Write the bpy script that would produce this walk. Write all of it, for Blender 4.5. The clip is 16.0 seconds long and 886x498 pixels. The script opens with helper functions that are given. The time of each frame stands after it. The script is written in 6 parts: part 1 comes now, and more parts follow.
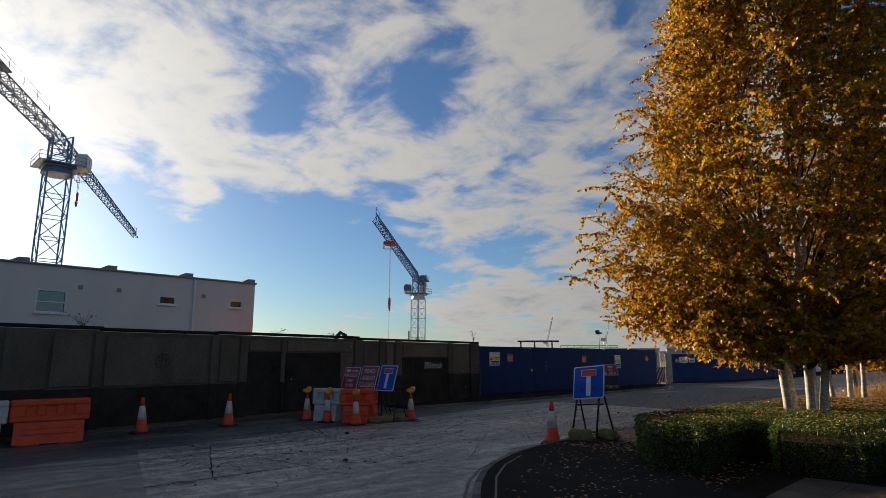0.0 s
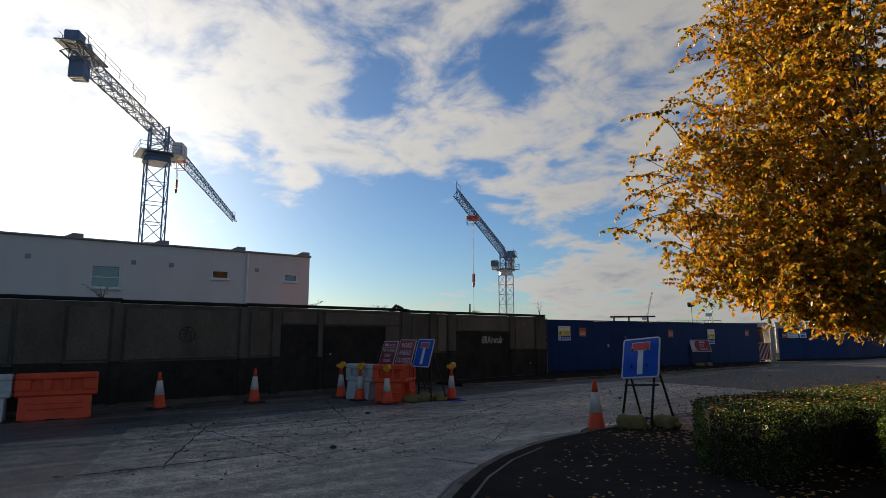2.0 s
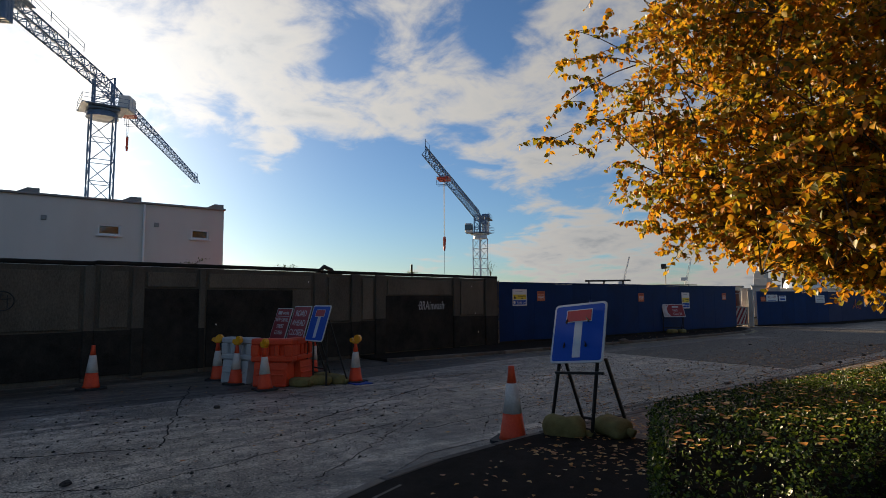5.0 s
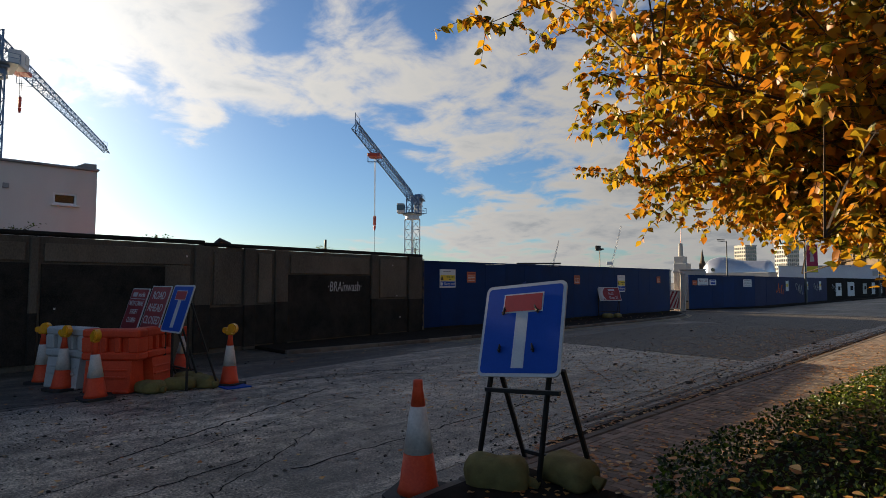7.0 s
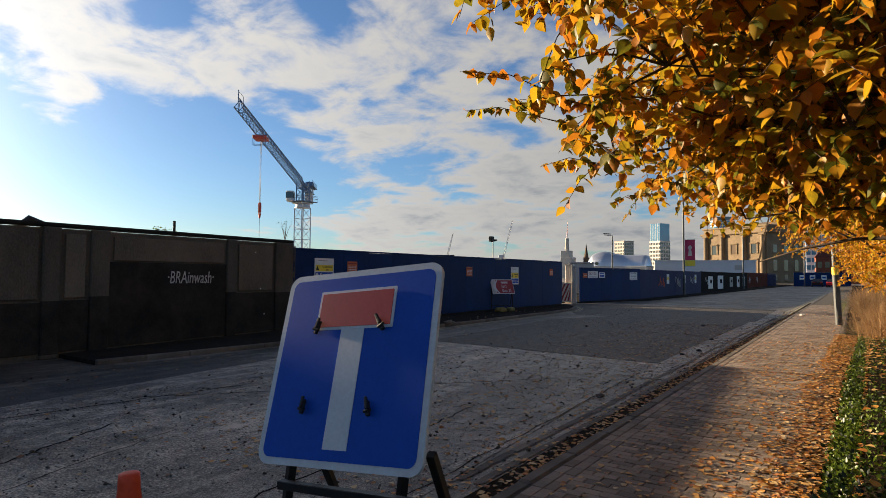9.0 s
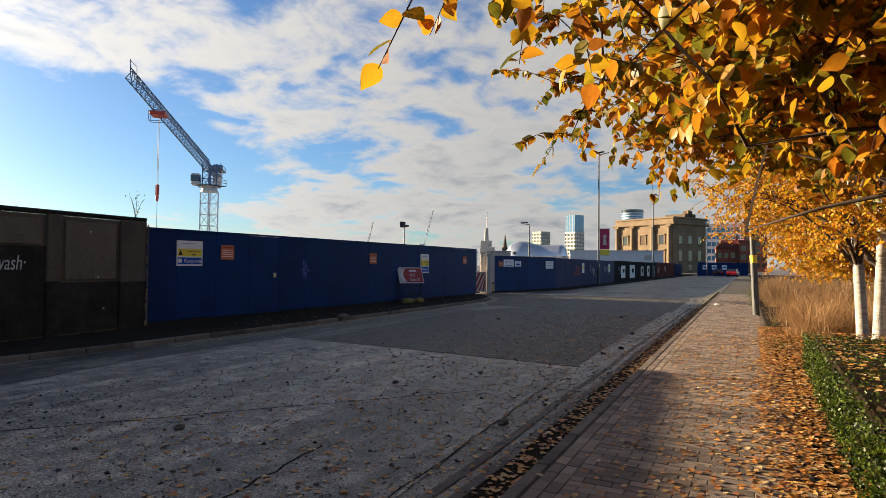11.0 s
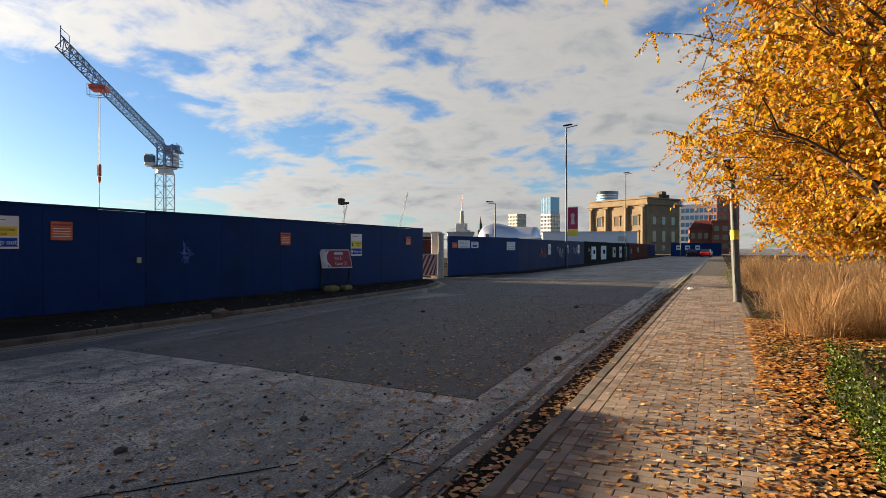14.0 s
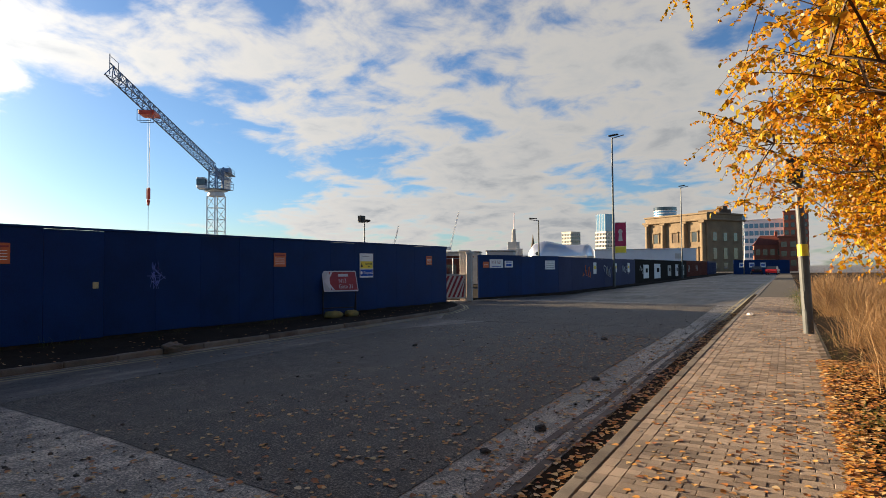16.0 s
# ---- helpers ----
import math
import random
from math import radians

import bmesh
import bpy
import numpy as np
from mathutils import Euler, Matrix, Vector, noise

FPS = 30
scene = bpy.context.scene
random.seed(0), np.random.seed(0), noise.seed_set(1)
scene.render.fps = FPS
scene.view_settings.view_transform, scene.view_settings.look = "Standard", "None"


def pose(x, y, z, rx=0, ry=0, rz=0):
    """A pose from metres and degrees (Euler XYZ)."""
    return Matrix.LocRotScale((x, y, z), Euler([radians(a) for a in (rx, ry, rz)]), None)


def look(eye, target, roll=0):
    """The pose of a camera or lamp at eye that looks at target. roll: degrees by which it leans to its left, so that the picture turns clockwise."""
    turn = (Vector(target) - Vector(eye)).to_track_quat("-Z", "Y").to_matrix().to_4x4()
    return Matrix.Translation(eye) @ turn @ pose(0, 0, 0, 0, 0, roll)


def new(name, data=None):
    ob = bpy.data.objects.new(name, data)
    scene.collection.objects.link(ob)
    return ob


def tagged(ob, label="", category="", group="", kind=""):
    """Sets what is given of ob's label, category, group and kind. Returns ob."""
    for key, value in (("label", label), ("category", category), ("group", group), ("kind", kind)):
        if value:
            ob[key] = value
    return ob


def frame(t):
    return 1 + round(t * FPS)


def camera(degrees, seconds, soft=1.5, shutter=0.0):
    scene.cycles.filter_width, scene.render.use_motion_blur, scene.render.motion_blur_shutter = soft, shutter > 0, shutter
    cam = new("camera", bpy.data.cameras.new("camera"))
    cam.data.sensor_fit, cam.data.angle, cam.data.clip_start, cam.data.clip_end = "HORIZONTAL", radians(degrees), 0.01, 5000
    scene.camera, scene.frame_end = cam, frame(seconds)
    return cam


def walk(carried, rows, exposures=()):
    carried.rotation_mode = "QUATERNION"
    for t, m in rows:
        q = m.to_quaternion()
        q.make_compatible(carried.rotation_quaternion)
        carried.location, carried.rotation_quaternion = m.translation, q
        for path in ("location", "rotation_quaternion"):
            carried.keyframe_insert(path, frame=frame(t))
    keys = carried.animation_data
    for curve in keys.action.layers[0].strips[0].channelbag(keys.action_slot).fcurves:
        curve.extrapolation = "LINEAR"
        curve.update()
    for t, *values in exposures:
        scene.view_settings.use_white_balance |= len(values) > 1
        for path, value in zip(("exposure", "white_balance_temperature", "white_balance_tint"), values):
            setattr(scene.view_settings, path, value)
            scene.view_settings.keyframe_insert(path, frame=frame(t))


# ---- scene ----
cam = camera(73.6, 16.0, 0.8)
PATH = [
    (0, (7.477, -11.613, 1.913), (6.082, -10.227, 2.276), -0.0),
    (0.5, (7.394, -11.056, 1.878), (5.947, -9.718, 2.219), -0.0),
    (1, (7.276, -10.321, 1.86), (5.777, -9.036, 2.177), 0.0),
    (1.5, (7.168, -9.689, 1.806), (5.609, -8.473, 2.105), -0.0),
    (2, (6.921, -8.974, 1.791), (5.313, -7.82, 2.08), -0.1),
    (2.5, (6.736, -8.351, 1.754), (5.084, -7.258, 2.029), -0.2),
    (3, (6.419, -7.662, 1.715), (4.742, -6.604, 1.973), -0.2),
    (3.5, (6.137, -7.071, 1.722), (4.458, -6.006, 1.938), -0.3),
    (4, (5.708, -6.401, 1.769), (4.066, -5.276, 1.959), -0.0),
    (4.2, (5.56, -6.182, 1.786), (3.933, -5.033, 1.972), -0.1),
    (6.3, (3.601, -4.032, 1.754), (2.091, -2.729, 1.89), -0.0),
    (6.5, (3.435, -3.829, 1.747), (1.94, -2.505, 1.874), 0.1),
    (7, (3.0, -3.281, 1.748), (1.564, -1.894, 1.86), 0.1),
    (7.5, (2.676, -2.781, 1.72), (1.304, -1.329, 1.819), 0.3),
    (8, (2.299, -2.274, 1.722), (0.996, -0.759, 1.813), 0.3),
    (8.5, (1.995, -1.749, 1.712), (0.761, -0.177, 1.8), 0.4),
    (9, (1.649, -1.178, 1.72), (0.478, 0.441, 1.807), 0.4),
    (9.5, (1.397, -0.605, 1.702), (0.291, 1.059, 1.788), 0.4),
    (11.8, (0.704, 2.327, 1.603), (-0.206, 4.107, 1.644), 0.4),
    (12, (0.676, 2.607, 1.591), (-0.232, 4.388, 1.629), 0.3),
    (12.5, (0.639, 3.231, 1.588), (-0.263, 5.015, 1.618), 0.3),
    (13, (0.61, 3.89, 1.592), (-0.286, 5.678, 1.608), 0.2),
    (13.5, (0.597, 4.519, 1.593), (-0.289, 6.312, 1.591), 0.1),
    (14, (0.611, 5.216, 1.564), (-0.269, 7.012, 1.562), 0.0),
    (14.5, (0.602, 5.891, 1.562), (-0.269, 7.692, 1.579), -0.1),
    (15, (0.621, 6.58, 1.572), (-0.287, 8.361, 1.617), -0.2),
    (15.5, (0.638, 7.215, 1.61), (-0.338, 8.959, 1.663), -0.3),
    (16, (0.639, 7.884, 1.606), (-0.399, 9.593, 1.669), -0.4),
]
walk(cam, [(t, look(eye, target, roll)) for t, eye, target, roll in PATH],
     exposures=((0, 1.3, 6900, 10), (4, 1.3, 6900, 10), (7, 1.45, 6900, 10), (9.5, 1.7, 6900, 10), (12, 1.92, 6900, 10), (16, 1.86, 6900, 10)))


# ---- light ----
SUN_EL, SUN_AZ = 12.2, 90.5            # degrees above the horizon; degrees to the left of +y
sun_dir = Vector((-math.sin(radians(SUN_AZ)) * math.cos(radians(SUN_EL)),
                  math.cos(radians(SUN_AZ)) * math.cos(radians(SUN_EL)), math.sin(radians(SUN_EL))))
sun = new("sun", bpy.data.lights.new("sun", "SUN"))
sun.data.energy, sun.data.angle, sun.data.color = 5.0, radians(0.6), (1.0, 0.80, 0.56)
sun.matrix_world = look(sun_dir * 60, (0, 0, 0))


def tree_of(name):
    m = bpy.data.materials.new(name)
    m.use_nodes = True
    m.node_tree.nodes.clear()
    return m, m.node_tree


def node(nt, kind, ins=None, operation=None, use_clamp=False, data_type=None, interpolation_type=None, feature=None):
    n = nt.nodes.new(kind)
    if operation:
        n.operation = operation
    if use_clamp:
        n.use_clamp = True
    if data_type:
        n.data_type = data_type
    if interpolation_type:
        n.interpolation_type = interpolation_type
    if feature:
        n.feature = feature
    for k, v in (ins or {}).items():
        if isinstance(v, bpy.types.NodeSocket):
            nt.links.new(v, n.inputs[k])
        else:
            n.inputs[k].default_value = v
    return n


def maths(nt, op, a, b=0.0, clamp=False):
    return node(nt, "ShaderNodeMath", {0: a, 1: b}, operation=op, use_clamp=clamp).outputs[0]


def ramp(nt, fac, stops):
    n = node(nt, "ShaderNodeValToRGB", {"Fac": fac})
    el = n.color_ramp.elements
    while len(el) < len(stops):
        el.new(0.5)
    for e, (p, c) in zip(el, stops):
        e.position, e.color = p, (*c, 1)
    return n.outputs["Color"]


def toward(az, el):
    a, e = radians(az), radians(el)
    return (-math.sin(a) * math.cos(e), math.cos(a) * math.cos(e), math.sin(e))


# sky: clear blue with broken altocumulus, thicker low in the north, open low in the west
world = bpy.data.worlds.new("sky")
scene.world = world
world.use_nodes = True
wt = world.node_tree
wt.nodes.clear()
sky = node(wt, "ShaderNodeTexSky")
sky.sky_type, sky.sun_disc, sky.sun_elevation, sky.sun_rotation = "NISHITA", False, radians(SUN_EL), radians(-SUN_AZ)
sky.altitude, sky.air_density, sky.dust_density, sky.ozone_density = 100, 1.0, 0.5, 3.0
coord = node(wt, "ShaderNodeTexCoord").outputs["Generated"]
sep = node(wt, "ShaderNodeSeparateXYZ", {0: coord})
high = maths(wt, "MAXIMUM", sep.outputs[2], 0.0)
lift = maths(wt, "ADD", high, 0.2)
flat = node(wt, "ShaderNodeCombineXYZ", {0: maths(wt, "DIVIDE", sep.outputs[0], lift), 1: maths(wt, "DIVIDE", sep.outputs[1], lift), 2: 0.35})
big = node(wt, "ShaderNodeTexNoise", {"Vector": flat.outputs[0], "Scale": 1.6, "Detail": 3.0, "Roughness": 0.5, "Distortion": 0.3})
fine = node(wt, "ShaderNodeTexNoise", {"Vector": flat.outputs[0], "Scale": 4.4, "Detail": 10.0, "Roughness": 0.57, "Distortion": 0.3})
dens = maths(wt, "ADD", maths(wt, "MULTIPLY", maths(wt, "SUBTRACT", big.outputs["Fac"], 0.5), 0.9), maths(wt, "MULTIPLY", maths(wt, "SUBTRACT", fine.outputs["Fac"], 0.5), 1.25))
dens = maths(wt, "ADD", dens, 0.455)
BANKS = ((70, 19, 0.17, 0.22), (50, 18, 0.15, 0.26), (40, 18, 0.15, 0.16), (58, 30, 0.22, 0.16), (84, 20, 0.22, 0.25), (36, 27, 0.16, 0.16),
         (28, 32, 0.20, 0.14), (30, 13, 0.14, 0.16), (40, 3, 0.11, 0.34), (26, 5, 0.16, 0.34), (8, 6, 0.26, 0.32), (14, 21, 0.16, 0.14), (-10, 12, 0.4, 0.14),
         (47, 24, 0.08, -0.16), (63, 24, 0.07, -0.12), (72, 8, 0.18, -0.35), (60, 9, 0.15, -0.35), (86, 7, 0.16, -0.2), (50, 8, 0.09, -0.2))
for az, el, reach, gain in BANKS:
    off = node(wt, "ShaderNodeVectorMath", {0: coord, 1: toward(az, el)}, operation="DISTANCE").outputs["Value"]
    near = node(wt, "ShaderNodeMapRange", {"Value": off, "From Min": 0.0, "From Max": reach * 1.5, "To Min": gain, "To Max": 0.0},
                interpolation_type="SMOOTHSTEP").outputs[0]
    dens = maths(wt, "ADD", dens, near)
cover = node(wt, "ShaderNodeMapRange", {"Value": dens, "From Min": 0.45, "From Max": 0.77}, interpolation_type="SMOOTHSTEP").outputs[0]
thick = node(wt, "ShaderNodeMapRange", {"Value": dens, "From Min": 0.62, "From Max": 1.10}).outputs[0]
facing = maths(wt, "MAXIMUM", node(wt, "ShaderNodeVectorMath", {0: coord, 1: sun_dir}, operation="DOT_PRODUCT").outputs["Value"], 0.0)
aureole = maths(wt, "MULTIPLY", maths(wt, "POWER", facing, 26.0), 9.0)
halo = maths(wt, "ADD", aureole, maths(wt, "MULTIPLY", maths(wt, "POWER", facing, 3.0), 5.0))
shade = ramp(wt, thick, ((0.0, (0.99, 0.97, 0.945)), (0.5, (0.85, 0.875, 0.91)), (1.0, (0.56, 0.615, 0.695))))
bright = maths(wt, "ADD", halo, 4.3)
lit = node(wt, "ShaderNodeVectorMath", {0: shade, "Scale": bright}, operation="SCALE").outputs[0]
deep = node(wt, "ShaderNodeVectorMath", {0: sky.outputs[0], 1: (0.78, 1.0, 1.27)}, operation="MULTIPLY").outputs[0]
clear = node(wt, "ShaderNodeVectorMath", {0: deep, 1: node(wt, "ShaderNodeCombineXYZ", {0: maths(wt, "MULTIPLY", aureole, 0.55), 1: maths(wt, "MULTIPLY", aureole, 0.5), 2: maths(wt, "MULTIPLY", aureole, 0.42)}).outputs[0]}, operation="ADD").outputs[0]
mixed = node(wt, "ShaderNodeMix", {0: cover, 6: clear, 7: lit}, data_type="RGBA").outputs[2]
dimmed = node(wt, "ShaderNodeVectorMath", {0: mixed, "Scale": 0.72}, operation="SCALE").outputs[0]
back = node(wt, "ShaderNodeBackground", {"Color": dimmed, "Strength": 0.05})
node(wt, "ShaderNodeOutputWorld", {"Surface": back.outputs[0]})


# ---- materials ----
def surf(name, a, b, rough=0.75, scale=3.0, fine=60.0, metal=0.0, bump=0.25, bump_at=90.0, spec=0.4, mix=0.55, spread=0.0,
         wet=0.0, third=None, stretch=None, coat=0.0, mid=0.0, mid_at=16.0, grain=0.0, grain_at=80.0, streak=0.0):
    """A surface of two colours in blotches and grain, with relief; spread: how far alike pieces differ; wet: how far gloss varies."""
    m, nt = tree_of(name)
    pos = node(nt, "ShaderNodeNewGeometry").outputs["Position"]
    if stretch:
        pos = node(nt, "ShaderNodeVectorMath", {0: pos, 1: stretch}, operation="MULTIPLY").outputs[0]
    n1 = node(nt, "ShaderNodeTexNoise", {"Vector": pos, "Scale": scale, "Detail": 6.0, "Roughness": 0.6}).outputs["Fac"]
    n2 = node(nt, "ShaderNodeTexNoise", {"Vector": pos, "Scale": fine, "Detail": 3.0, "Roughness": 0.7}).outputs["Fac"]
    both = maths(nt, "ADD", maths(nt, "MULTIPLY", n1, mix), maths(nt, "MULTIPLY", n2, 1 - mix))
    if mid:
        nm = node(nt, "ShaderNodeTexNoise", {"Vector": pos, "Scale": mid_at, "Detail": 6.0, "Roughness": 0.75}).outputs["Fac"]
        both = maths(nt, "ADD", both, maths(nt, "MULTIPLY", maths(nt, "SUBTRACT", nm, 0.5), mid))
    if streak:
        along = node(nt, "ShaderNodeVectorMath", {0: pos, 1: (1.0, 0.16, 1.0)}, operation="MULTIPLY").outputs[0]
        ns = node(nt, "ShaderNodeTexNoise", {"Vector": along, "Scale": 2.1, "Detail": 7.0, "Roughness": 0.62, "Distortion": 0.9}).outputs["Fac"]
        both = maths(nt, "ADD", both, maths(nt, "MULTIPLY", maths(nt, "SUBTRACT", ns, 0.5), streak))
    if grain:
        cell = node(nt, "ShaderNodeTexNoise", {"Vector": pos, "Scale": grain_at, "Detail": 2.0, "Roughness": 0.8}).outputs["Fac"]
        both = maths(nt, "ADD", both, maths(nt, "MULTIPLY", maths(nt, "SUBTRACT", cell, 0.5), grain))
    if spread:
        rnd = node(nt, "ShaderNodeObjectInfo").outputs["Random"]
        isl = node(nt, "ShaderNodeNewGeometry").outputs["Random Per Island"]
        vary = maths(nt, "SUBTRACT", maths(nt, "FRACT", maths(nt, "ADD", rnd, isl)), 0.5)
        both = maths(nt, "ADD", both, maths(nt, "MULTIPLY", vary, spread))
    stops = ((0.32, a), (0.68, b)) if third is None else ((0.3, a), (0.55, b), (0.74, third))
    col = ramp(nt, both, stops)
    r = maths(nt, "ADD", rough - wet / 2, maths(nt, "MULTIPLY", n1, wet), clamp=True) if wet else rough
    n3 = node(nt, "ShaderNodeTexNoise", {"Vector": pos, "Scale": bump_at, "Detail": 4.0, "Roughness": 0.65}).outputs["Fac"]
    rel = node(nt, "ShaderNodeBump", {"Strength": bump, "Distance": 0.01, "Height": n3}).outputs[0]
    p = node(nt, "ShaderNodeBsdfPrincipled", {"Base Color": col, "Roughness": r, "Metallic": metal, "Normal": rel,
                                              "Specular IOR Level": spec, "Coat Weight": coat})
    node(nt, "ShaderNodeOutputMaterial", {"Surface": p.outputs[0]})
    return m


def leafy(name, stops, through_it=0.55, rough=0.45):
    """Thin leaves that let light through; each leaf has its own colour."""
    m, nt = tree_of(name)
    g = node(nt, "ShaderNodeNewGeometry")
    vein = node(nt, "ShaderNodeTexNoise", {"Vector": g.outputs["Position"], "Scale": 70.0, "Detail": 3.0}).outputs["Fac"]
    patch = node(nt, "ShaderNodeTexNoise", {"Vector": g.outputs["Position"], "Scale": 0.8, "Detail": 2.0}).outputs["Fac"]
    f = maths(nt, "ADD", maths(nt, "MULTIPLY", g.outputs["Random Per Island"], 0.78), maths(nt, "MULTIPLY", maths(nt, "SUBTRACT", vein, 0.5), 0.22))
    f = maths(nt, "ADD", f, maths(nt, "MULTIPLY", patch, 0.25))
    col = ramp(nt, f, stops)
    p = node(nt, "ShaderNodeBsdfPrincipled", {"Base Color": col, "Roughness": rough, "Specular IOR Level": 0.35})
    t = node(nt, "ShaderNodeBsdfTranslucent", {"Color": col})
    mx = node(nt, "ShaderNodeMixShader", {0: through_it, 1: p.outputs[0], 2: t.outputs[0]})
    node(nt, "ShaderNodeOutputMaterial", {"Surface": mx.outputs[0]})
    return m


def glass(name, tint, rough=0.06):
    m, nt = tree_of(name)
    p = node(nt, "ShaderNodeBsdfPrincipled", {"Base Color": (*tint, 1), "Roughness": rough, "Metallic": 0.0, "Specular IOR Level": 0.9, "Coat Weight": 0.6})
    node(nt, "ShaderNodeOutputMaterial", {"Surface": p.outputs[0]})
    return m


ASPHALT = surf("asphalt", (0.026, 0.022, 0.017), (0.14, 0.118, 0.092), 0.40, 0.5, 140, bump=1.0, bump_at=120, wet=0.7, spec=0.55, mix=0.5, third=(0.40, 0.345, 0.275), mid=0.8, mid_at=3.5, grain=1.2, grain_at=48, streak=0.75)
ASPHALT_FAR = surf("asphalt_distant", (0.018, 0.0155, 0.012), (0.08, 0.068, 0.053), 0.46, 0.25, 20, bump=0.5, bump_at=60, wet=0.7, spec=0.5, third=(0.21, 0.18, 0.145), mid=0.5, mid_at=3, streak=1.0)
ASPHALT_DARK = surf("asphalt_dark", (0.014, 0.0125, 0.010), (0.062, 0.054, 0.043), 0.6, 0.8, 150, bump=1.0, bump_at=160, wet=0.4, spec=0.35, mix=0.5, third=(0.22, 0.19, 0.15), mid=0.5, mid_at=4, grain=1.6, grain_at=48, streak=0.3)
ASPHALT_SMOOTH = surf("asphalt_smooth_dark", (0.016, 0.014, 0.0115), (0.085, 0.074, 0.06), 0.5, 0.5, 150, bump=0.6, bump_at=150, wet=0.6, spec=0.45, third=(0.24, 0.21, 0.165), mid=0.6, mid_at=4, grain=0.7, grain_at=60, streak=0.9)
ASPHALT_PALE = surf("asphalt_pale", (0.026, 0.022, 0.0175), (0.23, 0.196, 0.152), 0.38, 0.55, 130, bump=1.0, bump_at=110, wet=0.7, spec=0.6, mix=0.5, third=(0.64, 0.55, 0.43), mid=0.9, mid_at=3.5, grain=1.3, grain_at=42, streak=0.75)
FOOTWAY = surf("footway_asphalt", (0.013, 0.011, 0.009), (0.040, 0.034, 0.028), 0.95, 0.8, 150, bump=0.6, bump_at=150, wet=0.1, spec=0.05, mid=0.4, mid_at=6)
TAR = surf("tar_joint", (0.009, 0.009, 0.009), (0.022, 0.021, 0.02), 0.95, 4, 80, bump=0.4, spec=0.05)
PAVER = surf("block_paving", (0.12, 0.092, 0.07), (0.30, 0.235, 0.18), 0.8, 1.5, 110, bump=0.4, bump_at=160, spread=0.35, wet=0.2, grain=0.25, grain_at=120)
JOINT = surf("sand_joint", (0.03, 0.025, 0.02), (0.065, 0.054, 0.042), 0.95, 6, 120)
KERB = surf("kerb_concrete", (0.055, 0.046, 0.037), (0.20, 0.168, 0.135), 0.8, 2.5, 120, bump=0.45, bump_at=120, spread=0.25)
SLAB = surf("brown_paving_slab", (0.065, 0.046, 0.030), (0.17, 0.125, 0.085), 0.9, 2.0, 110, bump=0.4, bump_at=120, spread=0.2, spec=0.15)
YELLOW_LINE = surf("yellow_line", (0.22, 0.19, 0.12), (0.55, 0.47, 0.26), 0.7, 5, 60, mix=0.6, bump=0.3)
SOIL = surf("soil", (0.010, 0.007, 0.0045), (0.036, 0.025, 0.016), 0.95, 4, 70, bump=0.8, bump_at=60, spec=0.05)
WALL_OLD = surf("stained_concrete", (0.048, 0.040, 0.030), (0.135, 0.112, 0.083), 0.9, 1.3, 40, bump=0.5, bump_at=50, stretch=(1, 1, 0.45))
WALL_PANEL = surf("weathered_render", (0.055, 0.045, 0.033), (0.175, 0.145, 0.105), 0.9, 0.9, 35, bump=0.4, bump_at=60, spread=0.12, stretch=(1, 1, 0.5))
WALL_BLACK = surf("black_masonry", (0.008, 0.008, 0.007), (0.045, 0.038, 0.030), 0.9, 1.1, 40, bump=0.4, bump_at=50, mid=0.4, mid_at=4, spec=0.2)
# coping colour darkened to cancel the sunlit line along the wall top
COPING_DARK = surf("dark_coping", (0.012, 0.011, 0.010), (0.04, 0.035, 0.03), 0.95, 2, 40, bump=0.5, spec=0.1)
CHALK = surf("white_spray_paint", (0.30, 0.30, 0.30), (0.62, 0.62, 0.60), 0.6, 6, 60, bump=0.1)
SPRAY_DARK = surf("black_spray_paint", (0.012, 0.012, 0.012), (0.03, 0.03, 0.03), 0.6, 6, 60, bump=0.1)
SPRAY_BLUE = surf("pale_blue_spray_paint", (0.02, 0.05, 0.30), (0.20, 0.30, 0.75), 0.6, 9, 60, bump=0.1)
BLUE = surf("blue_hoarding_paint", (0.001, 0.014, 0.06), (0.002, 0.031, 0.135), 0.45, 0.9, 45, bump=0.12, bump_at=30, spread=0.10, wet=0.25, spec=0.10)
BLUE_FAR = surf("grey_blue_hoarding_paint", (0.008, 0.018, 0.065), (0.022, 0.036, 0.11), 0.55, 0.8, 40, bump=0.12, spread=0.10, spec=0.08)
WHITE = surf("white_sheet", (0.62, 0.62, 0.61), (0.80, 0.80, 0.78), 0.45, 3, 40, bump=0.05)
SIGN_WHITE = surf("reflective_white", (0.42, 0.43, 0.44), (0.58, 0.59, 0.60), 0.4, 4, 60, bump=0.05)
SIGN_BLUE = surf("reflective_blue", (0.002, 0.055, 0.32), (0.004, 0.072, 0.40), 0.4, 2.5, 50, bump=0.04, spec=0.15)
SIGN_RED = surf("reflective_red", (0.33, 0.018, 0.022), (0.45, 0.03, 0.032), 0.36, 3, 50, bump=0.04)
SIGN_MAROON = surf("dusty_red_sheet", (0.20, 0.02, 0.025), (0.33, 0.04, 0.045), 0.5, 3, 40, bump=0.05)
SIGN_YELLOW = surf("yellow_sheet", (0.72, 0.55, 0.03), (0.85, 0.66, 0.06), 0.45, 3, 40, bump=0.05)
ORANGE = surf("orange_plastic", (0.50, 0.040, 0.014), (0.68, 0.070, 0.022), 0.5, 3, 40, bump=0.12, spec=0.3, third=(0.70, 0.13, 0.05))
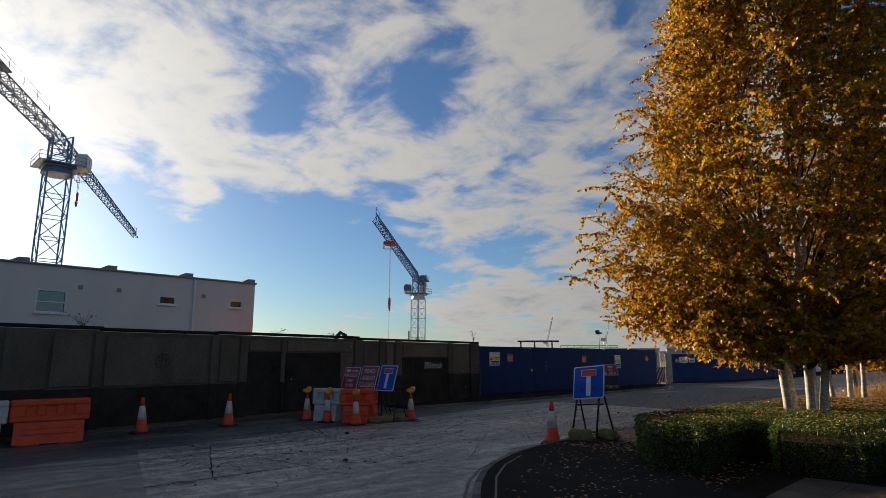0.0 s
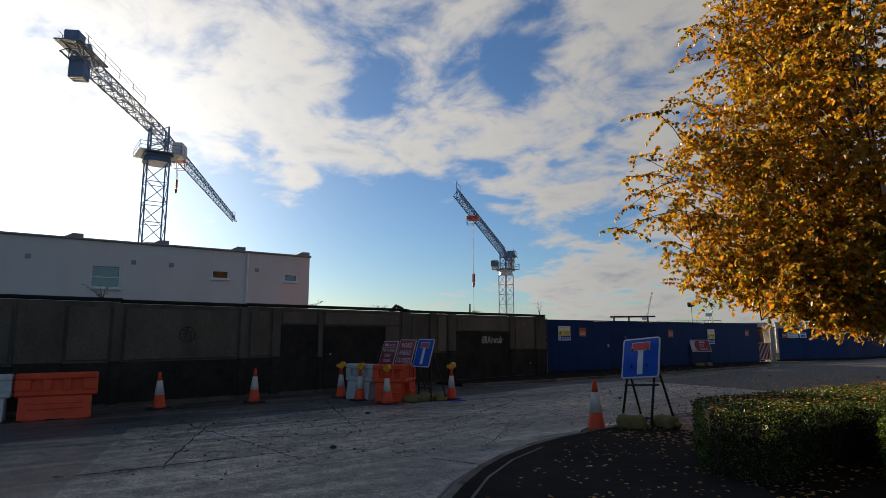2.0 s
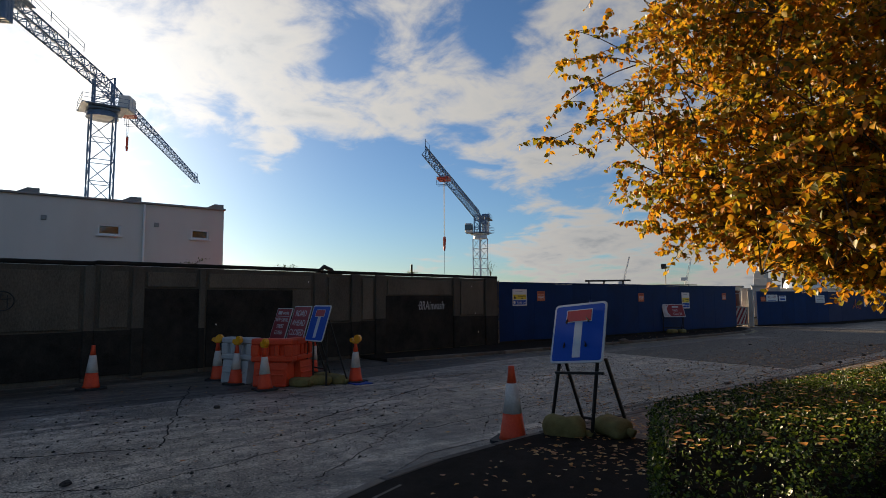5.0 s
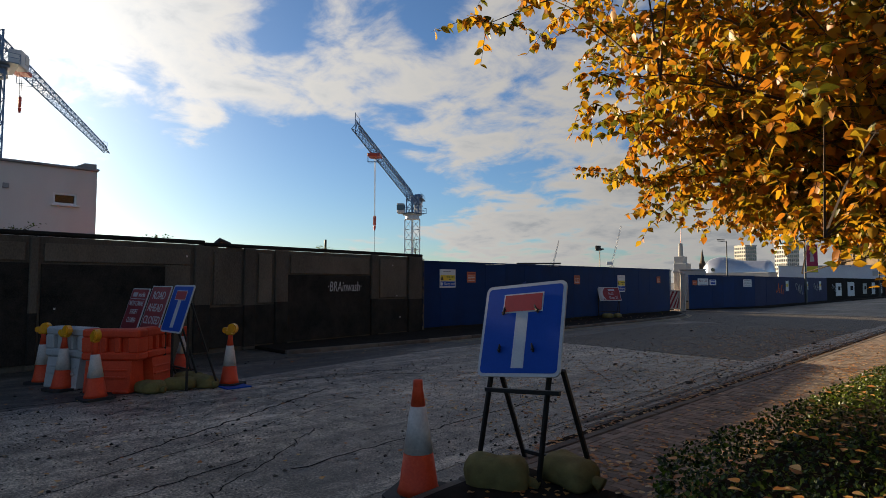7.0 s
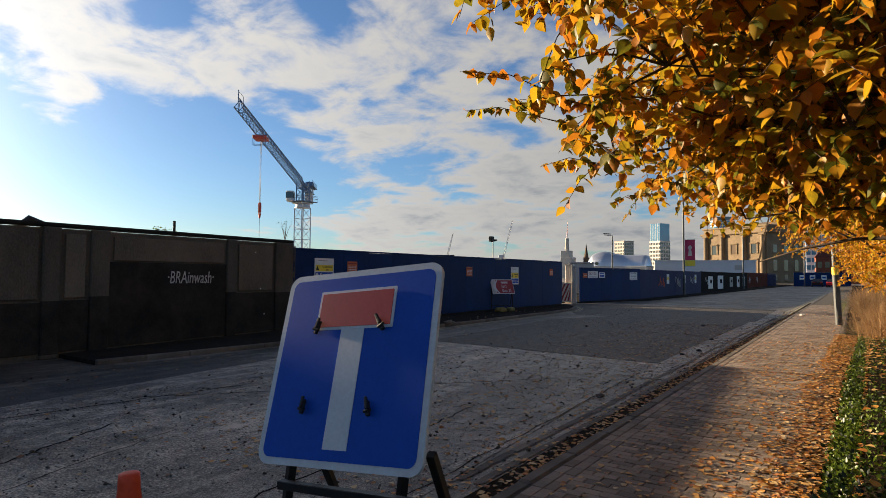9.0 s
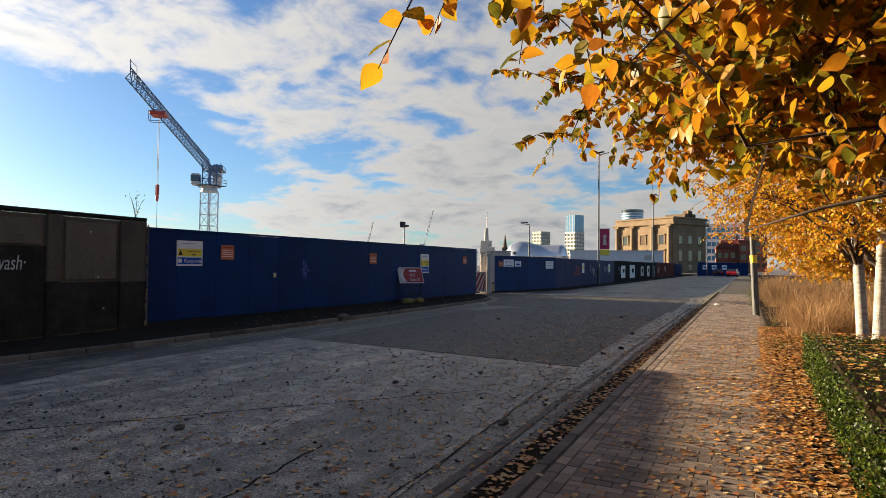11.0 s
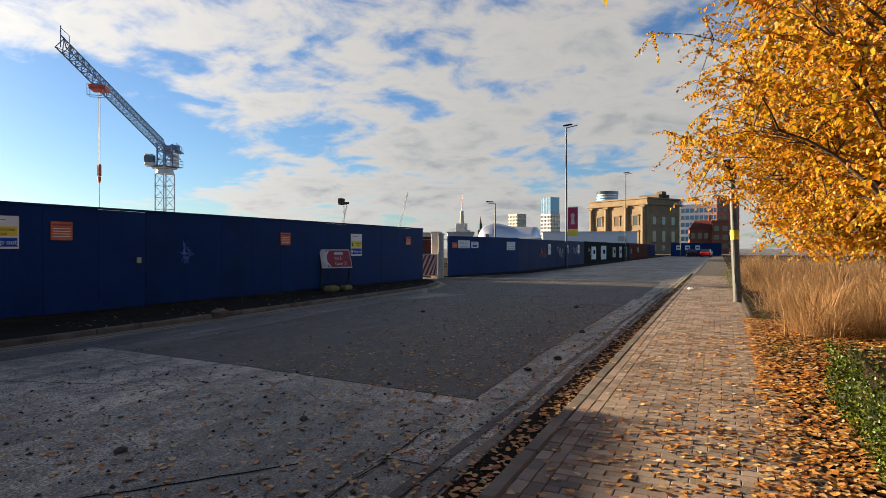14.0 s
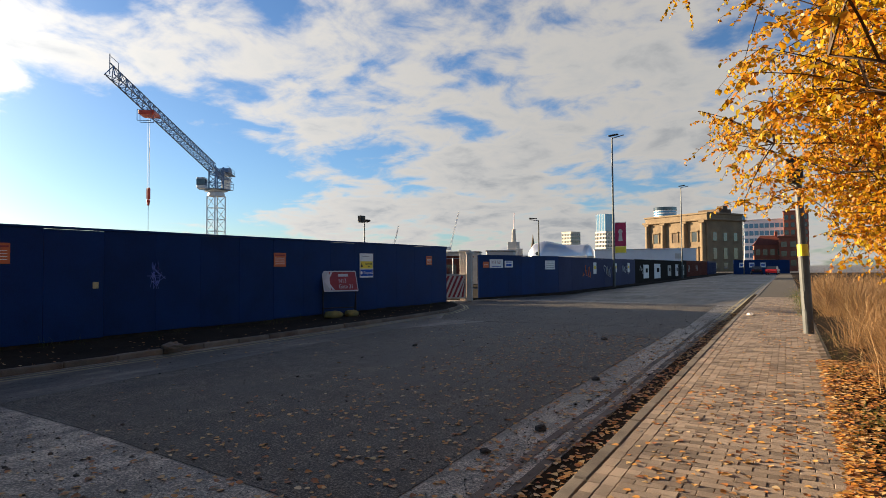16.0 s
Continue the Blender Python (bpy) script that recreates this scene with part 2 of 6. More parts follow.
ORANGE_SHEET = surf("orange_sheet", (0.45, 0.10, 0.03), (0.62, 0.16, 0.05), 0.55, 3, 40, bump=0.05)
CONE_WHITE = surf("cone_sleeve", (0.42, 0.37, 0.33), (0.68, 0.62, 0.56), 0.6, 6, 40, bump=0.06, spec=0.15)
RUBBER = surf("black_rubber", (0.012, 0.012, 0.012), (0.035, 0.034, 0.033), 0.75, 6, 60)
AMBER = surf("amber_lens", (0.65, 0.26, 0.01), (0.85, 0.40, 0.02), 0.25, 5, 40, bump=0.05, spec=0.6)
GREY_PLASTIC = surf("grey_white_plastic", (0.33, 0.33, 0.33), (0.52, 0.52, 0.51), 0.55, 3, 40, bump=0.1)
FRAME = surf("black_steel", (0.012, 0.012, 0.012), (0.03, 0.029, 0.028), 0.5, 8, 60, metal=0.3, bump=0.1)
SACK = surf("sandbag_cloth", (0.10, 0.082, 0.025), (0.26, 0.215, 0.075), 0.9, 7, 170, bump=0.5, bump_at=190)
GALV = surf("galvanised_steel", (0.26, 0.27, 0.28), (0.44, 0.45, 0.46), 0.42, 4, 50, metal=0.7, bump=0.05)
POST_PAINT = surf("grey_painted_post", (0.05, 0.055, 0.055), (0.10, 0.11, 0.11), 0.5, 4, 50, bump=0.08)
RENDER = surf("white_render", (0.52, 0.50, 0.465), (0.64, 0.62, 0.58), 0.85, 0.6, 50, bump=0.12, stretch=(1, 1, 0.4))
COPING = surf("grey_coping", (0.17, 0.17, 0.17), (0.30, 0.30, 0.30), 0.8, 2, 40)
UPVC = surf("white_window_frame", (0.62, 0.62, 0.62), (0.74, 0.74, 0.74), 0.4, 3, 30, bump=0.03)
GLASS_DARK = glass("dark_window_glass", (0.02, 0.022, 0.025))
GLASS_BLUE = glass("blue_curtain_glass", (0.05, 0.17, 0.30), 0.12)
CRANE_STEEL = surf("blue_grey_crane_paint", (0.07, 0.13, 0.23), (0.12, 0.20, 0.33), 0.5, 2, 20, bump=0.03)
CRANE_WHITE = surf("white_crane_paint", (0.50, 0.52, 0.54), (0.66, 0.67, 0.68), 0.5, 2, 20, bump=0.03)
CRANE_BLUE = surf("blue_crane_paint", (0.02, 0.07, 0.26), (0.04, 0.12, 0.38), 0.45, 2, 20, bump=0.03)
CRANE_RED = surf("red_crane_paint", (0.45, 0.05, 0.03), (0.6, 0.08, 0.05), 0.45, 2, 20, bump=0.03)
CONCRETE = surf("pale_concrete", (0.34, 0.32, 0.28), (0.52, 0.49, 0.44), 0.85, 2, 40)
SANDSTONE = surf("sandstone", (0.13, 0.092, 0.055), (0.26, 0.19, 0.115), 0.9, 0.35, 9, bump=0.3, bump_at=12)
SANDSTONE_DARK = surf("weathered_sandstone", (0.075, 0.053, 0.036), (0.14, 0.10, 0.068), 0.9, 0.35, 9, bump=0.3, bump_at=12)
SILVER = surf("silver_cladding", (0.50, 0.52, 0.55), (0.66, 0.68, 0.70), 0.28, 0.2, 3, metal=0.75, bump=0.02)
BRICK = surf("red_brick", (0.22, 0.065, 0.04), (0.36, 0.12, 0.075), 0.9, 0.6, 14, bump=0.2)
PANEL_GREY = surf("pale_office_cladding", (0.36, 0.345, 0.32), (0.50, 0.485, 0.455), 0.6, 0.3, 8, bump=0.05)
RUST = surf("rusty_red_container", (0.10, 0.03, 0.022), (0.20, 0.06, 0.04), 0.75, 1.2, 20, bump=0.2, spec=0.1)
BLACK_BOARD = surf("black_hoarding", (0.006, 0.0055, 0.005), (0.018, 0.015, 0.013), 0.8, 0.8, 20, bump=0.15, spec=0.06)
BARK = surf("white_birch_bark", (0.05, 0.04, 0.033), (0.44, 0.40, 0.355), 0.8, 5, 22, bump=0.35, bump_at=30, stretch=(1, 1, 4.0), third=(0.72, 0.68, 0.62))
TWIG = surf("brown_twig_bark", (0.035, 0.022, 0.014), (0.085, 0.055, 0.036), 0.8, 9, 60)
RUBBLE = surf("grit", (0.03, 0.026, 0.022), (0.11, 0.095, 0.08), 0.9, 8, 90, spread=0.4)
TYRE = surf("tyre", (0.012, 0.012, 0.012), (0.022, 0.022, 0.022), 0.8, 8, 60)
CAR_RED = surf("red_car_paint", (0.30, 0.012, 0.012), (0.42, 0.02, 0.02), 0.25, 2, 20, bump=0.02, coat=0.6)
PINK = surf("pink_banner_cloth", (0.36, 0.02, 0.07), (0.50, 0.04, 0.11), 0.7, 3, 30, bump=0.05)
ROOF_WHITE = surf("white_metal_sheet", (0.55, 0.57, 0.60), (0.70, 0.72, 0.74), 0.45, 0.4, 6, bump=0.03)

LEAF_GOLD = leafy("autumn_birch_leaf", ((0.05, (0.03, 0.045, 0.010)), (0.24, (0.15, 0.145, 0.016)), (0.38, (0.42, 0.28, 0.018)), (0.60, (0.54, 0.27, 0.018)), (0.84, (0.44, 0.155, 0.016)), (1.0, (0.18, 0.068, 0.018))), 0.5)
LEAF_AMBER = leafy("amber_birch_leaf", ((0.05, (0.08, 0.08, 0.012)), (0.22, (0.46, 0.31, 0.018)), (0.5, (0.62, 0.33, 0.02)), (0.76, (0.52, 0.20, 0.018)), (0.98, (0.26, 0.10, 0.022))), 0.45)
LEAF_FALLEN = leafy("fallen_leaf", ((0.08, (0.55, 0.36, 0.15)), (0.28, (0.53, 0.27, 0.06)), (0.5, (0.46, 0.18, 0.035)), (0.70, (0.25, 0.09, 0.034)), (0.84, (0.57, 0.38, 0.16)), (0.98, (0.64, 0.54, 0.37))), 0.12, 0.5)
LEAF_BOX = leafy("hedge_leaf", ((0.1, (0.004, 0.008, 0.002)), (0.45, (0.020, 0.038, 0.004)), (0.74, (0.085, 0.13, 0.012)), (0.98, (0.17, 0.21, 0.026))), 0.3, 0.4)
STRAW = leafy("dry_grass", ((0.1, (0.14, 0.075, 0.034)), (0.45, (0.30, 0.175, 0.080)), (0.75, (0.43, 0.265, 0.125)), (0.98, (0.54, 0.38, 0.21))), 0.35, 0.7)
WEED = leafy("green_weed", ((0.1, (0.03, 0.05, 0.012)), (0.6, (0.09, 0.13, 0.02)), (0.98, (0.2, 0.2, 0.04))), 0.3, 0.5)


# ---- building blocks ----
class Shape:
    """Vertices and faces of one mesh."""

    def __init__(self):
        self.v, self.f = [], []

    def add(self, verts, faces, m=None):
        o = len(self.v)
        self.v += [tuple(m @ Vector(p)) for p in verts] if m else [tuple(p) for p in verts]
        self.f += [tuple(i + o for i in f) for f in faces]
        return self

    def box(self, c, s, m=None, b=0.0):
        """A box of centre c and size s with its edges cut back by b."""
        h = [k / 2 for k in s]
        if b <= 0:
            vs = [(c[0] + x * h[0], c[1] + y * h[1], c[2] + z * h[2]) for x in (-1, 1) for y in (-1, 1) for z in (-1, 1)]
            return self.add(vs, [(0, 1, 3, 2), (4, 6, 7, 5), (0, 4, 5, 1), (2, 3, 7, 6), (0, 2, 6, 4), (1, 5, 7, 3)], m)
        vs, at = [], {}
        for x in (-1, 1):
            for y in (-1, 1):
                for z in (-1, 1):
                    for k in range(3):
                        at[x, y, z, k] = len(vs)
                        vs.append(tuple(c[a] + g * (h[a] if a == k else h[a] - b) for a, g in enumerate((x, y, z))))
        fs = []
        for k in range(3):
            i, j = (k + 1) % 3, (k + 2) % 3
            for g in (-1, 1):
                loop = []
                for p, q in ((-1, -1), (1, -1), (1, 1), (-1, 1)):
                    key = [0, 0, 0]
                    key[k], key[i], key[j] = g, p, q
                    loop.append(at[key[0], key[1], key[2], k])
                fs.append(tuple(loop if g > 0 else loop[::-1]))
            for p in (-1, 1):
                for q in (-1, 1):
                    a, d = [0, 0, 0], [0, 0, 0]
                    a[i], a[j], a[k] = p, q, -1
                    d[i], d[j], d[k] = p, q, 1
                    quad = (at[a[0], a[1], a[2], i], at[d[0], d[1], d[2], i], at[d[0], d[1], d[2], j], at[a[0], a[1], a[2], j])
                    fs.append(quad if p * q < 0 else quad[::-1])
        for x in (-1, 1):
            for y in (-1, 1):
                for z in (-1, 1):
                    t = (at[x, y, z, 0], at[x, y, z, 1], at[x, y, z, 2])
                    fs.append(t if x * y * z > 0 else t[::-1])
        return self.add(vs, fs, m)

    def tube(self, a, b, r0, r1=None, n=8, cap=True):
        a, b = Vector(a), Vector(b)
        r1 = r0 if r1 is None else r1
        q = (b - a).to_track_quat("Z", "Y")
        vs = []
        for p, r in ((a, r0), (b, r1)):
            vs += [tuple(p + q @ Vector((r * math.cos(math.tau * i / n), r * math.sin(math.tau * i / n), 0))) for i in range(n)]
        fs = [(i, (i + 1) % n, n + (i + 1) % n, n + i) for i in range(n)]
        if cap:
            fs += [tuple(range(n))[::-1], tuple(range(n, 2 * n))]
        return self.add(vs, fs)

    def path(self, pts, radii, n=6):
        """A tapering tube through points."""
        pts = [Vector(p) for p in pts]
        o = len(self.v)
        for i, p in enumerate(pts):
            d = pts[min(i + 1, len(pts) - 1)] - pts[max(i - 1, 0)]
            q = d.to_track_quat("Z", "Y")
            self.v += [tuple(p + q @ Vector((radii[i] * math.cos(math.tau * k / n), radii[i] * math.sin(math.tau * k / n), 0))) for k in range(n)]
        for i in range(len(pts) - 1):
            for k in range(n):
                self.f.append((o + i * n + k, o + i * n + (k + 1) % n, o + (i + 1) * n + (k + 1) % n, o + (i + 1) * n + k))
        self.f.append(tuple(o + (len(pts) - 1) * n + k for k in range(n)))
        return self

    def lathe(self, prof, n=20, m=None):
        """A turned body from pairs of radius and height."""
        vs = [(r * math.cos(math.tau * i / n), r * math.sin(math.tau * i / n), z) for r, z in prof for i in range(n)]
        fs = [(j * n + i, j * n + (i + 1) % n, (j + 1) * n + (i + 1) % n, (j + 1) * n + i) for j in range(len(prof) - 1) for i in range(n)]
        fs += [tuple(range(n))[::-1], tuple((len(prof) - 1) * n + i for i in range(n))]
        return self.add(vs, fs, m)

    def slab(self, pts, z0, z1, m=None):
        """An upright prism over a flat outline, counter-clockwise."""
        n = len(pts)
        vs = [(x, y, z0) for x, y in pts] + [(x, y, z1) for x, y in pts]
        fs = [tuple(range(n))[::-1], tuple(range(n, 2 * n))] + [(i, (i + 1) % n, n + (i + 1) % n, n + i) for i in range(n)]
        return self.add(vs, fs, m)


def mesh_of(name, shape, mat, smooth=False):
    me = bpy.data.meshes.new(name)
    me.from_pydata(shape.v, [], shape.f)
    me.materials.append(mat)
    if smooth:
        me.polygons.foreach_set("use_smooth", [True] * len(me.polygons))
    me.update()
    return me


def part(name, shape, mat, parent, label="", smooth=False):
    ob = new(name, shape if isinstance(shape, bpy.types.Mesh) else mesh_of(name, shape, mat, smooth))
    ob.parent = parent
    return tagged(ob, label)


def thing(name, m, label, category, group="", kind=""):
    ob = new(name)
    ob.empty_display_size = 0.2
    ob.matrix_world = m
    return tagged(ob, label, category, group, kind)


def solid(name, shape, mat, label="", category="", kind="structure", smooth=False):
    return tagged(new(name, mesh_of(name, shape, mat, smooth)), label, category, "", kind)


def word(text, size, depth=0.002):
    """A mesh of lettering, centred on its origin, in the plane x, z, facing -y."""
    cu = bpy.data.curves.new("lettering", "FONT")
    cu.body, cu.size, cu.extrude, cu.align_x, cu.align_y, cu.resolution_u = text, size, depth, "CENTER", "CENTER", 3
    tmp = bpy.data.objects.new("lettering", cu)
    scene.collection.objects.link(tmp)
    me = bpy.data.meshes.new_from_object(tmp.evaluated_get(bpy.context.evaluated_depsgraph_get()))
    bpy.data.objects.remove(tmp)
    me.transform(Matrix.Rotation(radians(90), 4, "X"))
    return me


def lettering(text, size, mat, parent, at, squeeze=1.0, lean=0.0, name="lettering"):
    me = word(text, size)
    shear = Matrix(((squeeze, 0, lean, at[0]), (0, 1, 0, at[1]), (0, 0, 1, at[2]), (0, 0, 0, 1)))
    me.transform(shear)
    me.materials.append(mat)
    ob = new(name, me)
    ob.parent = parent
    return ob


def round_rect(w, h, r, n=5):
    pts = []
    for cx, cz, a0 in ((w / 2 - r, h / 2 - r, 0), (-w / 2 + r, h / 2 - r, 90), (-w / 2 + r, -h / 2 + r, 180), (w / 2 - r, -h / 2 + r, 270)):
        pts += [(cx + r * math.cos(radians(a0 + 90 * k / n)), cz + r * math.sin(radians(a0 + 90 * k / n))) for k in range(n + 1)]
    return pts


def plate(w, h, r, y0, y1, at=(0, 0)):
    """A rounded plate in the plane x, z from y0 to y1."""
    m = Matrix(((1, 0, 0, at[0]), (0, 0, -1, 0), (0, 1, 0, at[1]), (0, 0, 0, 1)))
    return Shape().slab(round_rect(w, h, r), -y1, -y0, m)


def frame3(o, ux, uy, uz):
    """The pose with the given origin and axes."""
    return Matrix(((ux[0], uy[0], uz[0], o[0]), (ux[1], uy[1], uz[1], o[1]), (ux[2], uy[2], uz[2], o[2]), (0, 0, 0, 1)))


# ---- ground, road, footways ----
def kx(y):
    """The road's right kerb, outer face."""
    return -0.62 - 0.02 * max(0.0, y - 2)


solid("ground", Shape().slab([(-2500, -2500), (2500, -2500), (2500, 2500), (-2500, 2500)], -0.5, 0.0), ASPHALT, "damp grey asphalt ground with grit", "ground")
KERB_LINE = [(6.0, -40), (6.0, -13), (5.6, -10.6), (4.6, -8.6), (3.2, -6.9), (1.9, -5.55), (0.9, -4.35), (0.3, -3.4), (-0.12, -2.4), (-0.4, -1.3), (-0.56, 0.0), (-0.62, 1.0)]
BED_LINE = [(1.3, 1.0), (1.2, 0.3), (1.5, -0.35), (2.3, -1.05), (3.5, -2.15), (4.6, -2.85), (7, -3.6), (16, -4.6)]
solid("pavement", Shape().slab([(x + 0.1, y) for x, y in KERB_LINE] + BED_LINE + [(16, -40)], -0.2, 0.10), FOOTWAY, "dark asphalt footway round the corner", "pavement")
far_edge = [(kx(y) + 0.1, y) for y in (1.0, 15, 30, 60, 100, 150)]
paved = solid("pavement_paved", Shape().slab([(x + 1.87, y) for x, y in far_edge] + far_edge[::-1], -0.2, 0.091), JOINT, "footway of brown block paving strewn with leaves", "pavement")
solid("flower_bed", Shape().slab([(x + 1.87, y) for x, y in far_edge[::-1]] + BED_LINE + [(60, -4.6), (60, 150)], -0.2, 0.085), SOIL, "dark planting soil beside the footway", "ground")
slabs = tagged(new("pavement_slabs"), "brown-grey concrete paving slabs crossing the planting bed", "pavement", "", "structure")
for i in range(7):
    for j in range(3):
        part("slab", Shape().box((4.9 + 0.61 * i, -2.42 + 0.61 * j, 0.095), (0.6, 0.6, 0.04), None, 0.004), SLAB, slabs)

# resurfaced, older and otherwise toned areas of the carriageway, each a thin layer
solid("road_patch", Shape().slab([(-1.8, 10.85), (-1.95, 14), (-2.15, 24.2), (-7.4, 23.6), (-8.6, 20.5), (-7.7, 11.2), (-5.6, 11.15)], -0.02, 0.004), ASPHALT_DARK, "dark resurfaced strip of road", "road")
solid("road_band", Shape().slab([(-2.0, 24.22), (-2.4, 34.5), (-10.6, 34.2), (-13.2, 33.3), (-12.0, 29.2), (-9.0, 23.6), (-7.4, 23.62)], -0.02, 0.004), ASPHALT_DARK, "dark asphalt band across the road", "road")
solid("road_mouth", Shape().slab([(-0.9, -1.2), (-1.72, 8.6), (-1.78, 10.82), (-5.6, 11.12), (-8.5, 11.2), (-8.3, 7.5), (-7.2, 1.0), (-6.3, -7), (0.5, -9), (2.6, -7.2)], -0.02, 0.0046), ASPHALT_PALE, "gritty pale asphalt at the junction", "road")
RAG = random.Random(5)
STRIP_EDGE = [(float(np.interp(y, (-16, -4, 6, 24), (-5.6, -6.0, -7.2, -7.6))) + RAG.uniform(-0.14, 0.14), y) for y in range(-16, 25)]
solid("road_dark_strip", Shape().slab([(-9.62, y) for y in (24, 20, 15, 9, 4.3)] + [(-11.6, 4.0), (-10.6, -4), (-9.7, -12), (-9.2, -16)] + STRIP_EDGE, -0.02, 0.0035), ASPHALT_SMOOTH, "smooth dark strip beside the far kerb and wall foot", "road")
GUTTER_EDGE = [(-1.72 - 0.02 * (y - 9) + RAG.uniform(-0.05, 0.05), y) for y in range(9, 25)]
# pale asphalt carries the sheen of the sky on this wet strip
solid("road_edge", Shape().slab([(kx(y) - 0.31, y) for y in (24, 16, 9)] + GUTTER_EDGE, -0.02, 0.0045), ASPHALT_PALE, "damp strip of road beside the gutter, its sky sheen painted pale", "road")
solid("road_far", Shape().slab([(kx(y) - 0.31, y) for y in (34.6, 50, 80, 140)] + [(-11.5, 140), (-11.1, 62), (-11.1, 41), (-12.0, 36)], -0.02, 0.003), ASPHALT_FAR, "dark road running on towards the town", "road")
LANE_EDGE = [(float(np.interp(y, (-1, 4, 11), (-2.6, -3.3, -3.5))) + RAG.uniform(-0.10, 0.10), y) for y in range(-1, 11)]
solid("road_lane", Shape().slab([(-1.8, 10.7), (-1.75, 8.0), (-1.5, 4.0), (-1.2, -0.6)] + LANE_EDGE, -0.02, 0.0054), ASPHALT, "darker damp lane strewn with leaves", "road")
solid("road_channel", Shape().slab([(kx(y) - 0.02, y) for y in (2, 20, 45)] + [(kx(y) - 0.30, y) for y in (45, 20, 2)], -0.02, 0.006), SOIL, "dark leaf-filled gutter", "road")


def seam(name, pts, w, mat, z, label, category="road"):
    sh = Shape()
    for (x0, y0), (x1, y1) in zip(pts, pts[1:]):
        d = Vector((x1 - x0, y1 - y0, 0))
        n = Vector((-d.y, d.x, 0)).normalized() * w / 2
        sh.add([(x0 - n.x, y0 - n.y, z), (x1 - n.x, y1 - n.y, z), (x1 + n.x, y1 + n.y, z), (x0 + n.x, y0 + n.y, z)], [(0, 1, 2, 3)])
    return solid(name, sh, mat, label, category)


def wander(a, b, n, amp):
    return [(a[0] + (b[0] - a[0]) * i / n + random.uniform(-amp, amp), a[1] + (b[1] - a[1]) * i / n + random.uniform(-amp, amp)) for i in range(n + 1)]


for a, b, amp in (((-5.0, -8.5), (-3.2, -3.6), 0.05), ((-3.2, -3.6), (-8.6, -1.8), 0.06), ((-1.2, -6.6), (-4.6, 2.5), 0.06), ((-6.8, -6.0), (-1.6, -5.4), 0.07),
                  ((-0.8, -2.6), (-3.2, 0.6), 0.06), ((-1.3, 2.2), (-1.75, 9.8), 0.03), ((-6.6, 3.0), (-2.2, 8.6), 0.025), ((-4.9, 9.95), (-7.6, 9.0), 0.02),
                  ((-2.0, -0.4), (-2.6, 5.5), 0.05), ((-7.4, -4), (-6.2, 4.5), 0.05), ((-2.41, -7.11), (-5.83, -5.64), 0.03), ((-5.69, -7.65), (-5.91, -6.94), 0.02),
                  ((-0.53, -3.84), (0.2, -3.54), 0.02), ((-1.64, -4.23), (-2.6, -0.53), 0.05), ((-2.34, -8.2), (-2.25, -5.17), 0.04), ((-2.25, -5.17), (-1.64, -4.23), 0.03), ((-3.4, -1.6), (-5.4, 2.2), 0.05)):
    seam("trim", wander(a, b, 40, amp * 0.7), random.uniform(0.012, 0.028), TAR, 0.008, "black tar seam in the road")
for off in (0.36, 0.54):
    seam("channel_strip", [(kx(y) - off + 0.02 * math.sin(y * 1.3), y) for y in range(3, 28)], 0.085, KERB, 0.0085, "pale worn strip along the gutter")
for off in (0.28, 0.46):
    seam("yellow_line", [(kx(y) - off, y) for y in (27, 34, 45, 70, 120)], 0.07, YELLOW_LINE, 0.0085, "faded double yellow line")
LEFT_KERB = [(-8.0, -26), (-9.1, -12), (-9.75, -6), (-9.95, 0), (-9.95, 4), (-9.72, 9), (-9.75, 14), (-9.95, 20), (-10.1, 24.0), (-10.35, 26.3), (-11.0, 28.4), (-12.0, 30.0), (-13.4, 31.3)]
for off in (0.26, 0.46):
    seam("yellow_line", [(x + off, y - (0.5 * off if y > 26 else 0)) for x, y in LEFT_KERB[5:]], 0.07, YELLOW_LINE, 0.0085, "faded double yellow line")
solid("pavement_far_side", Shape().slab([(x - 0.1, y) for x, y in LEFT_KERB[:3:-1]] + [(-14, 4), (-20, 31.3)], -0.2, 0.085), FOOTWAY, "dark dirty footway below the walls", "pavement")
solid("pavement_beyond_gate", Shape().slab([(-13.5, 33.4), (-11.0, 41.4), (-11.0, 62), (-11.4, 150), (-40, 150), (-40, 33.4)], -0.2, 0.09), FOOTWAY, "dark footway below the hoardings", "pavement")


def kerb_run(name, line, width, top, side, label, piece=0.9):
    """Kerb stones end to end along a line; side: which way the stone lies from it."""
    base = tagged(new(name), label, "kerb", "", "structure")
    base.empty_display_size = 0.2
    pts = [Vector((*p, 0)) for p in line]
    lens = [(b - a).length for a, b in zip(pts, pts[1:])]

    def along(s):
        for k, n in enumerate(lens):
            if s <= n or k == len(lens) - 1:
                return pts[k].lerp(pts[k + 1], min(1.0, s / n))
            s -= n

    total = sum(lens)
    me = mesh_of("kerb_stone", Shape().box((0, side * width / 2, 0), (piece - 0.012, width, 0.3), None, 0.018), KERB)
    s = 0.0
    while s + piece <= total:
        a, b = along(s), along(s + piece)
        ob = new("kerb_stone", me)
        ob.parent = base
        ob.matrix_local = Matrix.Translation((a + b) / 2 + Vector((0, 0, top - 0.15 + random.uniform(-0.006, 0.006)))) @ Matrix.Rotation(math.atan2(b.y - a.y, b.x - a.x) + random.uniform(-0.008, 0.008), 4, "Z")
        s += piece
    return base


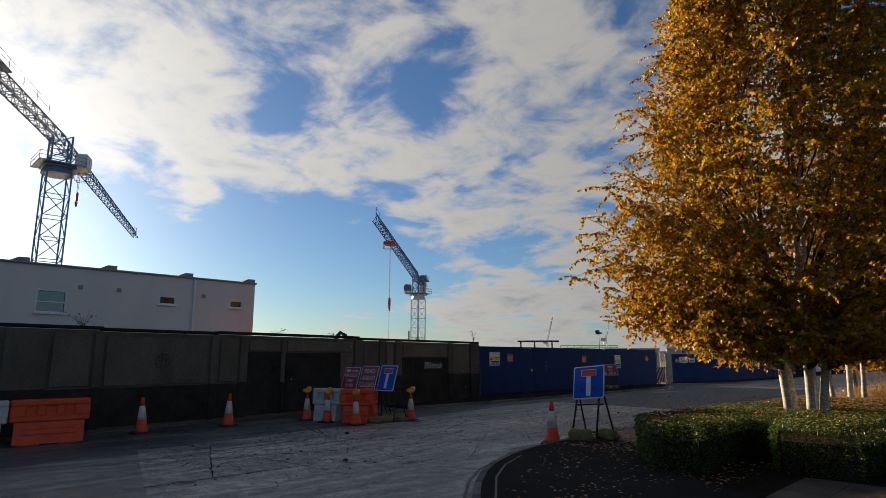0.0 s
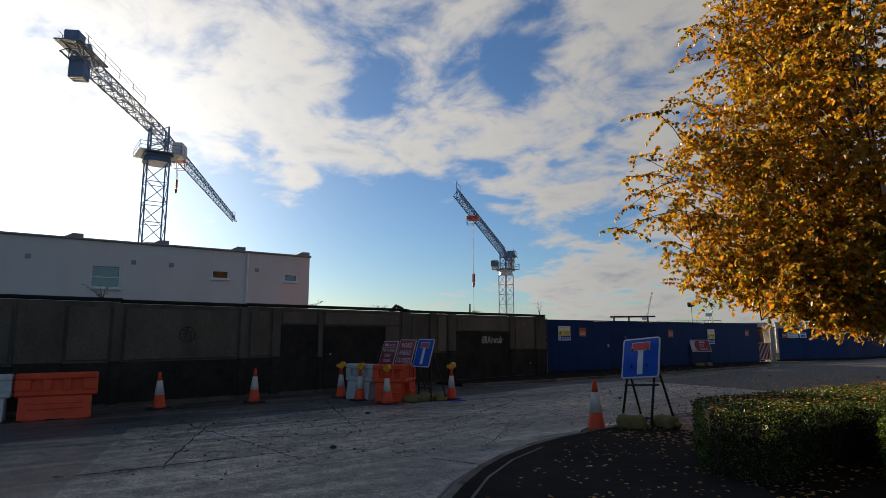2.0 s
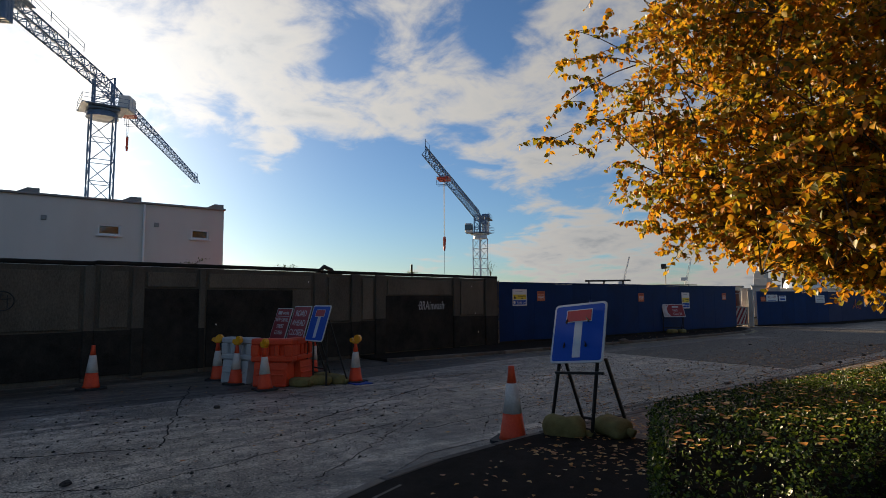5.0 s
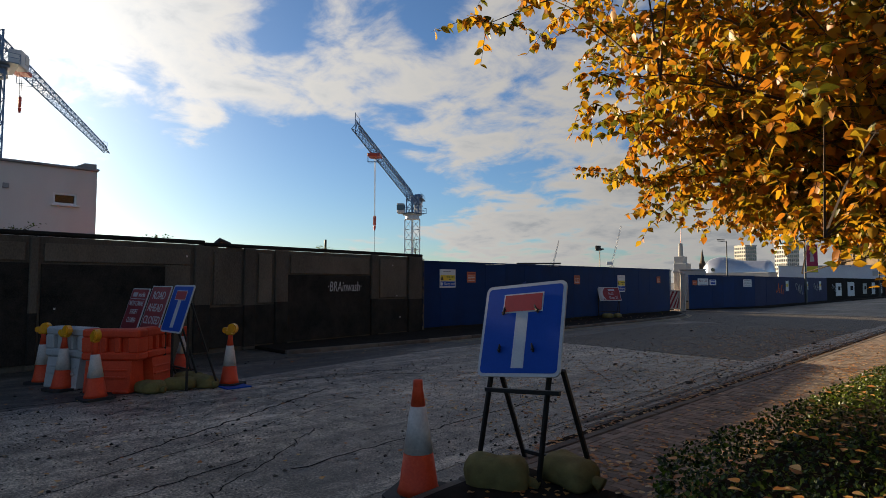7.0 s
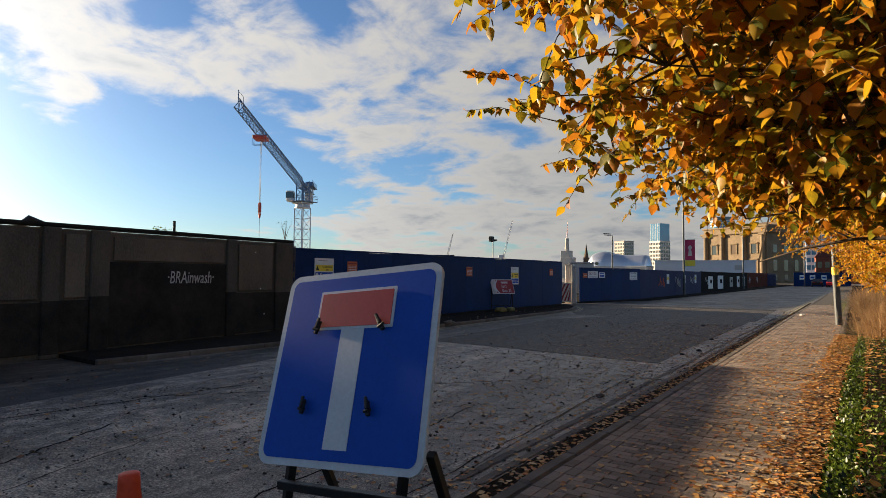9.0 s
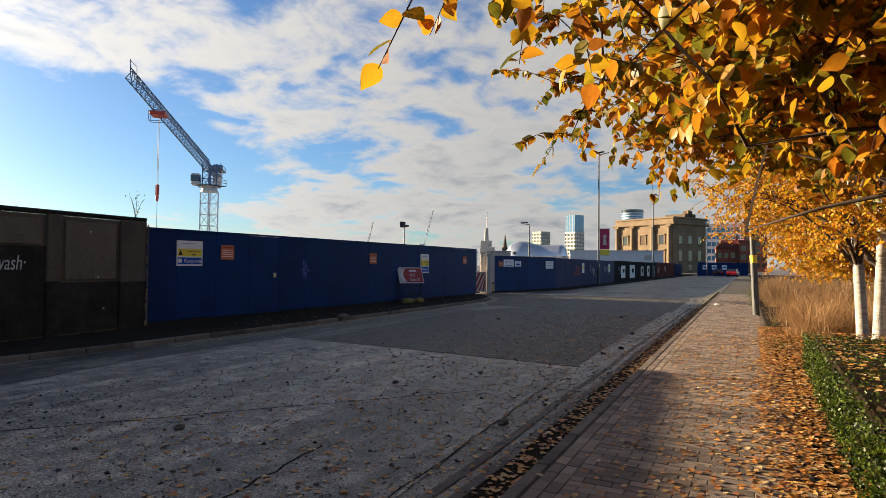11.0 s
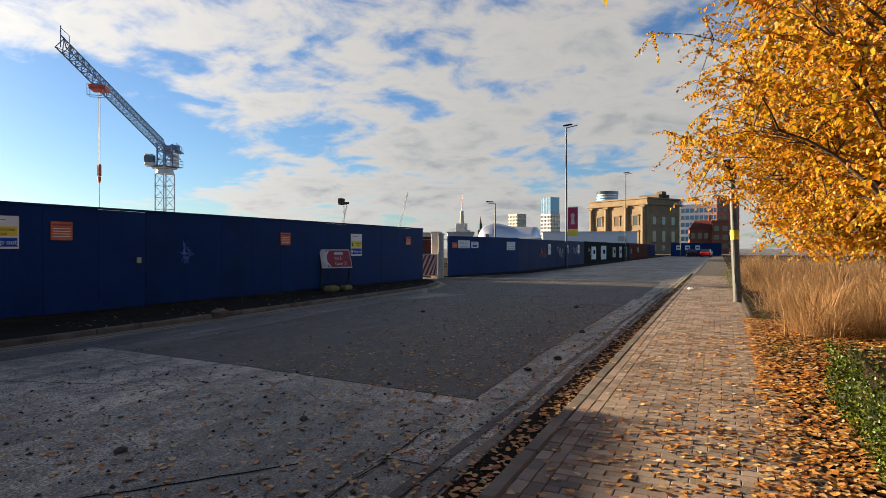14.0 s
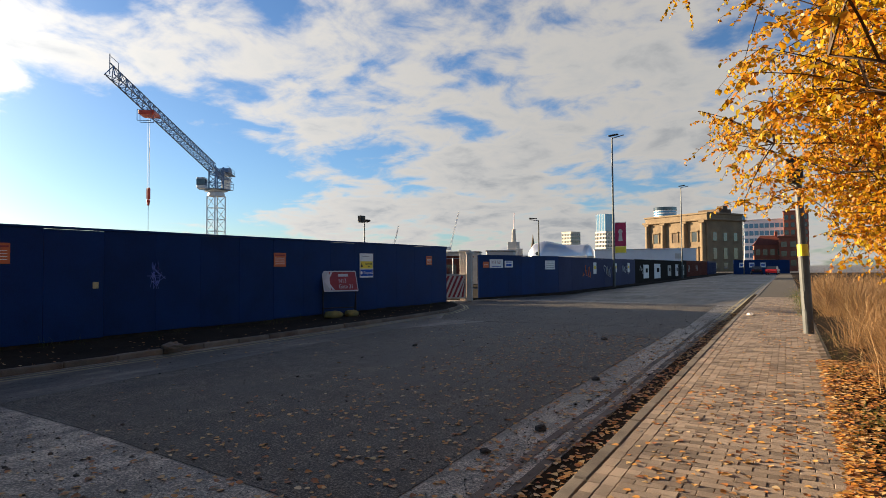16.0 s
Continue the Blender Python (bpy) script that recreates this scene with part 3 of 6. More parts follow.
kerb_run("kerb_right", KERB_LINE[1:-1] + [(kx(y), y) for y in (1.0, 10, 20, 30, 45, 70)], 0.125, 0.105, -1, "weathered concrete kerb stones along the footway")
seam("edging_strip", [(x + 0.30, y + 0.14) for x, y in KERB_LINE[2:9]], 0.035, KERB, 0.106, "pale worn edging line round the footway corner", "kerb")
seam("channel_strip", [(x - 0.10, y - 0.06) for x, y in KERB_LINE[2:9]], 0.05, KERB, 0.0085, "pale dried line beside the corner kerb", "kerb")
kerb_run("kerb_left", LEFT_KERB[4:], 0.125, 0.10, 1, "pale worn concrete kerb stones below the walls")

# ---- old boundary wall ----
W0, W_END = Vector((-12.26, 10.47, 0)), Vector((-8.35, -25.0, 0))
wu = (W0 - W_END).normalized()
wall_pose = frame3(W0, wu, Vector((-wu.y, wu.x, 0)), Vector((0, 0, 1)))       # x along the wall up to its end, -y out to the road


def ws(y):
    return (y - 10.47) / wu.y


wall = tagged(new("wall_old"), "stained concrete boundary wall with piers and panels", "wall", "", "structure")
wall.matrix_world = wall_pose
SEGS = ((ws(10.47), ws(2.55), 2.70), (ws(2.55), ws(-3.4), 2.745), (ws(-3.4), ws(-6.75), 2.72), (ws(-6.75), ws(-25), 2.75))
for b, a, top in SEGS:
    part("wall_body", Shape().box(((a + b) / 2, 0.16, top / 2 - 0.05), (b - a, 0.26, top - 0.1)), WALL_OLD, wall)
    part("coping", Shape().box(((a + b) / 2, 0.14, top - 0.035), (b - a - 0.01, 0.34, 0.085), None, 0.02), COPING_DARK, wall, "dark concrete coping")
PIERS = ((10.45, 9.75), (8.35, 8.05), (4.95, 4.55), (3.95, 3.62), (2.7, 2.3), (-0.9, -1.05), (-2.35, -2.62), (-3.4, -3.62), (-6.72, -6.95), (-8.0, -8.95), (-11.6, -11.85), (-14.8, -15.1), (-18, -18.3), (-21, -21.3))
for a, b in PIERS:
    s0, s1 = ws(b), ws(a)
    part("pier", Shape().box(((s0 + s1) / 2, 0.0, 1.31), (s1 - s0, 0.09, 2.62), None, 0.02), WALL_OLD, wall)
    part("pier_base", Shape().box(((s0 + s1) / 2, -0.003, 0.62), (s1 - s0 + 0.004, 0.092, 1.0 + 0.25 * random.random()), None, 0.02), WALL_BLACK, wall, "black pier foot")
PANELS = ((9.65, 8.45, 1.25, 2.5), (7.95, 5.05, 1.98, 2.5), (4.45, 4.05, 1.2, 2.5), (3.55, 2.8, 1.18, 2.5), (2.2, -0.8, 2.15, 2.52), (2.2, 1.6, 1.2, 2.13), (-1.12, -2.28, 2.16, 2.52),
          (-2.7, -3.3, 1.2, 2.52), (-3.7, -6.64, 1.18, 2.5), (-7.02, -7.92, 1.2, 2.52), (-9.05, -11.5, 1.15, 2.5), (-11.95, -14.7, 1.15, 2.5), (-15.2, -17.9, 1.15, 2.5), (-18.4, -20.9, 1.15, 2.5))
for a, b, z0, z1 in PANELS:
    s0, s1 = ws(b), ws(a)
    part("panel", Shape().box(((s0 + s1) / 2, 0.015, (z0 + z1) / 2), (s1 - s0, 0.05, z1 - z0), None, 0.01), WALL_PANEL, wall, "lighter weathered render panel")
# black lower areas; the second and third paint the shade of wall recesses
DARKS = ((7.95, 5.05, 0.12, 1.95), (1.55, -0.75, 0.12, 2.10), (-1.12, -2.28, 0.12, 2.12), (9.65, 8.45, 0.12, 1.2), (4.45, 4.05, 0.12, 1.15), (3.55, 2.8, 0.12, 1.12), (-2.7, -3.3, 0.12, 1.14), (-3.7, -6.64, 0.12, 1.13),
         (-7.02, -7.92, 0.12, 1.13), (-9.05, -11.5, 0.12, 1.1), (-11.95, -14.7, 0.12, 1.1), (-15.2, -17.9, 0.12, 1.1), (-18.4, -20.9, 0.12, 1.1))
for a, b, z0, z1 in DARKS:
    s0, s1 = ws(b) - 0.09, ws(a) + 0.09
    part("black_panel", Shape().box(((s0 + s1) / 2, 0.018, (z0 + z1) / 2), (s1 - s0, 0.04, z1 - z0), None, 0.006), WALL_BLACK, wall, "black lower wall panel")
lettering("·BRAinwash·", 0.42, CHALK, wall, (ws(7.0), -0.006, 1.60), 0.62, 0.10, "graffiti")
ring = Shape()
for k in range(24):
    a0, a1 = math.tau * k / 24, math.tau * (k + 1) / 24
    ring.tube((ws(-5.1) + 0.21 * math.cos(a0), -0.014, 1.83 + 0.2 * math.sin(a0)), (ws(-5.1) + 0.21 * math.cos(a1), -0.014, 1.83 + 0.2 * math.sin(a1)), 0.012, None, 5)
for p, q in (((-0.17, 0.02), (0.16, 0.05)), ((-0.02, 0.17), (-0.06, -0.16)), ((0.09, 0.12), (0.10, -0.14)), ((-0.12, 0.1), (0.02, 0.13))):
    ring.tube((ws(-5.1) + p[0], -0.014, 1.83 + p[1]), (ws(-5.1) + q[0], -0.014, 1.83 + q[1]), 0.012, None, 5)
part("graffiti", ring, SPRAY_DARK, wall, "black sprayed ring tag")
for y, z in ((9.0, 2.3), (9.2, 1.3), (2.1, 2.35), (2.35, 1.6), (-0.6, 1.2), (9.35, 0.6)):
    part("fixing", Shape().box((ws(y), -0.02, z), (0.035, 0.02, 0.04), None, 0.004), CONE_WHITE, wall)
# rough pale edge of render down the wall's end
edge = Shape()
z = 0.12
while z < 2.45:
    h = random.uniform(0.05, 0.16)
    w = random.uniform(0.03, 0.11)
    edge.box((-w / 2 - 0.002, -0.083, z + h / 2), (w, 0.01, h - 0.004), None, 0.003)
    z += h
part("broken_render", edge, WALL_PANEL, wall, "broken pale render edge")

# ---- blue site hoarding ----
HX = -12.4
hoarding = tagged(new("hoarding"), "deep blue painted plywood site hoarding", "hoarding", "", "structure")


def boards(owner, a, b, z0, z1, mat, wide=1.22, thick=0.03, cap=True):
    """Boards side by side from a to b, facing right of the way from a to b."""
    a, b = Vector((*a, 0)), Vector((*b, 0))
    u = (b - a).normalized()
    n = max(1, round((b - a).length / wide))
    step = (b - a).length / n
    turn = Matrix.Rotation(math.atan2(u.y, u.x), 4, "Z")
    me = mesh_of("board", Shape().box((0, 0, (z0 + z1) / 2), (step - 0.004, thick, z1 - z0), None, 0.003), mat)
    for i in range(n):
        ob = new("board", me)
        ob.parent = owner
        ob.matrix_local = Matrix.Translation(a + u * step * (i + 0.5) + Vector((0, 0, 0.012 * math.sin(i * 1.7)))) @ turn @ Matrix.Rotation(random.uniform(-0.004, 0.004), 4, "Z")
    # added sheet behind the boards, keeps sunlight from leaking through their gaps
    back = part("backing", Shape().box(((b - a).length / 2, thick / 2 + 0.012, (z0 + z1) / 2), ((b - a).length, 0.02, z1 - z0 - 0.02)), WALL_BLACK, owner, "added dark sheet that blocks sunlight between the boards")
    back.matrix_local = Matrix.Translation(a) @ turn
    if cap:
        c = part("capping", Shape().box(((b - a).length / 2, 0, z1 + 0.02), ((b - a).length, 0.09, 0.05), None, 0.006), mat, owner)
        c.matrix_local = Matrix.Translation(a) @ turn
        p = part("plinth", Shape().box(((b - a).length / 2, 0.05, z0 / 2 + 0.04), ((b - a).length, 0.05, z0 - 0.06 + 0.08), None, 0.006), WALL_BLACK, owner, "black base board")
        p.matrix_local = Matrix.Translation(a) @ turn


boards(hoarding, (HX, 10.25), (HX, 29.6), 0.16, 2.46, BLUE)
boards(hoarding, (HX, 29.6), (-14.6, 30.6), 0.16, 2.40, BLUE)
spray = Shape()
for k in range(26):
    a, b = random.uniform(0, math.tau), random.uniform(0, math.tau)
    r0, r1 = random.uniform(0.05, 0.24), random.uniform(0.05, 0.24)
    spray.tube((HX + 0.019, 16.3 + r0 * math.cos(a), 1.45 + 1.5 * r0 * math.sin(a)), (HX + 0.019, 16.3 + r1 * math.cos(b), 1.45 + 1.5 * r1 * math.sin(b)), 0.006, 0.004, 4)
part("graffiti", spray, SPRAY_BLUE, hoarding, "smudged pale blue spray scrawl")

FACE_ROAD = 90                                             # turn of a board that faces the road from the far side


def notice(at, turn, w, h, label, bits, group="site notices", base=WHITE, name="notice_board", r=0.01, lean=0.0):
    """A flat notice; bits: material, centre, size of the coloured fields."""
    t = thing(name, pose(*at, 0, lean, turn), label, "sign", group)
    part("sheet", plate(w, h, r, -0.006, 0.006), base, t)
    for mat, c, s in bits:
        part("field", plate(s[0], s[1], 0.004, -0.009, -0.0065, c), mat, t)
    return t


def keep_out(y, w=0.8, h=0.66, ztop=2.215):
    k = w / 0.8
    t = notice((HX + 0.032, y, ztop - h / 2), FACE_ROAD, w, h, "white, yellow and blue keep out notice on the hoarding",
               ((SIGN_YELLOW, (0.0, 0.02), (w * 0.92, h * 0.30)), (SIGN_BLUE, (0.0, -h * 0.30), (w * 0.92, h * 0.27)), (COPING, (-0.05 * k, h * 0.38), (w * 0.5, 0.018))))
    tri = Shape().slab([(-w * 0.44, -0.07), (-w * 0.28, -0.07), (-w * 0.36, 0.08)], 0.0, 0.003, Matrix(((1, 0, 0, 0), (0, 0, -1, -0.0095), (0, 1, 0, 0.02), (0, 0, 0, 1))))
    part("hazard_triangle", tri, SPRAY_DARK, t)
    lettering("Keep out", 0.15 * k, WHITE, t, (0.09 * k, -0.011, -h * 0.30), 0.95)
    if w > 0.7:
        lettering("Construction", 0.085, SPRAY_DARK, t, (0.12, -0.011, 0.06), 0.9)
        lettering("site", 0.085, SPRAY_DARK, t, (0.12, -0.011, -0.03), 0.9)
    part("mandatory_disc", Shape().tube((-w * 0.38, -0.0095, -h * 0.30), (-w * 0.38, -0.012, -h * 0.30), 0.06 * k, None, 16), WHITE, t)
    return t


keep_out(11.8)
keep_out(24.15, 0.74, 0.84, 2.12)


def orange_notice(y, z, w=0.46, h=0.40):
    return notice((HX + 0.032, y, z), FACE_ROAD, w, h, "small orange notice with rows of print", ((SIGN_MAROON, (0, h * 0.33), (w * 0.9, 0.035)),) + tuple((WHITE, (0, h * (0.12 - 0.14 * k)), (w * 0.8, 0.014)) for k in range(4)), base=ORANGE_SHEET)


orange_notice(13.05, 1.94)
orange_notice(20.15, 1.87)
orange_notice(28.2, 1.90, 0.42, 0.36)
notice((HX + 0.032, 14.9, 1.28), FACE_ROAD, 0.12, 0.14, "tiny faded yellow sticker on the hoarding", (), base=YELLOW_LINE)

# ---- gate and the hoardings beyond it ----
gate = thing("site_gate", pose(-17.0, 30.75, 0.0, 0, 0, 30.5), "red and white striped site gate between pillars", "gate")
glen = 4.3
part("gate_frame", Shape().box((glen / 2, 0, 0.14), (glen, 0.05, 0.06), None, 0.008).box((glen / 2, 0, 1.24), (glen, 0.05, 0.06), None, 0.008).box((0.03, 0, 0.65), (0.06, 0.05, 1.3), None, 0.008).box((glen - 0.03, 0, 0.65), (0.06, 0.05, 1.3), None, 0.008), CONCRETE, gate)
stripe_w = 0.11
for k in range(int(glen / stripe_w)):
    x0 = k * stripe_w
    sh = Shape().add([(x0, 0, 0.17), (x0 + stripe_w, 0, 0.17), (min(x0 + stripe_w + 0.45, glen), 0, 1.21), (min(x0 + 0.45, glen), 0, 1.21),
                      (x0, 0.012, 0.17), (x0 + stripe_w, 0.012, 0.17), (min(x0 + stripe_w + 0.45, glen), 0.012, 1.21), (min(x0 + 0.45, glen), 0.012, 1.21)],
                     [(0, 1, 2, 3), (7, 6, 5, 4), (0, 4, 5, 1), (2, 6, 7, 3), (0, 3, 7, 4), (1, 5, 6, 2)])
    part("stripe", sh, SIGN_MAROON if k % 2 else CONE_WHITE, gate)
for i, (x, y, h, w) in enumerate(((-13.15, 33.05, 2.25, 0.26), (-13.7, 33.6, 2.36, 0.45), (-17.4, 31.0, 2.2, 0.3))):
    t = thing("gate_pillar", pose(x, y, 0, 0, 0, 15), "pale concrete gate pillar", "pillar", "gate pillars")
    part("shaft", Shape().box((0, 0, h / 2), (w, w, h), None, 0.02), CONCRETE, t)
    part("cap", Shape().box((0, 0, h + 0.05), (w + 0.08, w + 0.08, 0.1), None, 0.02), CONCRETE, t)
hoarding2 = tagged(new("hoarding_beyond_gate"), "blue site hoarding beyond the gate", "hoarding", "", "structure")
boards(hoarding2, (-13.3, 34.2), (-11.9, 41.8), 0.0, 2.20, BLUE)
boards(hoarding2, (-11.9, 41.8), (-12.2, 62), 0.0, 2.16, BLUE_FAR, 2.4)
boards(hoarding2, (-12.2, 62), (-12.6, 92), 0.0, 2.2, BLACK_BOARD, 2.4)


def hx2(y):
    """Face of the hoarding beyond the gate."""
    return float(np.interp(y, (41.8, 62, 92, 93, 140), (-11.9, -12.2, -12.6, -13.2, -13.2)))


d2 = Vector((1.4, 7.6, 0)).normalized()
n2 = Vector((d2.y, -d2.x, 0))
turn2 = math.degrees(math.atan2(d2.y, d2.x))


def on2(s, z):
    p = Vector((-13.3, 34.2, z)) + d2 * s + n2 * 0.04
    return (p.x, p.y, p.z)


t = notice(on2(1.5, 1.80), turn2, 1.15, 0.44, "white gate name board on blue hoarding", (), name="gate_board")
lettering("N13", 0.23, SIGN_MAROON, t, (-0.24, -0.009, 0.06), 0.9)
lettering("G21", 0.23, SIGN_MAROON, t, (0.24, -0.009, 0.06), 0.9)
part("print_line", plate(0.8, 0.035, 0.004, -0.009, -0.0065, (0, -0.15)), SIGN_BLUE, t)
notice(on2(0.6, 1.74), turn2, 0.46, 0.3, "small orange notice on the far hoarding", ((WHITE, (0, 0), (0.36, 0.02)),), base=ORANGE_SHEET)
notice(on2(2.6, 1.77), turn2, 0.74, 0.36, "pale blue and white notice on the far hoarding", ((SIGN_BLUE, (0, -0.05), (0.5, 0.12)), (SIGN_BLUE, (0, 0.11), (0.5, 0.05))))
notice(on2(6.75, 1.72), turn2, 1.05, 0.52, "white printed notice on the far hoarding", tuple((COPING, (0, 0.18 - 0.11 * k), (0.8, 0.025)) for k in range(4)))
for y, w, h in ((49.4, 0.5, 0.8), (55.2, 0.4, 0.7), (59.5, 0.5, 0.8)):
    notice((hx2(y) + 0.035, y, 1.5), FACE_ROAD, w * 1.4, h, "white and yellow notice on grey-blue hoarding", ((SIGN_YELLOW, (0, 0.05), (w, h * 0.3)),))
for y, w, h, m in ((66.5, 2.2, 1.3, WHITE), (72, 3.0, 1.5, ROOF_WHITE), (79, 2.0, 1.2, CONCRETE), (84, 1.8, 1.4, WHITE), (88.5, 2.0, 1.3, PANEL_GREY)):
    notice((hx2(y) + 0.05, y, 1.1), FACE_ROAD, w, h, "weathered pasted poster on black hoarding", ((BLACK_BOARD, (0.1 * w, 0.1), (w * 0.4, h * 0.3)),), "posters", m, "poster")
for y0, col in ((46.8, ORANGE_SHEET), (52.0, CHALK), (57.5, CHALK), (64, CHALK), (97, CHALK), (104, CHALK)):
    tag_shape = Shape()
    p = Vector((hx2(y0) + 0.03, y0, 1.2))
    for k in range(14):
        q = Vector((hx2(y0 + 0.13 * k) + 0.03, y0 + 0.13 * k + random.uniform(-0.25, 0.25), random.uniform(0.75, 1.75)))
        tag_shape.tube(p, q, 0.022, 0.016, 5)
        p = q
    part("graffiti", tag_shape, col, hoarding2, "scrawled spray tag")


def container(y0, y1, mat, label, h=2.3):
    t = thing("site_container", pose(-14.4, (y0 + y1) / 2, 0), label, "container", "site containers")
    n = int((y1 - y0) / 0.6)
    part("body", Shape().box((0, 0, h / 2 + 0.05), (2.3, y1 - y0, h - 0.1), None, 0.03), mat, t)
    for k in range(n):
        part("rib", Shape().box((1.17, -(y1 - y0) / 2 + 0.3 + 0.6 * k, h / 2), (0.05, 0.28, h - 0.3), None, 0.01), mat, t)
    part("top_rail", Shape().box((1.15, 0, h), (0.12, y1 - y0, 0.14), None, 0.02), mat, t)


container(92.4, 104.6, RUST, "rusty red steel site container with tags")
container(105, 117, RUST, "rusty red steel site container")
container(117.6, 129, BLUE_FAR, "grey-blue steel site container")
far_hoard = tagged(new("hoarding_far"), "bright blue hoarding across the far road", "hoarding", "", "structure")
boards(far_hoard, (-10.5, 131), (-1.5, 137), 0.0, 2.6, BLUE, 2.4)
for x, y in ((-9.2, 131.8), (-7.6, 132.9), (-5.8, 134.1)):
    notice((x + 0.05, y - 0.1, 1.7), math.degrees(math.atan2(6, 9)), 1.0, 0.9, "white notice on the far blue hoarding", ((SIGN_BLUE, (0, 0), (0.7, 0.3)),))


# ---- white building behind the wall ----
house = thing("white_building", pose(-19.2, 0, 0), "flat-roofed white rendered building behind the wall", "building")
BY0, BY1 = -26.0, 2.05


def holed_wall(y0, y1, z0, z1, holes, thick):
    """A wall facing +x, in blocks round its openings."""
    blocks = []
    ys = sorted({y0, y1, *[h[0] for h in holes], *[h[1] for h in holes]})
    for a, b in zip(ys, ys[1:]):
        mid, cuts = (a + b) / 2, []
        for h in holes:
            if h[0] < mid < h[1]:
                cuts.append((h[2], h[3]))
        z = z0
        for c0, c1 in sorted(cuts) + [(z1, z1)]:
            if c0 > z:
                blocks.append(Shape().box((-thick / 2, mid, (z + c0) / 2), (thick, b - a, c0 - z)))
            z = c1
    return blocks


WINDOWS = ((-6.79, -5.76, 3.62, 4.52), (-2.34, -1.62, 4.2, 4.58), (0.82, 1.48, 4.23, 4.60), (-10.9, -9.9, 3.55, 4.5), (-15.4, -14.4, 3.55, 4.5), (-20, -19, 3.55, 4.5))
for sh in holed_wall(BY0, BY1, 0, 5.42, WINDOWS, 0.3):
    part("wall", sh, RENDER, house)
part("wall", Shape().box((-5.15, (BY0 + BY1) / 2, 2.6), (9.7, BY1 - BY0 - 0.04, 5.2)), RENDER, house)
part("roof", Shape().box((-5, (BY0 + BY1) / 2, 5.46), (10.2, BY1 - BY0 + 0.1, 0.08), None, 0.02), COPING, house, "thin grey roof coping")
for y in (-13.2, -10.4, -7.42, -4.4, -1.27, 1.72):
    part("upstand", Shape().add([(0.03, y - 0.35, 5.5), (0.03, y + 0.3, 5.5), (0.03, y + 0.3, 5.66), (0.03, y - 0.05, 5.66), (-0.9, y - 0.35, 5.5), (-0.9, y + 0.3, 5.5), (-0.9, y + 0.3, 5.66), (-0.9, y - 0.05, 5.66)],
                                [(0, 1, 2, 3), (7, 6, 5, 4), (0, 4, 5, 1), (1, 5, 6, 2), (2, 6, 7, 3), (3, 7, 4, 0)]), COPING, house, "grey roof upstand")
for y0, y1, z0, z1 in WINDOWS:
    w = part("window", Shape().box((-0.12, (y0 + y1) / 2, (z0 + z1) / 2), (0.02, y1 - y0, z1 - z0)), GLASS_DARK, house, "dark window glass")
    fr = Shape()
    for a, b, c, d in ((y0, y1, z0, z0 + 0.06), (y0, y1, z1 - 0.06, z1), (y0, y0 + 0.06, z0 + 0.06, z1 - 0.06), (y1 - 0.06, y1, z0 + 0.06, z1 - 0.06)):
        fr.box((-0.06, (a + b) / 2, (c + d) / 2), (0.08, b - a, d - c), None, 0.008)
    if y1 - y0 > 0.9:
        fr.box((-0.07, (y0 + y1) / 2, (z0 + z1) / 2 - 0.03), (0.06, y1 - y0 - 0.12, 0.04))
    part("frame", fr, UPVC, w)
    part("sill", Shape().box((0.03, (y0 + y1) / 2, z0 - 0.03), (0.16, y1 - y0 + 0.12, 0.05), None, 0.01), UPVC, w)
for y in (-5.35, -3.95, -0.42, -8.8):
    part("vent", Shape().box((0.02, y, 4.68), (0.05, 0.16, 0.16), None, 0.01), COPING, house)
part("downpipe", Shape().tube((0.06, -0.86, 0.2), (0.06, -0.86, 5.4), 0.045), UPVC, house)


# ---- tower cranes ----
def lattice(sh, a, b, w, h, bays, r, up=None, taper=1.0):
    """A square or three-corner truss from a to b."""
    a, b = Vector(a), Vector(b)
    u = (b - a).normalized()
    v = Vector(up) if up else Vector((1, 0, 0))
    s = u.cross(v).normalized()
    v = s.cross(u).normalized()

    def at(i, k):
        f = i / bays
        ww = w * (1 + (taper - 1) * f)
        hh = h * (1 + (taper - 1) * f)
        x, y = ((-0.5, 0), (0.5, 0), (0.5, 1), (-0.5, 1))[k]
        return a.lerp(b, f) + s * x * ww + v * (y - 0.5) * hh

    for k in range(4):
        sh.tube(at(0, k), at(bays, k), r * 1.5, None, 5, False)
    for i in range(bays):
        for k in range(4):
            j = (k + 1) % 4
            p, q = (k, j) if i % 2 else (j, k)
            sh.tube(at(i, p), at(i + 1, q), r * 0.8, None, 4, False)
            sh.tube(at(i, k), at(i, j), r * 0.7, None, 4, False)
    return sh


def jib3(sh, a, b, w, h, bays, r):
    """A three-chord jib, two chords below and one above."""
    a, b = Vector(a), Vector(b)
    u = (b - a).normalized()
    s = u.cross(Vector((0, 0, 1))).normalized()

    def at(f, k):
        t = 1 - 0.35 * f
        return a.lerp(b, f) + (s * (-w / 2 * t), s * (w / 2 * t), Vector((0, 0, h * t)))[k]

    for k in range(3):
        sh.tube(at(0, k), at(1, k), r * 1.6, r * 1.2, 5, False)
    for i in range(bays):
        f0, f1, fm = i / bays, (i + 1) / bays, (i + 0.5) / bays
        for k in (0, 1):
            sh.tube(at(f0, k), at(fm, 2), r * 0.8, None, 4, False)
            sh.tube(at(fm, 2), at(f1, k), r * 0.8, None, 4, False)
        sh.tube(at(f0, 0), at(f0, 1), r * 0.7, None, 4, False)
        sh.tube(at(f0, 0), at(f1, 1), r * 0.6, None, 4, False)
    return sh


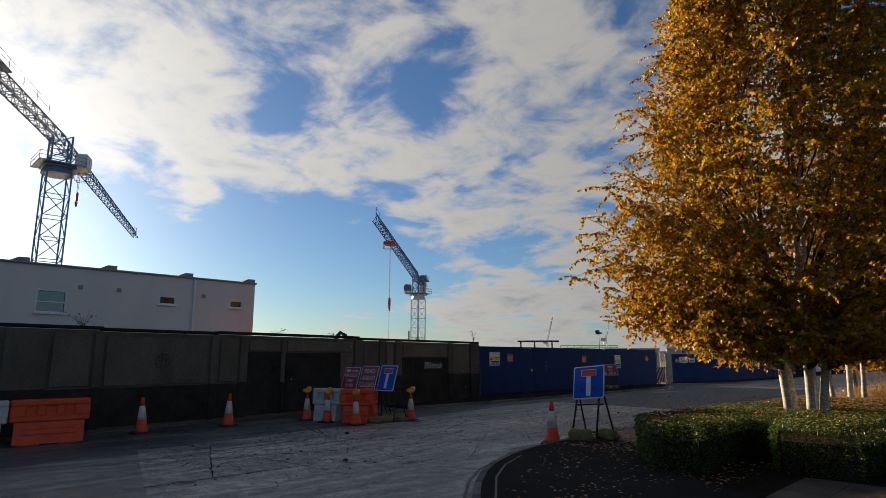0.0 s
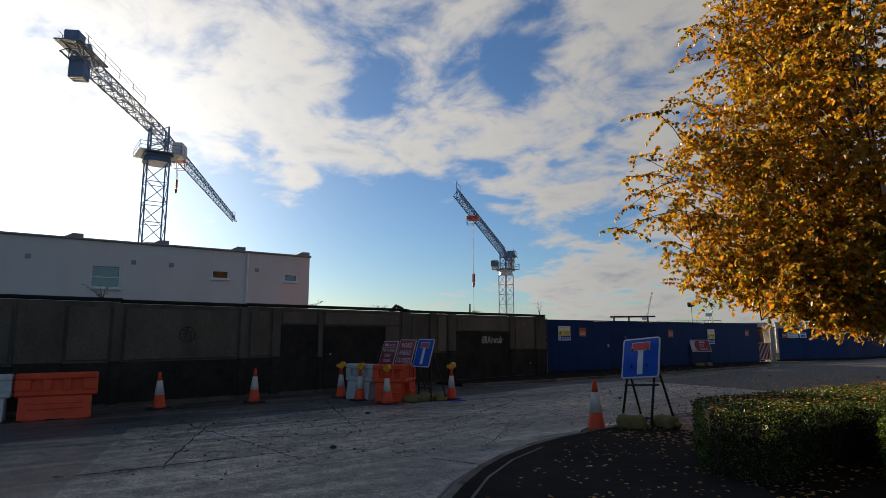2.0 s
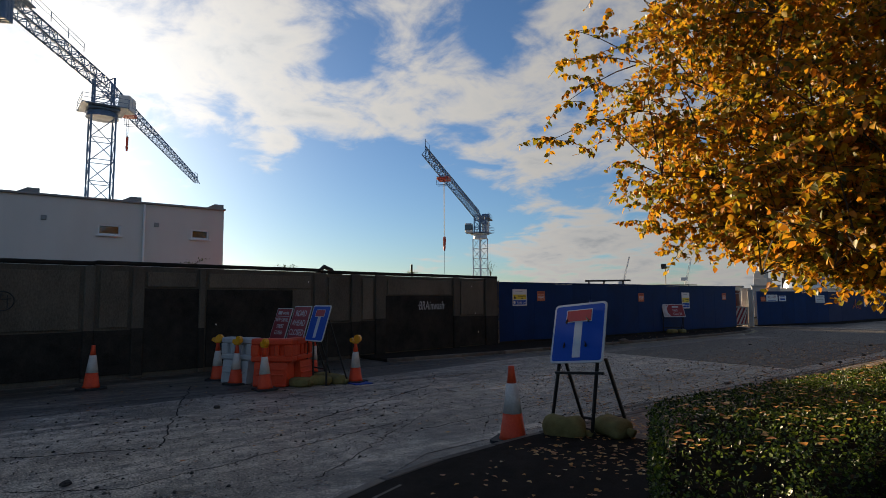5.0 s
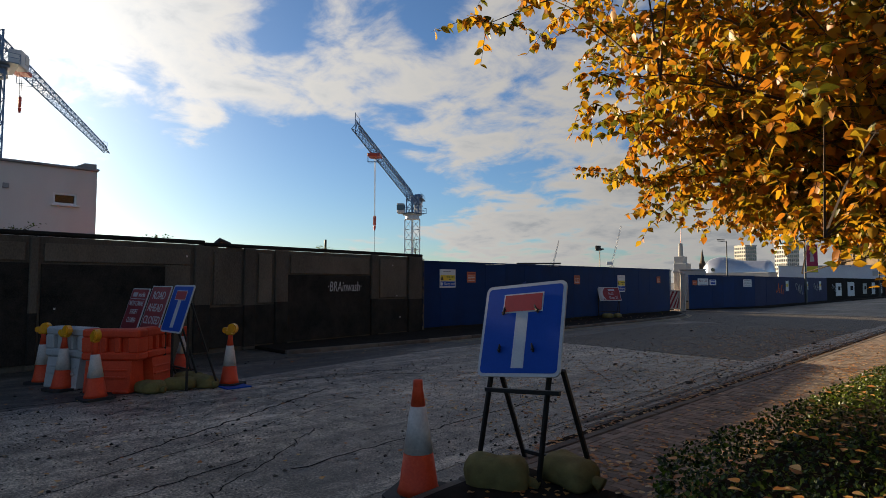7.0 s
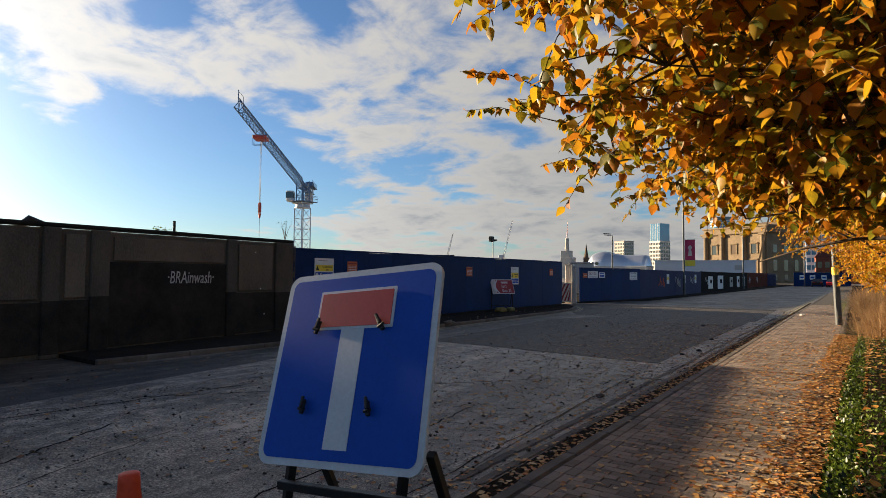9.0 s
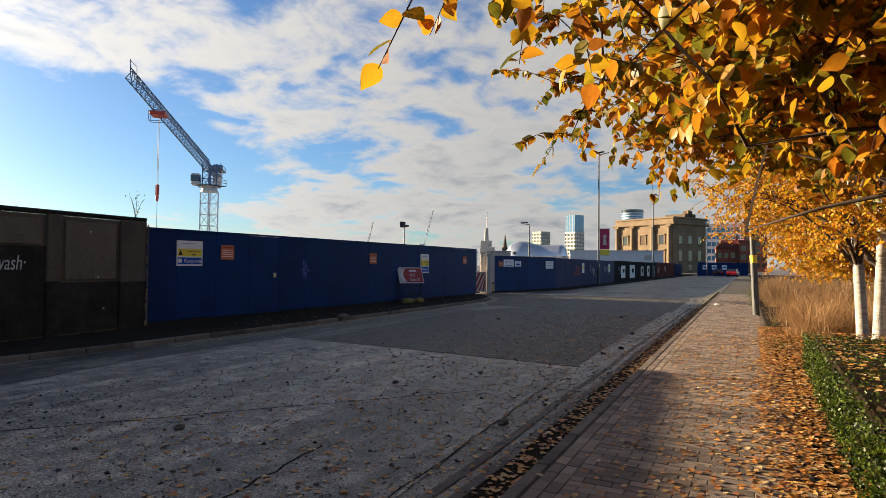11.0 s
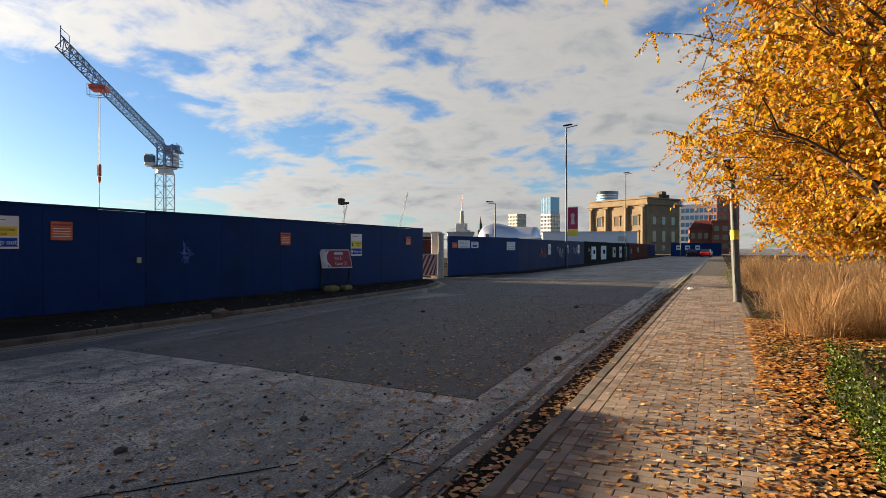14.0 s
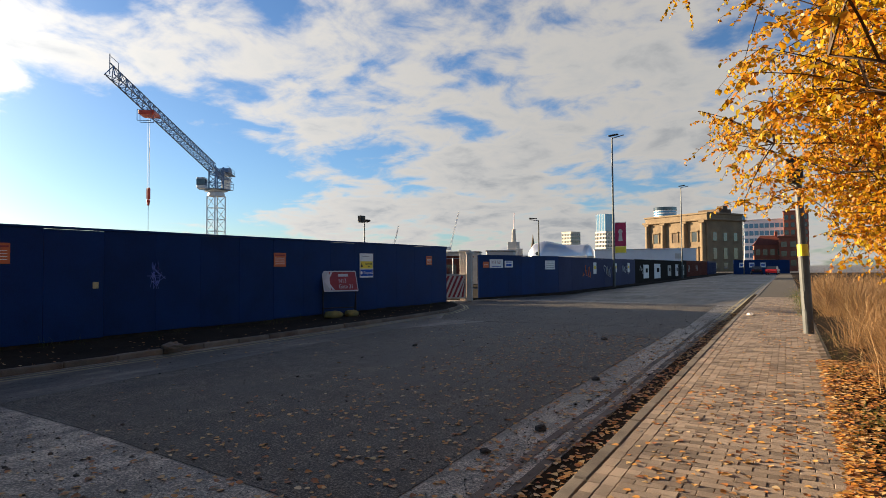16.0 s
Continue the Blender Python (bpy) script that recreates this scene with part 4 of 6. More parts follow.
def crane(base, slew, jib_to, back, w, steel, mast_mat, cab_side, label, trolley, hook_drop, weight_mat):
    """A flat-top tower crane: foot on the ground, height of the slewing ring, end of the jib, length of the counter jib."""
    t = thing("tower_crane", pose(base[0], base[1], 0), label, "crane", "site cranes")
    tip = Vector((jib_to[0] - base[0], jib_to[1] - base[1], jib_to[2]))
    flat_to = Vector((tip.x, tip.y, 0)).normalized()
    side = Vector((-flat_to.y, flat_to.x, 0)) * cab_side
    part("mast", lattice(Shape(), (0, 0, 0), (0, 0, slew), w, w, int(slew / w / 0.95), 0.075), mast_mat, t)
    part("slewing_ring", Shape().tube((0, 0, slew), (0, 0, slew + 0.8), w * 0.7, w * 0.62, 16).box((0, 0, slew + 1.0), (w * 1.3, w * 1.3, 0.3), None, 0.05), mast_mat, t)
    root = slew + 4.2
    part("tower_head", lattice(Shape(), (0, 0, slew + 1.1), (0, 0, root + 1.4), w * 0.8, w * 0.8, 3, 0.09), steel, t)
    a = flat_to * w * 0.4 + Vector((0, 0, root))
    part("jib", jib3(Shape(), a, tip, 1.5, 1.9, 26, 0.065), steel, t)
    e = -flat_to * back + Vector((0, 0, root + (root - tip.z) * -0.05))
    cj = lattice(Shape(), -flat_to * w * 0.3 + Vector((0, 0, root + 0.6)), e + Vector((0, 0, 0.6)), 1.5, 1.2, max(5, int(back / 1.8)), 0.075, (0, 0, 1), 0.95)
    part("counter_jib", cj, steel, t)
    rail = Shape()
    s1 = flat_to.cross(Vector((0, 0, 1)))
    for g in (-1, 1):
        for f in (0.35, 0.5, 0.65, 0.8, 0.95):
            p = e * f + Vector((0, 0, (1 - f) * root)) + s1 * g * 1.3
            p.z = root + 1.2
            rail.tube(p, p + Vector((0, 0, 1.1)), 0.04, None, 4, False)
        p, q = e * 0.35 + s1 * g * 1.3, e * 0.98 + s1 * g * 1.3
        for z in (1.75, 2.3):
            rail.tube((p.x, p.y, root + z), (q.x, q.y, root + z), 0.035, None, 4, False)
    part("guard_rail", rail, steel, t)
    turn = frame3(e, flat_to, Vector((-flat_to.y, flat_to.x, 0)), Vector((0, 0, 1)))
    part("machinery_deck", Shape().box((3.0, 0, 1.25), (6.5, 2.7, 0.16), turn, 0.03), steel, t)
    part("winch", Shape().box((1.2, 0, 2.0), (1.6, 1.5, 1.3), turn, 0.1).tube(turn @ Vector((3.2, -0.7, 1.9)), turn @ Vector((3.2, 0.7, 1.9)), 0.55, None, 14), steel, t)
    for k in range(3):
        part("counterweight", Shape().box((2.2 + 0.5 * k, 0, -0.7), (0.45, 1.6, 2.4), turn, 0.08), weight_mat, t, "counterweight slab")
    c = side * (w * 0.75 + 0.6) + flat_to * 0.9 + Vector((0, 0, slew + 2.3))
    cab_turn = frame3(c, flat_to, Vector((-flat_to.y, flat_to.x, 0)), Vector((0, 0, 1)))
    cab = part("cab", Shape().box((0, 0, 0), (2.3, 1.5, 2.1), cab_turn, 0.12), CRANE_WHITE, t, "white driver's cab")
    part("cab_window", Shape().box((0.55, 0, 0.15), (1.3, 1.54, 1.2), cab_turn, 0.05), GLASS_DARK, cab)
    part("platform", Shape().box((0, 0, slew + 1.25), (w * 1.9, w * 1.9, 0.1), None, 0.02), steel, t)
    pl = Shape()
    hw = w * 0.95
    for x, y in ((-hw, -hw), (hw, -hw), (hw, hw), (-hw, hw)):
        pl.tube((x, y, slew + 1.25), (x, y, slew + 2.4), 0.04, None, 4, False)
    for z in (1.85, 2.4):
        for p, q in (((-hw, -hw), (hw, -hw)), ((hw, -hw), (hw, hw)), ((hw, hw), (-hw, hw)), ((-hw, hw), (-hw, -hw))):
            pl.tube((*p, slew + z), (*q, slew + z), 0.035, None, 4, False)
    part("platform_rail", pl, steel, t)
    tr = a.lerp(tip, trolley)
    part("trolley", Shape().box((0, 0, -0.35), (2.2, 1.9, 0.5), frame3(tr, flat_to, Vector((-flat_to.y, flat_to.x, 0)), Vector((0, 0, 1))), 0.05), CRANE_RED, t, "red jib trolley")
    basket = Shape()
    for x in (-1.0, 0.3):
        for z in (-1.6, -0.3):
            p = tr + flat_to * (1.6 + x * 0.8) + Vector((0, 0, z))
            basket.tube(p - s1 * 0.8, p + s1 * 0.8, 0.04, None, 4, False)
        p = tr + flat_to * (1.6 + x * 0.8)
        for g in (-0.8, 0.8):
            basket.tube(p + s1 * g + Vector((0, 0, -1.6)), p + s1 * g + Vector((0, 0, -0.3)), 0.04, None, 4, False)
    part("service_basket", basket, steel, t)
    hook = tr + Vector((0, 0, -hook_drop))
    ropes = Shape()
    for g in (-0.35, 0.35):
        ropes.tube(tr + flat_to * g + Vector((0, 0, -0.5)), hook + flat_to * g * 0.6 + Vector((0, 0, 1.0)), 0.03, None, 4, False)
    part("rope", ropes, FRAME, t)
    part("hook_block", Shape().box(tuple(hook + Vector((0, 0, 0.6))), (0.55, 0.35, 1.5), None, 0.12).tube(hook + Vector((0, 0, -0.2)), hook + Vector((0, 0, -0.9)), 0.22, 0.12, 8), CRANE_RED, t)
    if hook_drop > 8:
        part("chain", Shape().tube(hook + Vector((0, 0, -0.9)), Vector((hook.x, hook.y, 1.5)), 0.03, None, 4, False), FRAME, t)
    part("tip_rail", Shape().tube(tip, tip + Vector((0, 0, 2.2)), 0.05, None, 5).tube(tip + Vector((0, 0, 2.0)), tip + Vector((0, 0, 2.0)) - flat_to * 2.4, 0.04, None, 4).tube(tip - flat_to * 2.4, tip - flat_to * 2.4 + Vector((0, 0, 2.0)), 0.04, None, 4), steel, t)
    return t


crane((-94.1, 81.2), 15.4, (-61.3, 42.5, 22.2), 11.5, 2.3, CRANE_STEEL, CRANE_WHITE, -1, "blue and white tower crane with a hanging hook", 0.75, 11.0, CRANE_WHITE)
crane((-86.0, 6.0), 26.8, (-131.0, 30.5, 28.0), 27.0, 2.9, CRANE_STEEL, CRANE_STEEL, -1, "tall blue-grey tower crane behind the white building", 0.16, 5.0, CRANE_STEEL)


def far_crane(x, y, h, reach, turn, lift):
    t = thing("luffing_crane", pose(x, y, 0, 0, 0, turn), "thin distant crane above the roofs", "crane", "distant cranes")
    part("mast", lattice(Shape(), (0, 0, 0), (0, 0, h), 1.8, 1.8, 10, 0.07), CRANE_WHITE, t)
    part("jib", lattice(Shape(), (0, 0, h), (reach, 0, h + lift), 0.9, 0.9, 12, 0.05, (0, 0, 1), 0.5), CRANE_WHITE, t)
    part("cab", Shape().box((-1.2, 0, h + 0.8), (3.4, 2.0, 1.9), None, 0.1), CRANE_WHITE, t)


far_crane(-190, 330, 13, 6, 20, 24)
far_crane(-235, 330, 12, 5, 10, 18)


# ---- road works: cones, barriers, signs ----
def cone(at, lamp, turn=0, lean=0.0, height=0.9, worn=False):
    label = "orange and white traffic cone with an amber lamp" if lamp else "orange and white traffic cone on a black base"
    t = thing("traffic_cone", pose(*at, lean, 0, turn), label, "cone", "road cones")
    k = height / 0.9
    base = Shape().slab([(0.23 * k * sx, 0.23 * k * sy) for sx, sy in ((-1, -0.75), (-0.75, -1), (0.75, -1), (1, -0.75), (1, 0.75), (0.75, 1), (-0.75, 1), (-1, 0.75))], 0, 0.045 * k)
    part("base", base, RUBBER, t)

    def r(z):
        return 0.165 * k + (0.03 - 0.165) * k * z / height

    part("lower_body", Shape().lathe([(r(0.045) + 0.012, 0.045 * k), (r(0.09), 0.09 * k), (r(0.37), 0.37 * height / 0.9)], 24), ORANGE, t, smooth=True)
    part("sleeve", Shape().lathe([(r(0.34 * k) + 0.003, 0.345 * k), (r(0.70 * k) + 0.003, 0.70 * k)], 24), CONE_WHITE, t, "scuffed white reflective sleeve", True)
    part("tip", Shape().lathe([(r(0.69 * k) - 0.001, 0.69 * k), (r(0.84 * k), 0.84 * k), (0.038 * k, 0.875 * k), (0.036 * k, 0.90 * k), (0.02, 0.905 * k)], 24), ORANGE, t, smooth=True)
    if lamp:
        la = part("lamp", Shape().box((0, 0, 0.93 * k), (0.15, 0.10, 0.085), None, 0.02), AMBER, t, "amber road lamp")
        part("lens", Shape().tube((0.05, -0.035, 1.0 * k), (0.05, 0.035, 1.0 * k), 0.085, None, 18).tube((0.05, -0.05, 1.0 * k), (0.05, 0.05, 1.0 * k), 0.065, None, 18), AMBER, la)
        part("lens", Shape().tube((-0.09, -0.03, 0.965 * k), (-0.09, 0.03, 0.965 * k), 0.05, None, 14), AMBER, la)
    return t


cone((-9.38, -5.91, 0.0), False, 10, 2)
cone((-9.40, -3.56, 0.0), False, 30, -1)
cone((-9.2, -1.08, 0.0), True, 40, 1, 0.86)
cone((-8.2, -1.0, 0.0), True, 20, -2, 0.86)
cone((-7.0, -0.80, 0.0), True, 5, 2, 0.86)
cone((-6.82, 1.17, 0.0), True, 30, 0, 0.86)
cone((-9.1, 1.2, 0.0), False, 12, -6, 0.86)
cone((-0.70, 0.02, 0.0), False, 25, 1.5, 0.945)
part_mat = tagged(new("rubber_mat", mesh_of("rubber_mat", Shape().box((-6.75, 1.15, 0.012), (0.75, 0.42, 0.024), None, 0.008), SIGN_BLUE)), "flat blue plastic mat under a cone", "mat")


def barrier(at, turn, mat, label, w=1.45, h=1.0):
    """A water-filled plastic barrier with stepped ends and recessed slots."""
    t = thing("road_barrier", pose(*at, 0, 0, turn), label, "barrier", "plastic barriers")
    low = Shape().add([(-w / 2 + 0.1, -0.21, 0.03), (w / 2 - 0.1, -0.21, 0.03), (w / 2 - 0.1, 0.21, 0.03), (-w / 2 + 0.1, 0.21, 0.03), (-w / 2 + 0.1, -0.15, 0.5), (w / 2 - 0.1, -0.15, 0.5), (w / 2 - 0.1, 0.15, 0.5), (-w / 2 + 0.1, 0.15, 0.5)],
                      [(3, 2, 1, 0), (4, 5, 6, 7), (0, 1, 5, 4), (1, 2, 6, 5), (2, 3, 7, 6), (3, 0, 4, 7)])
    part("lower_body", low, mat, t)
    up = Shape()
    n, sw = 3, w / 7.5
    up.box((0, 0, 0.57), (w, 0.30, 0.13), None, 0.03).box((0, 0, 0.925), (w, 0.28, 0.14), None, 0.03)
    edges = [-w / 2]
    for k in range(n):
        c = (k - 1) * w * 0.24
        edges += [c - sw / 2, c + sw / 2]
    edges.append(w / 2)
    for a, b in zip(edges[::2], edges[1::2]):
        up.box(((a + b) / 2, 0, 0.745), (b - a, 0.285, 0.24), None, 0.02)
    up.box((0, 0.02, 0.745), (w - 0.1, 0.16, 0.24))
    part("upper_body", up, mat, t)
    for x in (-w * 0.25, w * 0.25):
        part("foot", Shape().box((x, 0, 0.03), (w * 0.28, 0.46, 0.06), None, 0.02), mat, t)
    for z in (0.25, 0.36):
        part("groove", Shape().box((0, -0.195 + 0.03 * (z > 0.3), z), (w * 0.66, 0.03, 0.035), None, 0.008), mat, t)
    return t


barrier((-8.85, -8.1, 0), 84, ORANGE, "orange plastic water-filled road barrier", 1.55)
barrier((-8.95, -9.62, 0), 80, GREY_PLASTIC, "grey-white plastic road barrier", 1.45)
barrier((-8.45, -0.80, 0), 22, GREY_PLASTIC, "grey-white plastic road barrier", 1.0)
barrier((-7.50, -0.42, 0), 42, ORANGE, "orange plastic water-filled road barrier", 0.95, 1.0)
barrier((-7.62, 0.20, 0), 128, ORANGE, "orange plastic road barrier standing end on", 0.72)


def sandbag(at, turn, s=1.0, tip=0.0, fat=1.0):
    """A slumped sandbag with creases."""
    sh = Shape()
    nu, nv = 22, 14
    seed = random.uniform(0, 50)
    for j in range(nv + 1):
        f = math.pi * j / nv
        for i in range(nu):
            a = math.tau * i / nu
            sq = lambda c, p: math.copysign(abs(c) ** p, c)
            x = 0.30 * sq(math.cos(f), 0.6)
            y = 0.20 * sq(math.sin(f), 0.7) * sq(math.cos(a), 0.8)
            z = 0.13 * sq(math.sin(f), 0.7) * sq(math.sin(a), 0.8)
            n = noise.noise(Vector((x * 6 + seed, y * 6, z * 6))) * 0.035 + noise.noise(Vector((x * 22 + seed, y * 9, z * 9))) * 0.015
            l = math.sqrt(x * x + y * y + z * z) + 1e-6
            x, y, z = x * (1 + n / l), y * (1 + n / l), z * (1 + n / l)
            sh.v.append((x * s, y * s, (max(z, -0.10) * s + 0.10 * s) * fat))
    for j in range(nv):
        for i in range(nu):
            sh.f.append((j * nu + i, j * nu + (i + 1) % nu, (j + 1) * nu + (i + 1) % nu, (j + 1) * nu + i))
    t = thing("sandbag", pose(*at, tip, 0, turn), "olive-yellow woven sandbag slumped on the road", "sandbag", "sandbags")
    part("sack", sh, SACK, t, smooth=True)
    neck = Shape().tube((0.27 * s, 0, 0.11 * s * fat), (0.37 * s, 0.02, 0.07 * s * fat), 0.03, 0.06, 10)
    part("tied_neck", neck, SACK, t, smooth=True)
    return t


def no_through(sign, w, h, k, pegs):
    """The white-edged blue face with a red bar over a white stem."""
    part("panel", plate(w, h, 0.055 * k, -0.006, 0.010), SIGN_WHITE, sign, "white-edged sheet")
    part("blue_face", plate(w - 0.055 * k, h - 0.055 * k, 0.035 * k, -0.0085, -0.0065), SIGN_BLUE, sign)
    part("white_stem", plate(0.117 * k, 0.50 * k, 0.002, -0.0115, -0.009, (0.0, -0.077 * k)), SIGN_WHITE, sign)
    part("bar_edge", plate(0.392 * k, 0.168 * k, 0.004, -0.0125, -0.0095, (0.0, 0.225 * k)), SIGN_WHITE, sign)
    part("red_bar", plate(0.368 * k, 0.145 * k, 0.002, -0.015, -0.0128, (0.0, 0.225 * k)), SIGN_RED, sign)
    for x, z, a in pegs:
        sh = Shape()
        m = Matrix.Translation((x, -0.02, z)) @ Matrix.Rotation(radians(a), 4, "Y")
        sh.box((0, -0.004, 0), (0.016, 0.016, 0.055), m, 0.003).box((0.008, -0.022, 0.015), (0.012, 0.012, 0.045), m, 0.003).tube(m @ Vector((-0.012, -0.012, -0.01)), m @ Vector((0.018, -0.012, -0.01)), 0.006, None, 6)
        part("clip", sh, FRAME, sign, "small steel clip")


# the blue sign on its stand beside the kerb
bl, br, tl, tr = Vector((-0.302, 0.296, 0.985)), Vector((0.45, 0.373, 1.054)), Vector((-0.393, 0.539, 1.70)), Vector((0.359, 0.617, 1.77))
ux = ((br - bl) + (tr - tl)).normalized()
uz0 = ((tl - bl) + (tr - br)).normalized()
uy = uz0.cross(ux).normalized()
uz = ux.cross(uy).normalized()
mid = (bl + br + tl + tr) / 4
tsign = thing("road_sign", frame3(Vector((mid.x, mid.y + 0.05, 0)), Vector((1, 0, 0)), Vector((0, 1, 0)), Vector((0, 0, 1))), "blue no through road sign on a black steel stand", "road sign", "temporary road signs")
face = part("sign_face", plate(0.60, 0.55, 0.02, 0.011, 0.016), GALV, tsign, "aluminium backing")
face.matrix_local = tsign.matrix_world.inverted() @ frame3(mid, ux, uy, uz)
no_through(face, 0.76, 0.76, 0.96, ((-0.17, 0.145, 15), (0.14, 0.145, -35), (-0.175, -0.165, 5), (0.135, -0.165, -15)))
inv = tsign.matrix_world.inverted()


def leg(sign_ob, a, b, name="leg"):
    a, b = inv @ Vector(a), inv @ Vector(b)
    d = b - a
    q = d.to_track_quat("Z", "X").to_matrix().to_4x4()
    part(name, Shape().box((0, 0, d.length / 2), (0.034, 0.034, d.length), Matrix.Translation(a) @ q, 0.003), FRAME, sign_ob)


leg(tsign, (-0.24, 0.47, 1.30), (-0.55, 0.55, 0.04))
leg(tsign, mid + ux * 0.27 + uz * 0.20 + uy * 0.05, (0.03, 0.66, 0.10))
leg(tsign, (-0.28, 0.50, 1.15), (-0.57, 1.27, 0.05))
leg(tsign, (0.36, 0.54, 1.08), (0.27, 1.10, 0.10))
leg(tsign, (-0.33, 0.43, 0.86), (0.36, 0.50, 0.91), "cross_bar")
leg(tsign, (-0.46, 1.12, 0.20), (0.29, 1.05, 0.23), "cross_bar")
sandbag((-0.27, 0.50, 0.0), 25, 0.90, 0, 1.6)
sandbag((0.16, 0.90, 0.10), -8, 0.88, 0, 1.15)


def framed_sign(at, turn, tilt, roll, w, h, label):
    """A temporary sign leaning back on a folding frame; returns the thing and its face."""
    t = thing("road_sign", pose(at[0], at[1], 0, 0, 0, turn), label, "road sign", "temporary road signs")
    f = part("sign_face", plate(w * 0.8, h * 0.8, 0.02, 0.011, 0.016), GALV, t)
    f.matrix_local = Matrix.Translation((0, 0, at[2])) @ pose(0, 0, 0, tilt, roll, 0)
    lg = Shape()
    for sx in (-1, 1):
        lg.box((sx * w * 0.38, 0.05, (at[2] + 0.1) / 2), (0.034, 0.034, at[2] + 0.1), None, 0.004)
        lg.tube((sx * w * 0.42, 0.08, at[2] + 0.1), (sx * w * 0.45, 0.55, 0.02), 0.018, None, 6)
        part("leg", lg, FRAME, t)
        lg = Shape()
    part("cross_bar", Shape().box((0, 0.05, 0.35), (w * 0.8, 0.03, 0.03), None, 0.004), FRAME, t)
    return t, f


t, f = framed_sign((-7.02, 0.36, 1.31), 4, -17, 0, 0.74, 0.80, "small blue no through road sign leaning back")
no_through(f, 0.74, 0.80, 0.98, ())
t, f = framed_sign((-7.88, 0.30, 1.29), 4, -17, 0, 0.78, 0.80, "dusty red road ahead closed sign")
part("panel", plate(0.78, 0.80, 0.02, -0.006, 0.010), SIGN_WHITE, f)
part("red_face", plate(0.74, 0.76, 0.01, -0.0085, -0.0065), SIGN_MAROON, f)
for k, s in enumerate(("ROAD", "AHEAD", "CLOSED")):
    lettering(s, 0.20, SIGN_WHITE, f, (0, -0.0105, 0.22 - 0.22 * k), 0.9)
t, f = framed_sign((-8.72, 0.22, 1.25), 4, -17, 0, 0.76, 0.78, "dusty red street closed sign with white lettering")
part("panel", plate(0.76, 0.78, 0.02, -0.006, 0.010), SIGN_WHITE, f)
part("red_face", plate(0.72, 0.74, 0.01, -0.0085, -0.0065), SIGN_MAROON, f)
part("maker_mark", plate(0.2, 0.08, 0.004, -0.0105, -0.009, (-0.18, 0.27)), SIGN_WHITE, f)
lettering("works", 0.13, SIGN_WHITE, f, (0.12, -0.0105, 0.27), 0.9)
part("rule", plate(0.66, 0.012, 0.002, -0.0105, -0.009, (0, 0.19)), SIGN_WHITE, f)
for k, s in enumerate(("NEW CANAL", "STREET", "CLOSED")):
    lettering(s, 0.13, SIGN_WHITE, f, (0, -0.0105, 0.1 - 0.155 * k), 0.82)
for x, y, a in ((-7.05, -0.02, 20), (-7.02, 0.42, 70), (-6.95, 0.8, 10), (-7.5, 0.75, 40)):
    sandbag((x, y, 0.0), a, 0.85)

# red direction sign in front of the hoarding
t, f = framed_sign((-12.0, 22.35, 1.20), 58, -26, 0, 1.42, 0.70, "red gate direction sign with a white arrow head")
part("panel", plate(1.44, 0.72, 0.03, -0.006, 0.010), SIGN_WHITE, f)
part("red_face", plate(1.36, 0.64, 0.02, -0.0085, -0.0065, (0.01, 0)), SIGN_MAROON, f)
part("arrow_side", plate(0.26, 0.63, 0.004, -0.0105, -0.009, (-0.56, 0)), SIGN_WHITE, f)
chev = Shape()
for g in (-1, 1):
    chev.add([(-0.60, -0.013, 0), (-0.36, -0.013, g * 0.31), (-0.27, -0.013, g * 0.31), (-0.51, -0.013, 0), (-0.60, -0.011, 0), (-0.36, -0.011, g * 0.31), (-0.27, -0.011, g * 0.31), (-0.51, -0.011, 0)],
             [(0, 1, 2, 3), (7, 6, 5, 4), (0, 4, 5, 1), (1, 5, 6, 2), (2, 6, 7, 3), (3, 7, 4, 0)])
f.scale = (0.78, 1, 1)
part("chevron", chev, SIGN_WHITE, f)
cut = Shape().slab([(-0.69, -0.30), (-0.45, -0.30), (-0.66, 0), (-0.45, 0.30), (-0.69, 0.30)], 0.0108, 0.0118, Matrix(((1, 0, 0, 0), (0, 0, -1, 0), (0, 1, 0, 0), (0, 0, 0, 1))))
part("arrow_edge", cut, GREY_PLASTIC, f)
part("maker_mark", plate(0.42, 0.09, 0.004, -0.0105, -0.009, (0.16, 0.2)), SIGN_WHITE, f)
lettering("N13", 0.2, SIGN_WHITE, f, (0.1, -0.0105, 0.0), 0.95)
lettering("Gate 21", 0.2, SIGN_WHITE, f, (0.22, -0.0105, -0.2), 0.95)
sandbag((-11.75, 21.75, 0.085), 80, 0.95)
sandbag((-11.7, 22.55, 0.085), 95, 0.85)

# ---- lamps, posts, rails above the hoarding ----
t = thing("flood_lamp", pose(-17.0, 29.8, 0), "black floodlight on a thin pole behind the hoarding", "lamp")
part("pole", Shape().tube((0, 0, 0), (0, 0, 3.85), 0.032, 0.028, 8), POST_PAINT, t)
part("cross_arm", Shape().box((0, -0.1, 3.8), (0.05, 0.7, 0.05), None, 0.006), GALV, t)
part("lamp_head", Shape().box((0.05, -0.27, 3.90), (0.22, 0.34, 0.32), None, 0.03), FRAME, t)
part("lamp_head", Shape().box((0.0, 0.20, 3.86), (0.2, 0.3, 0.10), None, 0.02), FRAME, t)


